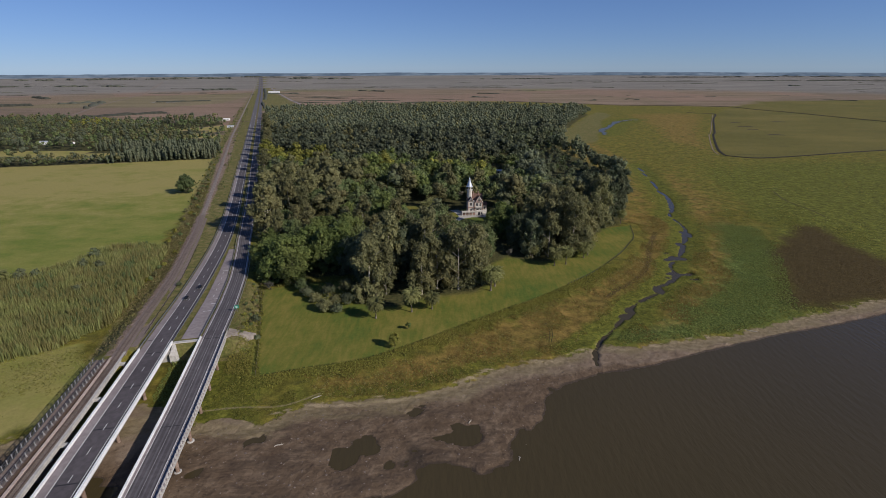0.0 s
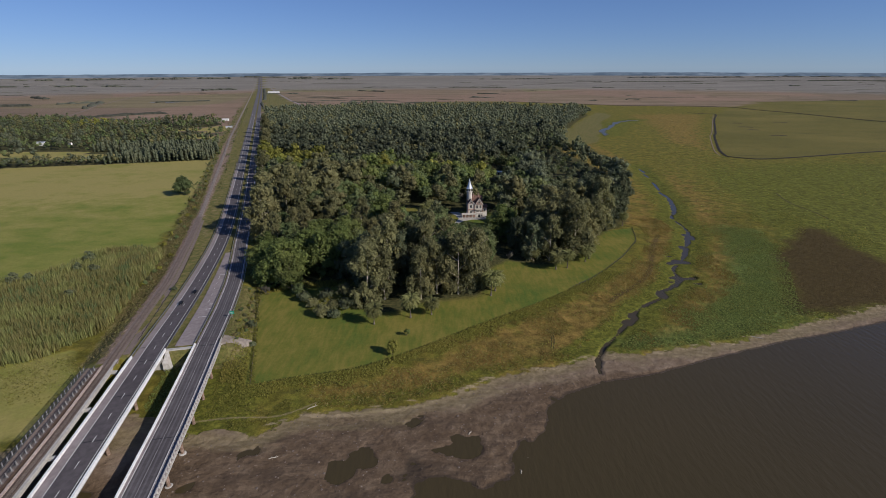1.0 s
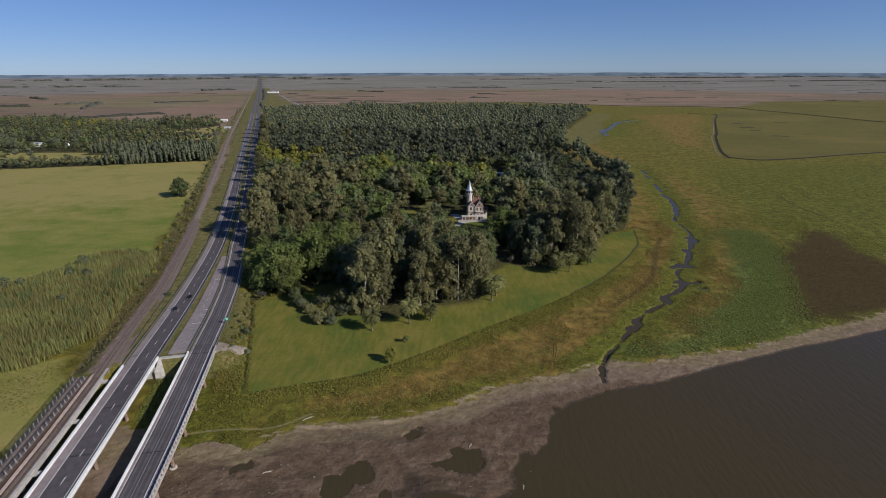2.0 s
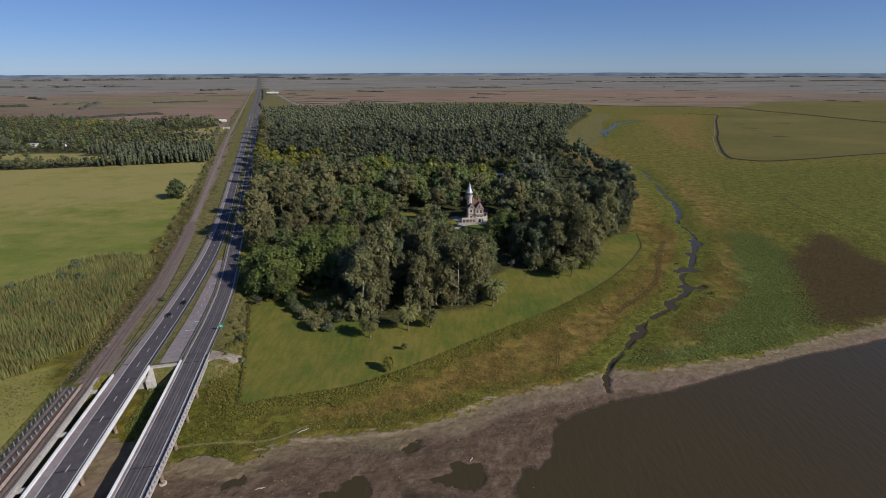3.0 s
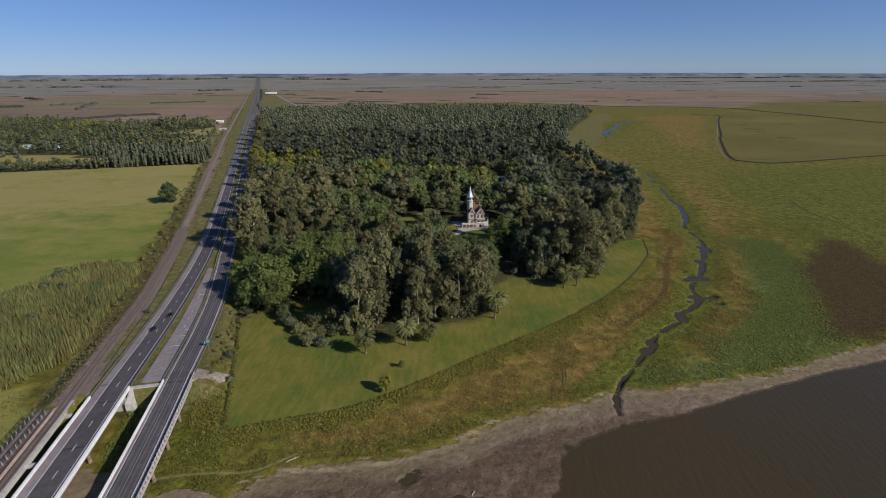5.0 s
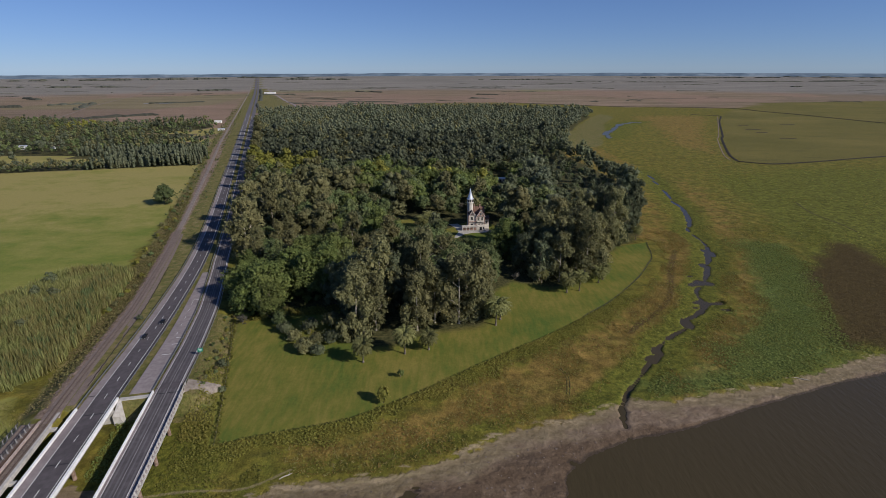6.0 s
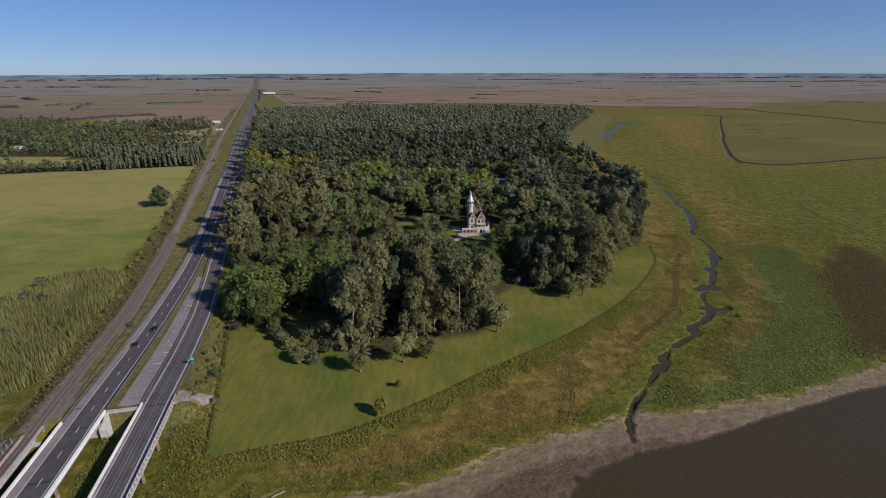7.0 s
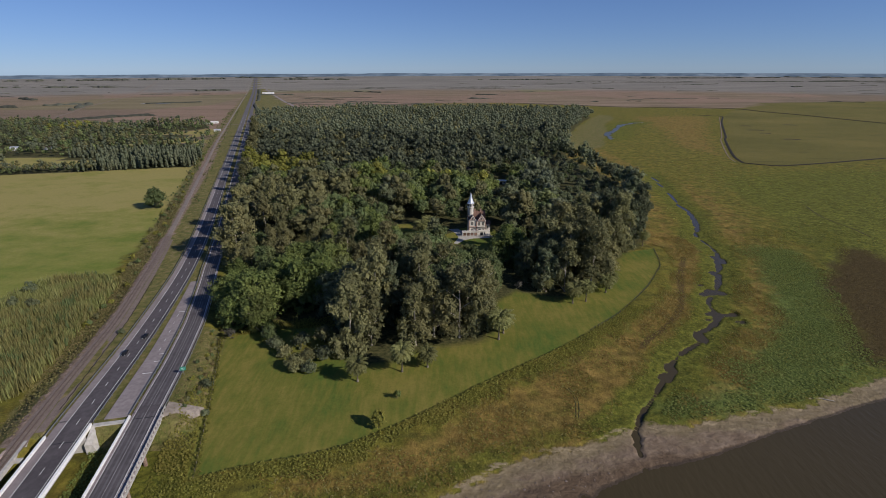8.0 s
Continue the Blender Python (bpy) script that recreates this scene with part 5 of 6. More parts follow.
    # terrace with balustrade, open below
    t = solid("terrace", CREAM, (-5.8, 6.6, -4.2, 0.5, 2.9, 3.3), bevel=0.06, label="cream terrace with balustrade")
    for k in range(5):
        solid("pillar", CREAM, (-5.7 + 2.9 * k, -5.0 + 2.9 * k, -4.1, -3.5, -0.4, 2.9), parent=t)
    for k in range(25):
        solid("baluster", CREAM, (-5.7 + 0.5 * k, -5.5 + 0.5 * k, -4.1, -3.9, 3.3, 4.1), parent=t)
    solid("handrail", CREAM, (-5.8, 6.6, -4.2, -3.8, 4.1, 4.3), parent=t)
    solid("back_wall", BRICK, (-5.2, 6.4, -2.2, -1.9, -0.4, 2.9), parent=t)
    bay = solid("bay", CREAM, (6.8, 12.9, -3.0, 0.1, -0.4, 3.7), (6.6, 13.1, -3.2, 0.1, 3.7, 4.0), bevel=0.05)
    solid("doorway", GLASS, (8.6, 10.6, -3.04, -2.9, -0.2, 2.7), parent=bay)
    solid("pane", GLASS, (11.3, 12.3, -3.04, -2.9, 1.0, 2.6), parent=bay)
    solid("stair", CREAM, *[(13.0, 16.5, -4.0 + 0.5 * k, 2.4, -0.4, 0.1 + 0.45 * k) for k in range(7)])
    # round tower and spire
    bm = bmesh.new()
    tube(bm, [(0, 0, -0.4), (0, 0, 20.5), (0, 0, 20.7), (0, 0, 21.4), (0, 0, 21.6), (0, 0, 24.2)], [2.3, 2.3, 2.75, 2.75, 2.4, 2.4], 16)
    tower = part("tower", bm, CREAM, h, "slender cream stair tower")
    tower.location = (1.6, 6.4, 0)
    bm = bmesh.new()
    tube(bm, [(0, 0, 24.2), (0, 0, 24.6), (0, 0, 28.0), (0, 0, 33.0)], [3.1, 2.5, 1.25, 0.06], 12)
    spire = part("spire", bm, TIN, tower, "silver metal spire")
    for k in range(8):
        a = k * math.pi / 4
        for zz, hh in ((21.9, 1.7), (13.0, 1.6)):
            if zz < 20 and k % 2:
                continue
            bm = bmesh.new()
            box(bm, -0.35, 0.35, -0.1, 0.1, 0, hh)
            wdw = part("window", bm, GLASS, tower)
            wdw.matrix_basis = Matrix.Rotation(a, 4, "Z") @ Matrix.Translation((0, -2.42 if zz > 20 else -2.32, zz))
    bm = bmesh.new()
    tube(bm, [(0, 0, 33.0), (0, 0, 34.2)], [0.08, 0.03], 5)
    part("finial", bm, DARK_STEEL, tower)
    return h


castle(22.6, 425.5, 1.9, 3)
fp = np.array([(6.6, 439.5), (11.8, 429.0), (14.2, 419.1), (9.8, 404.5), (12.4, 403.2), (18.3, 412.3), (25.5, 416.2), (41.9, 417.4), (41.6, 423.0), (26.1, 424.6), (18.3, 431.9), (14.1, 440.9)], float)
bm = bmesh.new()
fz = z_at(fp)
top = [bm.verts.new((px, py, pz + 0.12)) for (px, py), pz in zip(fp, fz)]
bot = [bm.verts.new((px, py, pz - 0.4)) for (px, py), pz in zip(fp, fz)]
bm.faces.new(top)
for k in range(len(top)):
    bm.faces.new((top[k], bot[k], bot[(k + 1) % len(top)], top[(k + 1) % len(top)]))
bmesh.ops.triangulate(bm, faces=bm.faces[:])
tagged(part("forecourt", bm, GRAVEL, None), "pale gravel drive before the house", "driveway", kind="structure")

# low pavilion behind the house
pav = thing("garden_pavilion", "small white garden building among trees", "pavilion", pose(70, 612, float(z_at([(70, 612)])[0]), 0, 0, -12))
for nm, mat, b in (("wall", CREAM, (-7, 7, -3, 3, -0.3, 3.2)), ("roof", WHITE, (-7.6, 7.6, -3.6, 3.6, 3.2, 3.6)), ("door", GLASS, (-1, 1, -3.1, -2.9, 0, 2.3)), ("window", GLASS, (3, 5, -3.1, -2.9, 1.0, 2.3))):
    bm = bmesh.new()
    box(bm, *b)
    part(nm, bm, mat, pav)


# ---- palms ----
def palm_meshes(seed, height, reach):
    rng = random.Random(seed)
    bm = bmesh.new()
    tube(bm, [(0, 0, -0.4), (0.05, 0, 0.6), (0.1, 0.05, height * 0.5), (0, 0, height * 0.93), (0, 0, height)], [0.62, 0.5, 0.42, 0.5, 0.72], 9)
    trunk = bpy.data.meshes.new("trunk")
    bm.to_mesh(trunk)
    bm.free()
    trunk.materials.append(BARK)
    V, F = [], []
    for k in range(64):
        a, lift = k * 2.39996, 1.3 - 1.9 * (k / 64.0) + rng.uniform(-0.12, 0.12)
        L = reach * rng.uniform(0.85, 1.1)
        pts = []
        for s in range(7):
            u = s / 6
            ang = lift - 1.5 * u ** 1.4
            pts.append((pts[-1][0] + L / 6 * math.cos(ang), pts[-1][1] + L / 6 * math.sin(ang)) if pts else (0.2, 0.0))
        for s in range(6):
            (r0, z0), (r1, z1) = pts[s], pts[s + 1]
            w = 0.7 * math.sin(math.pi * (0.2 + 0.75 * s / 6))
            for side in (-1, 1):
                for q in (0.0, 0.5):
                    r, z = r0 + (r1 - r0) * q, z0 + (z1 - z0) * q
                    n = len(V)
                    c, d = math.cos(a), math.sin(a)
                    def at(rr, tt, zz):
                        return (rr * c - tt * d, rr * d + tt * c, height + zz)
                    V += [at(r, 0, z), at(r + (r1 - r0) * 0.5, 0, z + (z1 - z0) * 0.5), at(r + 0.55, side * w * 1.5, z - 0.3), at(r + 0.3, side * w * 1.5, z - 0.3)]
                    F.append((n, n + 1, n + 2, n + 3))
    return trunk, mesh_from("fronds", V, F, LEAF["palm"])


PALMS = [palm_meshes(k, h, r) for k, (h, r) in enumerate(((9.0, 5.8), (10.5, 6.0), (8.0, 5.8)))]
for k, (x, y, s) in enumerate(((-35.3, 230, 0.95), (-17, 237, 1.0), (-6, 240.5, 0.9), (74, 303, 1.0), (82, 305, 0.95), (97, 317, 1.0), (101, 322, 0.9), (28, 264, 1.15), (31, 270, 1.1),
                               (-15, 421, 1.15), (-10, 428, 1.1), (62, 318, 0.9), (-268, 274, 0.9), (150, 398, 0.9))):
    trunk, fronds = PALMS[k % 3]
    t = thing("date_palm", "stout date palm with arching grey-green fronds at the lawn", "palm", pose(x, y, float(z_at([(x, y)])[0]), 0, 0, 47 * k) @ Matrix.Scale(s, 4), "palms on the lawn")
    part("trunk", trunk, None, t)
    part("fronds", fronds, None, t)

# ---- single small trees and bushes ----
def shrub(name, label, x, y, h, w, leaf, seed, boughs=9, count=260, size=0.32, group=""):
    t = thing(name, label, "shrub" if h < 5 else "tree", pose(x, y, float(z_at([(x, y)])[0])), group)
    V, F = crown_arrays(seed, h, w, h * 0.12, boughs, count * 2, size, "round", 0.9, 0.2)
    part("crown", mesh_from("crown", V, F, LEAF[leaf]), None, t)
    part("trunk", trunk_mesh(seed, h, 0.05 + h * 0.012, h * 0.25, w * 0.7, BARK), None, t)


shrub("young_tree", "young tree with sparse yellow-green crown on the lawn", -22.8, 201.6, 7.4, 2.8, "weed", 501, 16, 800, 0.34)
shrub("sapling", "thin sapling on the mown lawn", -17.6, 218.5, 3.8, 1.8, "fresh", 502, 7, 220, 0.26)
shrub("round_bush", "large rounded bush at the edge of the lawn", -64, 239, 6.4, 4.6, "gum", 503, 16, 900, 0.42)
shrub("round_bush", "large rounded bush at the edge of the lawn", -57, 237, 4.6, 3.4, "dark", 504, 12, 600, 0.42)
for k, (x, y, h, w, leaf) in enumerate(((-72, 250, 4.6, 3.6, "gum"), (-78, 257, 5.2, 3.6, "dark"), (-60, 246, 5.4, 4.0, "gum"), (-53, 247, 6.4, 4.2, "dark"), (-66, 258, 7.0, 4.6, "dark"), (-56, 262, 8.0, 5.0, "gum"), (-83, 264, 7.0, 4.4, "broad"))):
    shrub("undergrowth_bush", "dense grey-green bush in the shade of tall trees", x, y, h, w, leaf, 810 + k, 14, 700, 0.4, "bushes at the lawn")
shrub("round_bush", "dark bush on the road verge", -97, 226, 3.6, 2.6, "dark", 505, 10, 400, 0.36)
shrub("round_bush", "dark bush on the road verge", -90, 209, 2.2, 1.5, "dark", 506, 8, 220, 0.3)
shrub("bare_shrub", "grey bare shrub at the forest corner", -103, 266, 6.0, 3.0, "grey", 507, 9, 220, 0.32)
shrub("round_bush", "dark bush between railway and road", -157, 268, 2.2, 1.8, "dark", 508, 8, 200, 0.3)
shrub("silver_shrub", "silvery shrub under tall trees", 47, 322, 4.5, 2.6, "grey", 509, 9, 300, 0.34)
shrub("pasture_tree", "round dark tree alone in the pasture", -271, 512, 20.0, 9.5, "broad", 510, 34, 1700, 0.62)
shrub("pasture_tree", "lower round tree beside the pasture tree", -281, 520, 12.0, 6.5, "broad", 511, 22, 900, 0.6)
vr = np.random.RandomState(77)
for k in range(46):
    y = 285 + 420 * (k / 46.0) ** 1.1 + vr.uniform(-4, 4)
    o = float(rail_off(y)) - vr.uniform(6, 17)
    p = beside(y, o)
    shrub("hedge_bush", "scrubby dark bush along the railway fence", float(p[0]), float(p[1]), vr.uniform(1.6, 4.2), vr.uniform(1.2, 2.6), ("broad", "weed", "gum")[k % 3], 520 + k, 7, 150, 0.42, "bushes along the railway")
for k in range(26):
    y = 202 + 66 * k / 26.0
    p = beside(y, float(right_off(y)) + vr.uniform(13.5, 19.5))
    shrub("verge_bush", "low dry bush on the road verge", float(p[0]), float(p[1]), vr.uniform(0.9, 2.2), vr.uniform(0.8, 1.6), ("broad", "dry", "gum", "weed")[k % 4], 600 + k, 6, 110, 0.26, "bushes on the verge")

# ---- cars ----
CAR_PAINT = simple("dark_car_paint", (0.012, 0.013, 0.016), (0.02, 0.021, 0.025), 0.5, 0.25)
RUBBER = simple("rubber", (0.015, 0.015, 0.015), (0.025, 0.025, 0.025), 2.0, 0.9)


def car(y, off, label):
    c = thing("car", label, "car", frame_at(y, off, 0.02), "cars on the highway")
    bm = bmesh.new()
    side = [(-2.15, 0.35), (-2.2, 0.75), (-1.5, 0.95), (-0.8, 1.42), (0.8, 1.45), (1.6, 1.0), (2.15, 0.9), (2.15, 0.35)]
    L = [bm.verts.new((-0.88 + (0.14 if z > 1.2 else 0), yy, z)) for yy, z in side]
    R = [bm.verts.new((0.88 - (0.14 if z > 1.2 else 0), yy, z)) for yy, z in side]
    bm.faces.new(L), bm.faces.new(R[::-1])
    for k in range(len(side)):
        bm.faces.new((L[k], R[k], R[(k + 1) % len(side)], L[(k + 1) % len(side)]))
    bmesh.ops.bevel(bm, geom=bm.edges[:], offset=0.06, segments=2, affect="EDGES")
    part("body", bm, CAR_PAINT, c)
    for q in (((-1.42, 1.0), (-0.86, 1.38)), ((0.88, 1.39), (1.5, 1.06))):
        (y0, z0), (y1, z1) = q
        bm = bmesh.new()
        d = 0.03
        v = [bm.verts.new(p) for p in ((-0.68, y0, z0 + d), (0.68, y0, z0 + d), (0.62, y1, z1 + d), (-0.62, y1, z1 + d))]
        bm.faces.new(v)
        bmesh.ops.solidify(bm, geom=bm.faces[:], thickness=0.03)
        part("windscreen", bm, GLASS, c)
    for sx in (-0.82, 0.82):
        for sy in (-1.35, 1.35):
            bm = bmesh.new()
            tube(bm, [(sx - 0.11, sy, 0.32), (sx + 0.11, sy, 0.32)], [0.33, 0.33], 12)
            w = part("wheel", bm, RUBBER, c)
            bm = bmesh.new()
            tube(bm, [(sx - 0.12, sy, 0.32), (sx + 0.12, sy, 0.32)], [0.19, 0.19], 10)
            part("rim", bm, GALV, w)
    for sx in (-0.6, 0.6):
        bm = bmesh.new()
        box(bm, sx - 0.18, sx + 0.18, -2.23, -2.15, 0.6, 0.74)
        part("headlight", bm, WHITE, c)


car(262.5, 1.9, "dark saloon car driving on the asphalt highway")
car(247.5, -1.9, "dark hatchback car driving on the asphalt highway")

# ---- road sign ----
SIGN_GREEN = simple("green_sign", (0.01, 0.19, 0.12), (0.015, 0.24, 0.15), 0.6, 0.5)
sg = thing("road_sign", "small green direction sign on a steel post", "road sign", frame_at(223.0, float(right_off(223.0)) + 11.2, -0.2))
for nm, mat, b in (("post", GALV, (-0.08, 0.08, -0.08, 0.08, 0.0, 3.2)), ("panel", SIGN_GREEN, (-1.1, 1.1, -0.16, -0.1, 2.2, 3.9)), ("bar", WHITE, (-0.7, 0.7, -0.18, -0.165, 3.2, 3.4)), ("bar", WHITE, (-0.5, 0.6, -0.18, -0.165, 2.7, 2.85))):
    bm = bmesh.new()
    box(bm, *b)
    part(nm, bm, mat, sg)

# ---- far houses ----
def cottage(x, y, w, d, h, turn, label, roof_mat):
    z = float(z_at([(x, y)])[0])
    c = thing("cottage", label, "house", pose(x, y, z, 0, 0, turn), "far houses")
    bm = bmesh.new()
    box(bm, -w / 2, w / 2, -d / 2, d / 2, -0.5, h)
    part("wall", bm, WHITE, c)
    bm = bmesh.new()
    prism(bm, -w / 2 - 0.4, w / 2 + 0.4, -d / 2 - 0.4, d / 2 + 0.4, h, h + 1.6, "x")
    part("roof", bm, roof_mat, c)
    for s in (-0.3, 0.1, 0.32):
        bm = bmesh.new()
        box(bm, w * s - 0.7, w * s + 0.7, -d / 2 - 0.08, -d / 2 + 0.1, 0.9, 2.3)
        part("window", bm, GLASS, c)


cottage(-560, 1300, 26, 9, 4.2, 10, "long white farmhouse beside the railway", WHITE)
cottage(-478, 1135, 13, 8, 3.6, 15, "small white cottage beside the railway", TIN)
cottage(-655, 885, 11, 8, 4.2, -20, "white cottage half hidden by trees", TILE)
cottage(-700, 876, 12, 8, 5.0, 12, "white cottage half hidden by trees", TIN)
cottage(-930, 2850, 60, 14, 6.5, 5, "far white roadside shed", WHITE)
cottage(-70, 900, 10, 7, 9.5, 5, "pale building among the trees", WHITE)


# ---- reeds, plants and far growth ----
def blades(name, label, P, leaf, seed, height, count, spread, width, lean=0.16, category="reeds"):
    """Upright tapering blades in tufts, as one mesh."""
    rng = np.random.RandomState(seed)
    n = len(P) * count
    c = np.repeat(np.column_stack([P, z_at(P)]), count, 0)
    tall = np.repeat((0.7 + 0.45 * rng.rand(len(P))) * (1 + 0.35 * fbm(P, 7, 2, seed)), count)
    c[:, :2] += rng.normal(size=(n, 2)) * spread
    h = height * tall * (0.6 + 0.5 * rng.rand(n))
    a = rng.rand(n) * 6.283
    w = width * (0.6 + 0.8 * rng.rand(n))
    side = np.stack([np.cos(a) * w, np.sin(a) * w, 0 * a], 1)
    tip = np.stack([rng.normal(size=n) * lean * h, rng.normal(size=n) * lean * h, h], 1)
    c[:, 2] -= 0.1
    V = np.stack([c - side * 0.6, c + side * 0.6, c + tip * 0.55 + side, c + tip, c + tip * 0.55 - side], 1).reshape(-1, 3)
    i = np.arange(n)[:, None] * 5
    me = mesh_from(name, V, i + np.array([0, 1, 2, 3, 4]), LEAF[leaf])
    return tagged(new(name, me), label, category, kind="stuff")


REEDS = np.array([(-205, 188), (-184, 200), (-177, 214), (-171, 228), (-178, 255), (-186, 285), (-198, 335), (-222, 345), (-246, 334), (-250, 310), (-262, 285), (-300, 272), (-330, 268), (-330, 176), (-270, 176)], float)
P = scatter(REEDS, 1.75, 30)
g = fbm(P, 16, 3, 31)
g = g + 0.5 * np.random.RandomState(34).normal(size=len(g)) * 0.5
blades("reed_bed", "dense tall green reeds beside the railway", P[g < 0.05], "reed", 32, 5.4, 12, 0.6, 0.16, 0.09)
blades("reed_bed", "dense tall reeds with straw-coloured plumes", P[(g >= 0.05) & (g < 0.55)], "straw", 33, 5.8, 12, 0.55, 0.16, 0.09)
blades("reed_bed", "dark green rushes among the reeds", P[g >= 0.55], "broad", 35, 5.6, 12, 0.6, 0.17, 0.09)
for k, (x, y, h, w) in enumerate(((-240, 318, 9, 4), (-225, 300, 7, 3.5), (-214, 262, 6.5, 3), (-262, 280, 9, 4.5), (-255, 284, 7, 3.5), (-236, 300, 8, 3))):
    shrub("reed_bed_tree", "dark tree standing among the reeds", x, y, h, w, "dark", 700 + k, 12, 420, 0.42)


def low_plants(name, label, P, leaf, seed, size, height, count=5, category="weeds", tilt=0.55):
    """Low leafy clumps as one mesh."""
    rng = np.random.RandomState(seed)
    n = len(P) * count
    c = np.repeat(np.column_stack([P, z_at(P)]), count, 0)
    c[:, :2] += rng.normal(size=(n, 2)) * size * 0.8
    c[:, 2] += height * rng.rand(n)
    nrm = rng.normal(size=(n, 3)) * tilt + np.array([0, 0, 1.0])
    nrm /= np.linalg.norm(nrm, axis=1)[:, None]
    t = np.cross(nrm, rng.normal(size=(n, 3)))
    t /= np.linalg.norm(t, axis=1)[:, None]
    b = np.cross(nrm, t)
    s = size * (0.5 + rng.rand(n))[:, None]
    V = np.stack([c + t * s, c + b * s * 0.8, c - t * s, c - b * s * 0.8], 1).reshape(-1, 3)
    return tagged(new(name, mesh_from(name, V, np.arange(n)[:, None] * 4 + np.arange(4), LEAF[leaf])), label, category, kind="stuff")


def where(box_lo, box_hi, gap, seed, test):
    q = np.array([box_lo, (box_hi[0], box_lo[1]), box_hi, (box_lo[0], box_hi[1])], float)
    P = scatter(q, gap, seed)
    return P[test(P)]


def weed_belt(P):
    d, b = signed(P, LAWN), signed(P, GREEN)
    return (b > 1.5) & (d < -0.3) & (d > -9 + 6 * fbm(P, 8, 2, 61)) & (P[:, 1] < 300)


low_plants("weed_belt", "leafy green weeds along the lawn's lower edge", where((-100, 150), (130, 300), 1.1, 41, weed_belt), "weed", 42, 0.24, 0.8, 10)
low_plants("bank_weeds", "rank green weeds on the bank by the bridge", where((-104, 148), (-55, 196), 1.15, 43, lambda P: (signed(P, GREEN) > 4 + 9 * fbm(P, 7, 3, 68)) & (signed(P, LAWN) < -2) & (fbm(P, 12, 3, 62) > -0.4) & (away(P, TRAILS[0]) > 1.3) & (P[:, 0] > road_x(P[:, 1]) + 31)), "weed", 44, 0.25, 0.5, 8)
low_plants("leafy_bed", "glossy green leafy plants by the river", where((85, 200), (270, 400), 1.35, 45, lambda P: (signed(P, LEAFY) + 22 * fbm(P, 22, 3, 63) + 5 * np.random.RandomState(64).normal(size=len(P)) > -2) & (signed(P, GREEN) > 2) & (signed(P, BURNT) < 4) & (away(P, CREEK) > 5)), "leafy", 46, 0.34, 0.5, 6, "weeds", 0.26)
RUSTY = where((-60, 165), (190, 420), 1.35, 47, lambda P: (signed(P, LAWN) < -7) & (away(P, TRAILS[0]) > 1.3) & (signed(P, LAWN) > -70) & (signed(P, GREEN) > 2) & (away(P, CREEK) > 9) & (signed(P, WOOD) < -3) & (fbm(P, 14, 3, 64) > -0.05))
blades("marsh_tufts", "rust-brown fallen marsh reeds", RUSTY[::2], "rusty", 48, 0.7, 6, 0.6, 0.15, 0.9, "weeds")
blades("marsh_tufts", "straw-coloured fallen marsh reeds", RUSTY[1::3], "straw", 59, 0.7, 5, 0.6, 0.13, 0.9, "weeds")
FIELD = where((170, 330), (640, 760), 6.0, 84, lambda P: (signed(P, OLIVE) < -4) & (signed(P, WOOD) < -6) & (away(P, CREEK) > 5) & (signed(P, BURNT) < 0) & (fbm(P, 40, 3, 69) > -0.12))
low_plants("marsh_tussocks", "green and olive tussocks over the wide marsh", FIELD[::2], "weed", 85, 0.42, 0.2, 3)
low_plants("marsh_tussocks", "rust-brown tussocks over the wide marsh", FIELD[1::4], "rusty", 86, 0.42, 0.2, 3)
low_plants("marsh_tussocks", "leafy green rushes over the wide marsh", FIELD[3::4], "leafy", 87, 0.42, 0.2, 3)
low_plants("marsh_grass", "olive marsh grass tussocks", where((-60, 165), (330, 440), 2.2, 49, lambda P: (signed(P, LAWN) < -7) & (signed(P, GREEN) > 2) & (away(P, CREEK) > 5) & (signed(P, WOOD) < -3) & (signed(P, BURNT) < 0) & (fbm(P, 18, 3, 65) > -0.05)), "weed", 50, 0.32, 0.3, 4, "weeds", 0.35)
low_plants("burnt_stalks", "dark scorched marsh stalks", where((195, 240), (350, 390), 1.9, 51, lambda P: signed(P, BURNT) + 9 * fbm(P, 14, 3, 88) > 0), "scorched", 52, 0.26, 0.25, 4, "weeds", 0.3)
def rail_side(lo, hi, y0, y1):
    def test(P):
        off = (P[:, 0] - road_x(P[:, 1])) * 0.96 - rail_off(P[:, 1])
        return (off > -hi + 5 * fbm(P, 9, 2, 66)) & (off < -lo) & (P[:, 1] > y0) & (P[:, 1] < y1)
    return test


low_plants("rail_scrub", "brown and olive scrub along the railway", where((-290, 230), (-150, 560), 1.5, 76, rail_side(6, 16, 232, 560)), "dry", 77, 0.34, 1.0, 6)
low_plants("rail_scrub", "straw-coloured scrub along the railway", where((-290, 215), (-150, 560), 1.9, 78, lambda P: rail_side(5, 14, 215, 560)(P) & (fbm(P, 11, 3, 67) > 0.0)), "straw", 79, 0.32, 1.3, 7)
low_plants("verge_grass", "dry tufted grass on the embankment", where((-215, 192), (-90, 330), 1.9, 53, lambda P: (((P[:, 0] - road_x(P[:, 1])) * 0.97 < rail_off(P[:, 1]) - 3.5) & ((P[:, 0] - road_x(P[:, 1])) * 0.97 > rail_off(P[:, 1]) - 17)) | (((P[:, 0] - road_x(P[:, 1])) * 0.97 > right_off(P[:, 1]) + 11.5) & ((P[:, 0] - road_x(P[:, 1])) * 0.97 < right_off(P[:, 1]) + 22) & (P[:, 1] < 268))), "dry", 54, 0.25, 0.5, 5)
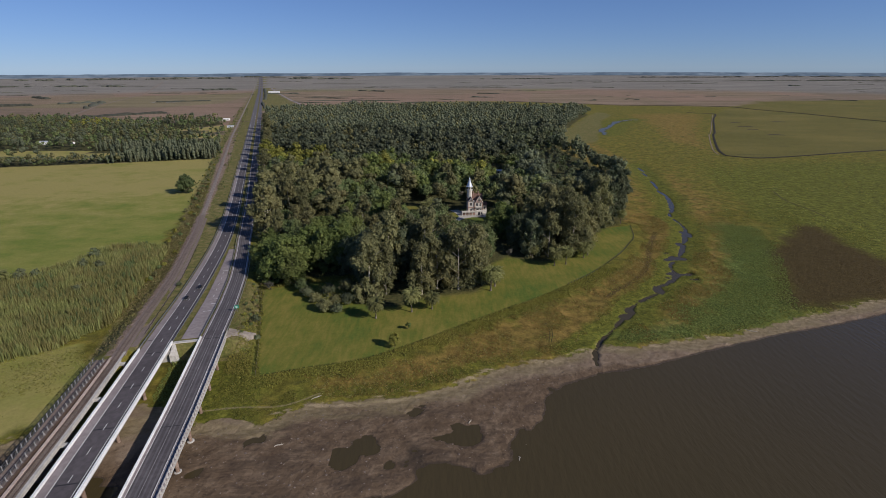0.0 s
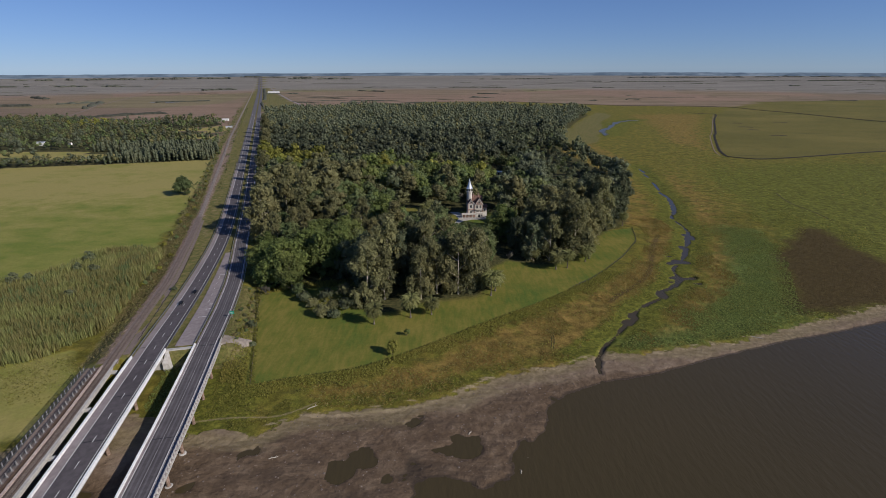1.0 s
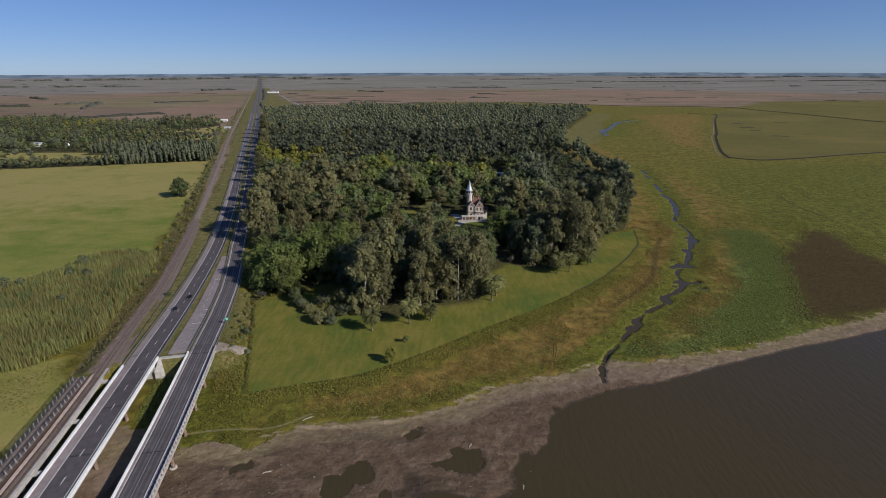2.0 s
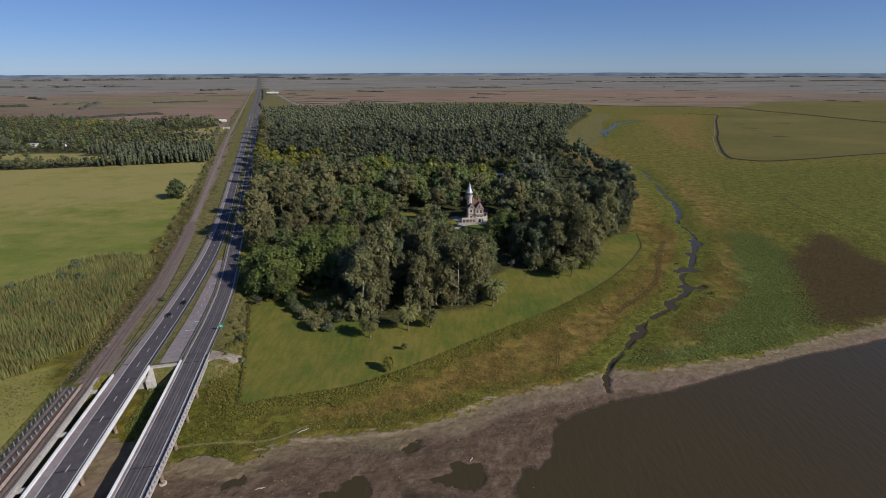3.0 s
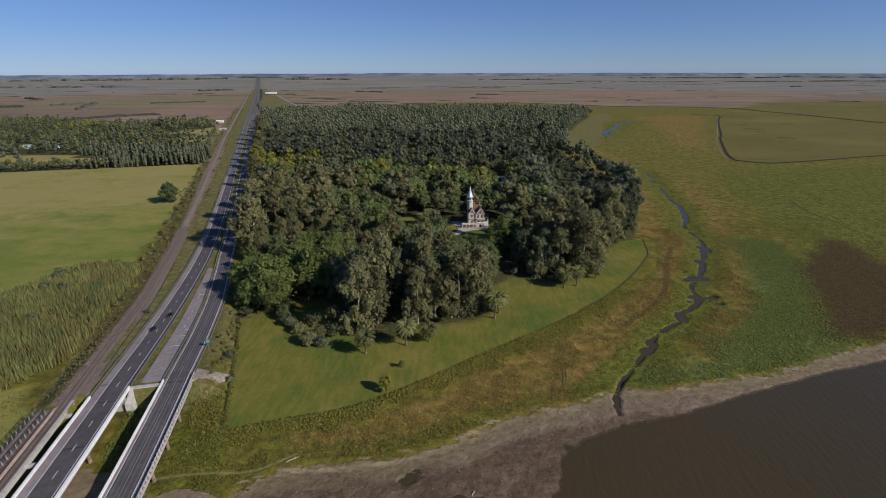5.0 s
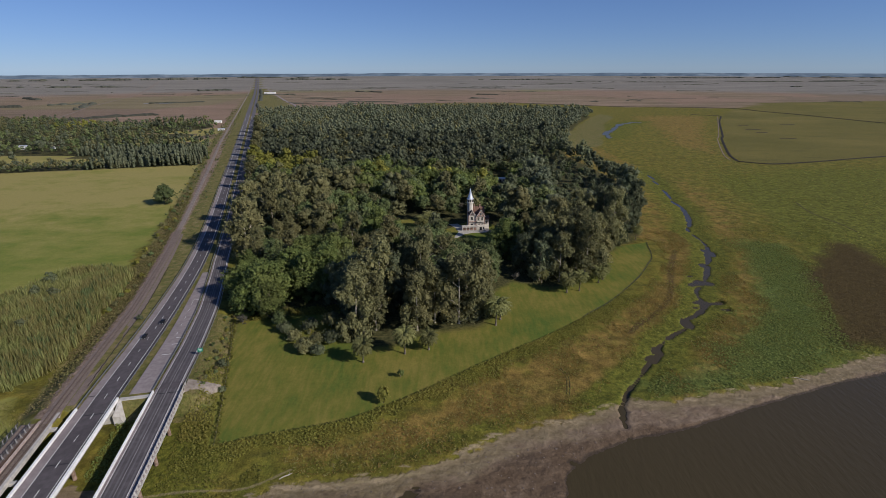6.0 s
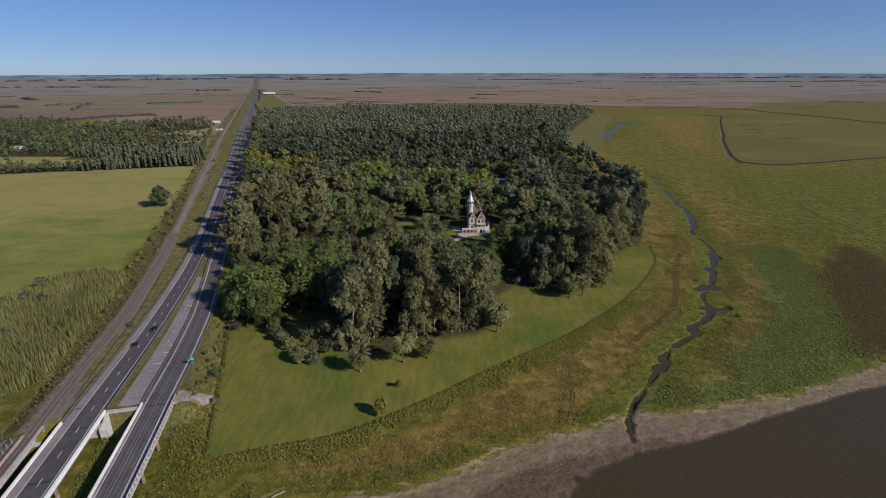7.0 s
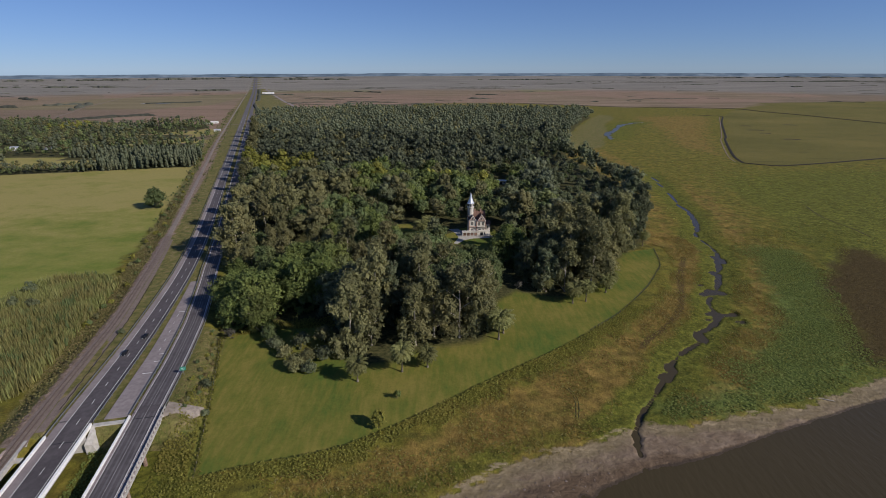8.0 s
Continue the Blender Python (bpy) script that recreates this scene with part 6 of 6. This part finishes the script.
low_plants("deck_weeds", "rank green weeds between the two bridge decks", where((-128, 152), (-98, 196), 1.0, 92, lambda P: (P[:, 0] - road_x(P[:, 1]) > 6.5) & (P[:, 0] - road_x(P[:, 1]) < 17) & (np.hypot((P[:, 0] + 114) / 9, (P[:, 1] - 150) / 14) > 0.9) & (P[:, 1] < 193)), "leafy", 93, 0.27, 0.8, 7)
LP = np.array([(-200, 150), (-150, 185), (-176, 205), (-205, 187), (-330, 176), (-330, 135)], float)
blades("meadow_tufts", "yellow-green rough meadow grass", scatter(LP, 1.5, 55), "straw", 56, 0.6, 6, 0.5, 0.12, 0.6, "grass")
Q = scatter(NEAR_MEADOW, 2.0, 94)
Q = Q[fbm(Q, 9, 3, 95) > 0.02]
low_plants("meadow_clumps", "rough green clumps in the meadow by the bridge", Q, "weed", 96, 0.3, 0.4, 4, "grass", 0.4)


# the wire fence line round the lawn, overgrown
def fence(points, label):
    f = thing("wire_fence", label, "fence")
    line = spline(points, 10)
    step = np.hypot(*np.diff(line, axis=0).T)
    s = np.concatenate([[0], np.cumsum(step)])
    at = np.arange(0, s[-1], 3.2)
    px, py = np.interp(at, s, line[:, 0]), np.interp(at, s, line[:, 1])
    pz = z_at(np.stack([px, py], 1))
    for x, y, z in zip(px, py, pz):
        q = part("post", fence_post, BARK, f)
        q.location = (x, y, z)
    for h in (0.45, 0.95):
        bm = bmesh.new()
        tube(bm, [(x, y, z + h) for x, y, z in zip(px, py, pz)], [0.025] * len(px), 3)
        part("wire", bm, DARK_STEEL, f)


bm = bmesh.new()
tube(bm, [(0, 0, -0.4), (0, 0, 1.25)], [0.1, 0.08], 6)
fence_post = bpy.data.meshes.new("post")
bm.to_mesh(fence_post)
bm.free()
fence_post.materials.append(BARK)
LAWN_FENCE = [(76, 273), (97, 292), (120, 319), (129, 331), (140, 348), (148, 362), (156, 392)]
fence(LAWN_FENCE, "overgrown wire fence along the lawn")
ROAD_FENCE = [(-80, 178), (-88, 205), (-96, 231), (-105, 258), (-110, 272)]
fence(ROAD_FENCE, "wire fence between the lawn and the road verge")
L = spline(LAWN_FENCE, 60)
low_plants("fence_weeds", "dark weeds grown along the fence", L[fbm(L, 6, 3, 27) > -0.25] + np.random.RandomState(5).normal(size=L[fbm(L, 6, 3, 27) > -0.25].shape) * 0.12, "dark", 57, 0.2, 0.4, 4)
L = spline(ROAD_FENCE, 60)
low_plants("fence_weeds", "dark weeds grown along the fence", L + np.random.RandomState(6).normal(size=L.shape) * 0.5, "weed", 58, 0.36, 0.9, 8)

# driftwood, stones and lumps on the mud
rng = np.random.RandomState(90)
STONE = simple("mud_stone", (0.1, 0.075, 0.058), (0.24, 0.19, 0.155), 2.0, 0.9)
P = where((-92, 108), (60, 190), 2.9, 91, lambda P: (signed(P, LAND) > 0.6) & (signed(P, GREEN) < -0.5))
VV, FF, n = [], [], 0
for (x, y), z in zip(P, z_at(P)):
    if rng.rand() < 0.45 or z < 0.05:
        continue
    v, f = ball(rng, (x, y, z), rng.uniform(0.1, 0.4) * (1.5 if rng.rand() < 0.12 else 1.0), 0.45, 3, 5)
    VV += v
    FF += [tuple(i + n for i in q) for q in f]
    n += len(v)
tagged(new("mud_stones", mesh_from("mud_stones", VV, FF, STONE)), "small stones and clods on the mud", "stones", kind="stuff")
for k, (x, y, l, a) in enumerate(((-58, 139, 3.2, 20), (-51, 165, 4.5, 35), (154, 218, 7.0, 160), (10, 151, 2.2, 60), (30, 139, 2.5, 120), (26, 133, 2.0, 80))):
    bm = bmesh.new()
    tube(bm, [(-l / 2, 0, 0.1), (-l / 6, 0.15, 0.22), (l / 5, -0.1, 0.2), (l / 2, 0.1, 0.12)], [0.14, 0.2, 0.17, 0.06], 6)
    tube(bm, [(l / 5, -0.1, 0.2), (l / 3, 0.6, 0.5)], [0.09, 0.04], 5)
    d = tagged(part("driftwood", bm, PALE_BARK, None), "bleached driftwood branch lying on the shore", "driftwood", "driftwood on the shore")
    d.matrix_world = pose(x, y, float(z_at([(x, y)])[0]), 0, 0, a)


# ---- far hedges and groves ----
def row_of(points, gap, seed, wide):
    line = spline(points, 12)
    s = np.concatenate([[0], np.cumsum(np.hypot(*np.diff(line, axis=0).T))])
    at = np.arange(0, s[-1], gap)
    P = np.stack([np.interp(at, s, line[:, 0]), np.interp(at, s, line[:, 1])], 1)
    return P + np.random.RandomState(seed).normal(size=P.shape) * wide


FAR = [
    ([(-1090, 1250), (-900, 1480), (-820, 1530)], 11, 14, 0.55), ([(-1750, 1800), (-1580, 1826), (-1478, 1851)], 11, 10, 0.8), ([(-1463, 1941), (-1400, 1990), (-1354, 2037), (-1270, 1860), (-1196, 1707)], 10, 12, 0.75), ([(-1896, 2386), (-1757, 2289)], 9, 14, 0.9),
    ([(-1420, 3050), (-1250, 3150)], 20, 30, 0.8), ([(-1150, 2050), (-960, 2140)], 16, 12, 0.4), ([(-1050, 2700), (-760, 2740)], 26, 16, 0.6),
    ([(-555, 1560), (-600, 1720), (-660, 1880), (-735, 2090)], 9, 5, 0.5), ([(-760, 2200), (-900, 2620), (-1100, 3200)], 22, 8, 0.6),
    ([(-390, 1960), (-330, 2000), (-290, 2020)], 11, 10, 0.65), ([(-300, 1930), (-120, 1990), (20, 2030)], 22, 14, 0.4), ([(560, 2080), (640, 2100)], 12, 10, 0.7),
    ([(760, 2150), (820, 2120)], 22, 6, 0.45), ([(1400, 3300), (1480, 3290)], 20, 16, 0.9), ([(1800, 3150), (1880, 3140)], 22, 14, 0.9), ([(2080, 3120), (2150, 3110)], 22, 14, 0.9),
    ([(950, 3300), (1080, 3240)], 22, 8, 0.7), ([(180, 2700), (330, 2640)], 30, 8, 0.6), ([(120, 2350), (260, 2330)], 34, 10, 0.55), ([(3000, 2850), (3300, 2880)], 30, 16, 0.9),
    ([(-500, 3050), (-330, 2960)], 24, 14, 0.6), ([(40, 3400), (420, 3370)], 30, 14, 0.7), ([(-1250, 4230), (-950, 4260), (-700, 4270)], 14, 50, 1.0), ([(1000, 3900), (2700, 3420)], 34, 16, 0.8),
    ([(2100, 3600), (3600, 3000)], 36, 14, 0.8), ([(300, 4250), (900, 4200)], 40, 30, 1.1), ([(1500, 4250), (2600, 3900)], 46, 30, 1.1), ([(-3600, 3000), (-2500, 3750), (-1700, 4200)], 44, 40, 1.2),
    ([(-2600, 3000), (-1900, 3300)], 60, 40, 0.9), ([(-1700, 4400), (-1100, 4420)], 40, 24, 1.0), ([(2600, 4000), (3700, 3100)], 44, 30, 1.2),
]
GROVES = len(FAR)
hr = random.Random(12)
for k in range(64):
    y = 1950 + 2300 * (k / 64.0)
    x = hr.uniform(-0.95, 0.95) * y
    if abs(x - road_x(y)) > 160 and math.hypot(x, y) < 4350:
        l = hr.uniform(40, 260)
        FAR.append(([(x - l, y + hr.uniform(-50, 50)), (x, y), (x + l, y + hr.uniform(-50, 50))], 24, 5, hr.uniform(0.4, 0.8)))
def hedge_strip(points, wide, tall, seed, label):
    """A long uneven bank of far trees and bushes, broken by gaps."""
    P = row_of(points, 4.0, seed, 0.6)
    t = np.gradient(P, axis=0)
    t /= np.linalg.norm(t, axis=1)[:, None] + 1e-9
    side = np.stack([t[:, 1], -t[:, 0]], 1)
    n = len(P)
    q = np.column_stack([np.arange(n) * 4.0, np.full(n, 37.0 * seed)])
    open_ = np.clip(0.5 + 2.6 * (fbm(q, 70, 2, 81) + 0.22), 0, 1) * np.clip(np.minimum(np.arange(n), n - 1 - np.arange(n)) / 2.0, 0.1, 1)
    h = 0.8 * tall * open_ * (0.8 + 0.55 * fbm(q, 26, 2, 82))
    w = wide * (0.35 + 0.65 * open_) * (0.9 + 0.8 * fbm(q, 16, 2, 83))
    z = z_at(P) - 0.3
    r = np.random.RandomState(seed)
    rows = [np.column_stack([P + side * (w * o)[:, None] + r.normal(size=(n, 2)) * 0.7, z + np.maximum(h * k * (0.92 + 0.16 * r.rand(n)), 0)]) for o, k in ((-1.0, 0), (-0.9, 0.55), (-0.45, 0.95), (0.1, 1.0), (0.6, 0.85), (0.95, 0.5), (1.0, 0))]
    V = np.stack(rows, 1).reshape(-1, 3)
    F = [(i * 7 + j, i * 7 + j + 1, i * 7 + j + 8, i * 7 + j + 7) for i in range(n - 1) for j in range(6) if h[i] + h[i + 1] > 0.12 * tall]
    me = mesh_from("far_hedge", V, F, LEAF["hedge"], True)
    me.attributes.new("tone", "FLOAT", "POINT").data.foreach_set("value", np.repeat(r.uniform(-0.15, 0.15, n), 7).astype(np.float32))
    tagged(new("far_hedge", me), label, "tree row", kind="stuff")


for k, (pts, gap, wide, s) in enumerate(FAR):
    if k < GROVES:
        hedge_strip(pts, wide * 0.9, 14 * s * (0.55 if pts[0][1] > 2800 and pts[0][0] > 0 else 1.0), k + 1, "dark far row of trees on the plain")
    else:
        hedge_strip(pts, 4.0, 5.5 * s, k + 1, "thin dark far hedgerow on the plain")

# ---- ditches and tracks on the plain ----
def ribbon(name, label, points, profile, material, category, steps=8):
    """A strip with a cross-section of (offset, height) pairs, laid along a line on the ground."""
    line = spline(points, steps)
    t = np.gradient(line, axis=0)
    t /= np.linalg.norm(t, axis=1)[:, None]
    side = np.stack([t[:, 1], -t[:, 0]], 1)
    z = z_at(line)
    k = len(profile)
    V = np.stack([np.column_stack([line + side * o, z + h]) for o, h in profile], 1).reshape(-1, 3)
    n = len(line)
    F = [(a * k + b, a * k + b + 1, (a + 1) * k + b + 1, (a + 1) * k + b) for a in range(n - 1) for b in range(k - 1)]
    return tagged(new(name, mesh_from(name, V, F, material, True)), label, category, kind="structure")


ribbon("road_3", "grey side road past the far shed", far_lane, [(-5, 0.35), (5, 0.35)], ASPHALT_PALE, "road", 5)
RUT = simple("trodden_grass", (0.05, 0.045, 0.014), (0.085, 0.072, 0.022), 0.6, 0.95)
PEAT = simple("dark_peat", (0.02, 0.017, 0.011), (0.045, 0.036, 0.022), 0.4, 0.9)
SPOIL = simple("pale_spoil", (0.16, 0.12, 0.085), (0.26, 0.2, 0.155), 0.3, 0.95)
ribbon("ditch_1", "dark drainage ditch cut through the marsh", [(719, 1499), (750, 1470), (772, 1440), (690, 1290), (556, 1026), (530, 981), (446, 804), (424, 741)], [(-2.0, 0.1), (-1.6, 0.9), (-1.0, 1.0), (0.8, 0.4), (2.0, 0.3)], PEAT, "ditch", 5)
ribbon("spoil_1", "pale heap of spoil along the drainage ditch", [(757, 1425), (676, 1270), (546, 1022), (520, 978), (438, 805), (418, 748)], [(-0.9, 0.1), (-0.4, 0.4), (0.3, 0.5), (0.9, 0.2)], SPOIL, "spoil bank", 5)
ribbon("ditch_2", "narrow overgrown ditch across the marsh", [(424, 741), (445, 724), (467, 719), (537, 737), (628, 767), (705, 788), (900, 840), (1500, 980)], [(-2.2, 0.1), (-1, 0.9), (1, 0.8), (2.2, 0.1)], PEAT, "ditch", 5)
ribbon("ditch_3", "far dark ditch across the plain", [(263, 2046), (476, 1904), (633, 1808), (817, 1774), (962, 1715), (985, 1595), (1020, 1489), (1043, 1363), (1077, 1228), (1200, 1000)], [(-3, 0.2), (-1.2, 1.2), (1.2, 1.2), (3, 0.2)], PEAT, "ditch", 4)
ribbon("ditch_4", "thin dark runnel in the marsh", [(352, 512), (344, 488), (340, 471), (341, 442), (338, 418)], [(-0.7, 0.05), (-0.3, 0.2), (0.3, 0.2), (0.7, 0.05)], RUT, "ditch", 5)
for line in ([(800, 1230), (830, 1222)], [(640, 985), (668, 976)], [(660, 1130), (690, 1122)], [(650, 1075), (672, 1070)], [(690, 1210), (712, 1206)]):
    ribbon("runnel_1", "short dark peat cutting in the meadow", [line[0], ((line[0][0] + line[1][0]) / 2, (line[0][1] + line[1][1]) / 2 + 5), line[1]], [(-4, 0.15), (-2, 0.6), (2, 0.6), (4, 0.15)], PEAT, "ditch", 5)
# thin dark strip along the grass beside the rails
ribbon("runnel_2", "narrow dark winding strip between railway and road", [(float(road_x(q)) + float(rail_off(q)) + 5.2 + 0.18 * math.sin(q * 0.9), q) for q in range(206, 345, 2)], [(-0.22, 0.03), (-0.1, 0.16), (0.1, 0.16), (0.22, 0.03)], PEAT, "ditch", 2)
for rut in ([(52.0, 225.2), (53.7, 220.7), (52.9, 214.3), (51.2, 207.6)], [(52.9, 226.0), (54.7, 220.3), (54.1, 214.3), (52.1, 207.0)]):
    ribbon("rut_1", "dark wheel rut pressed into the marsh", rut, [(-0.25, 0.04), (-0.1, 0.1), (0.1, 0.1), (0.25, 0.04)], RUT, "rut", 6)
ribbon("track_1", "pale earth track across the brown plain", [(-1064, 1453), (-1155, 1660), (-1267, 1902), (-1562, 2672), (-1990, 3700)], [(-4, 0.6), (4, 0.6)], SPOIL, "track", 5)
ribbon("track_2", "pale earth lane to the farmhouse", [(-575, 1275), (-520, 1262), (-470, 1250)], [(-2, 0.5), (2, 0.5)], SPOIL, "track", 5)

POOL = Nodes("still_water")
POOL.done((0.085, 0.085, 0.07), 0.3, 0, POOL.noise(0.3, 3), 0.25, 0.1)


def pond(label, points, wide, seed):
    """A ragged sheet of still water along a line."""
    line = spline(points, 14)
    t = np.gradient(line, axis=0)
    t /= np.linalg.norm(t, axis=1)[:, None]
    side = np.stack([t[:, 1], -t[:, 0]], 1)
    n = len(line)
    q = np.column_stack([np.arange(n) * 1.0, np.full(n, 5.0 * seed)])
    taper = np.clip(np.minimum(np.arange(n), n - 1 - np.arange(n)) / 4.0, 0.05, 1)
    a, b = (wide * taper * np.clip(0.7 + 1.5 * fbm(q, 4, 3, 90 + k), 0.12, 2) for k in (0, 1))
    z = z_at(line).mean() + 0.35
    V = np.stack([np.column_stack([line - side * a[:, None], np.full(n, z)]), np.column_stack([line + side * b[:, None], np.full(n, z)])], 1).reshape(-1, 3)
    i = np.arange(n - 1) * 2
    tagged(new("pond_water", mesh_from("pond_water", V, np.stack([i, i + 1, i + 3, i + 2], 1), POOL.mat)), label, "water", kind="structure")


pond("shallow pond in the marsh behind the forest", [(318, 985), (330, 1035), (352, 1090), (404, 1198), (450, 1262), (500, 1290)], 6.5, 1)
pond("shallow flood water on the brown plain", [(-1172, 2050), (-1115, 2062), (-1050, 2058)], 24, 2)

# the rim of the plain: a low backdrop that glows, its haze painted blue
rim_mat = Nodes("far_haze_glow")
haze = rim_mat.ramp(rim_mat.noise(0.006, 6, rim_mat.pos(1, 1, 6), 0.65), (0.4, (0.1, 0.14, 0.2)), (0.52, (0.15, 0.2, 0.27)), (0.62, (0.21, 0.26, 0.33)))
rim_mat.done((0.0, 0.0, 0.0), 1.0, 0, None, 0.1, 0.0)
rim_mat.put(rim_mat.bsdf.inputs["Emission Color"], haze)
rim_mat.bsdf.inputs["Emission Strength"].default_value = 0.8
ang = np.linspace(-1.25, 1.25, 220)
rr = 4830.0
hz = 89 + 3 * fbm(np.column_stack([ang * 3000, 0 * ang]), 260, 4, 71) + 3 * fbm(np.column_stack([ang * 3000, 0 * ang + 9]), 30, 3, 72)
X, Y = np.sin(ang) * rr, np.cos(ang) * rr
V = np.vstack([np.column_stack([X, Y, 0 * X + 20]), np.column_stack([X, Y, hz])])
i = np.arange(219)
tagged(new("backdrop", mesh_from("backdrop", V, np.stack([i, i + 1, i + 221, i + 220], 1), rim_mat.mat)), "far horizon woods on a glowing strip, haze painted blue", "backdrop", kind="structure")
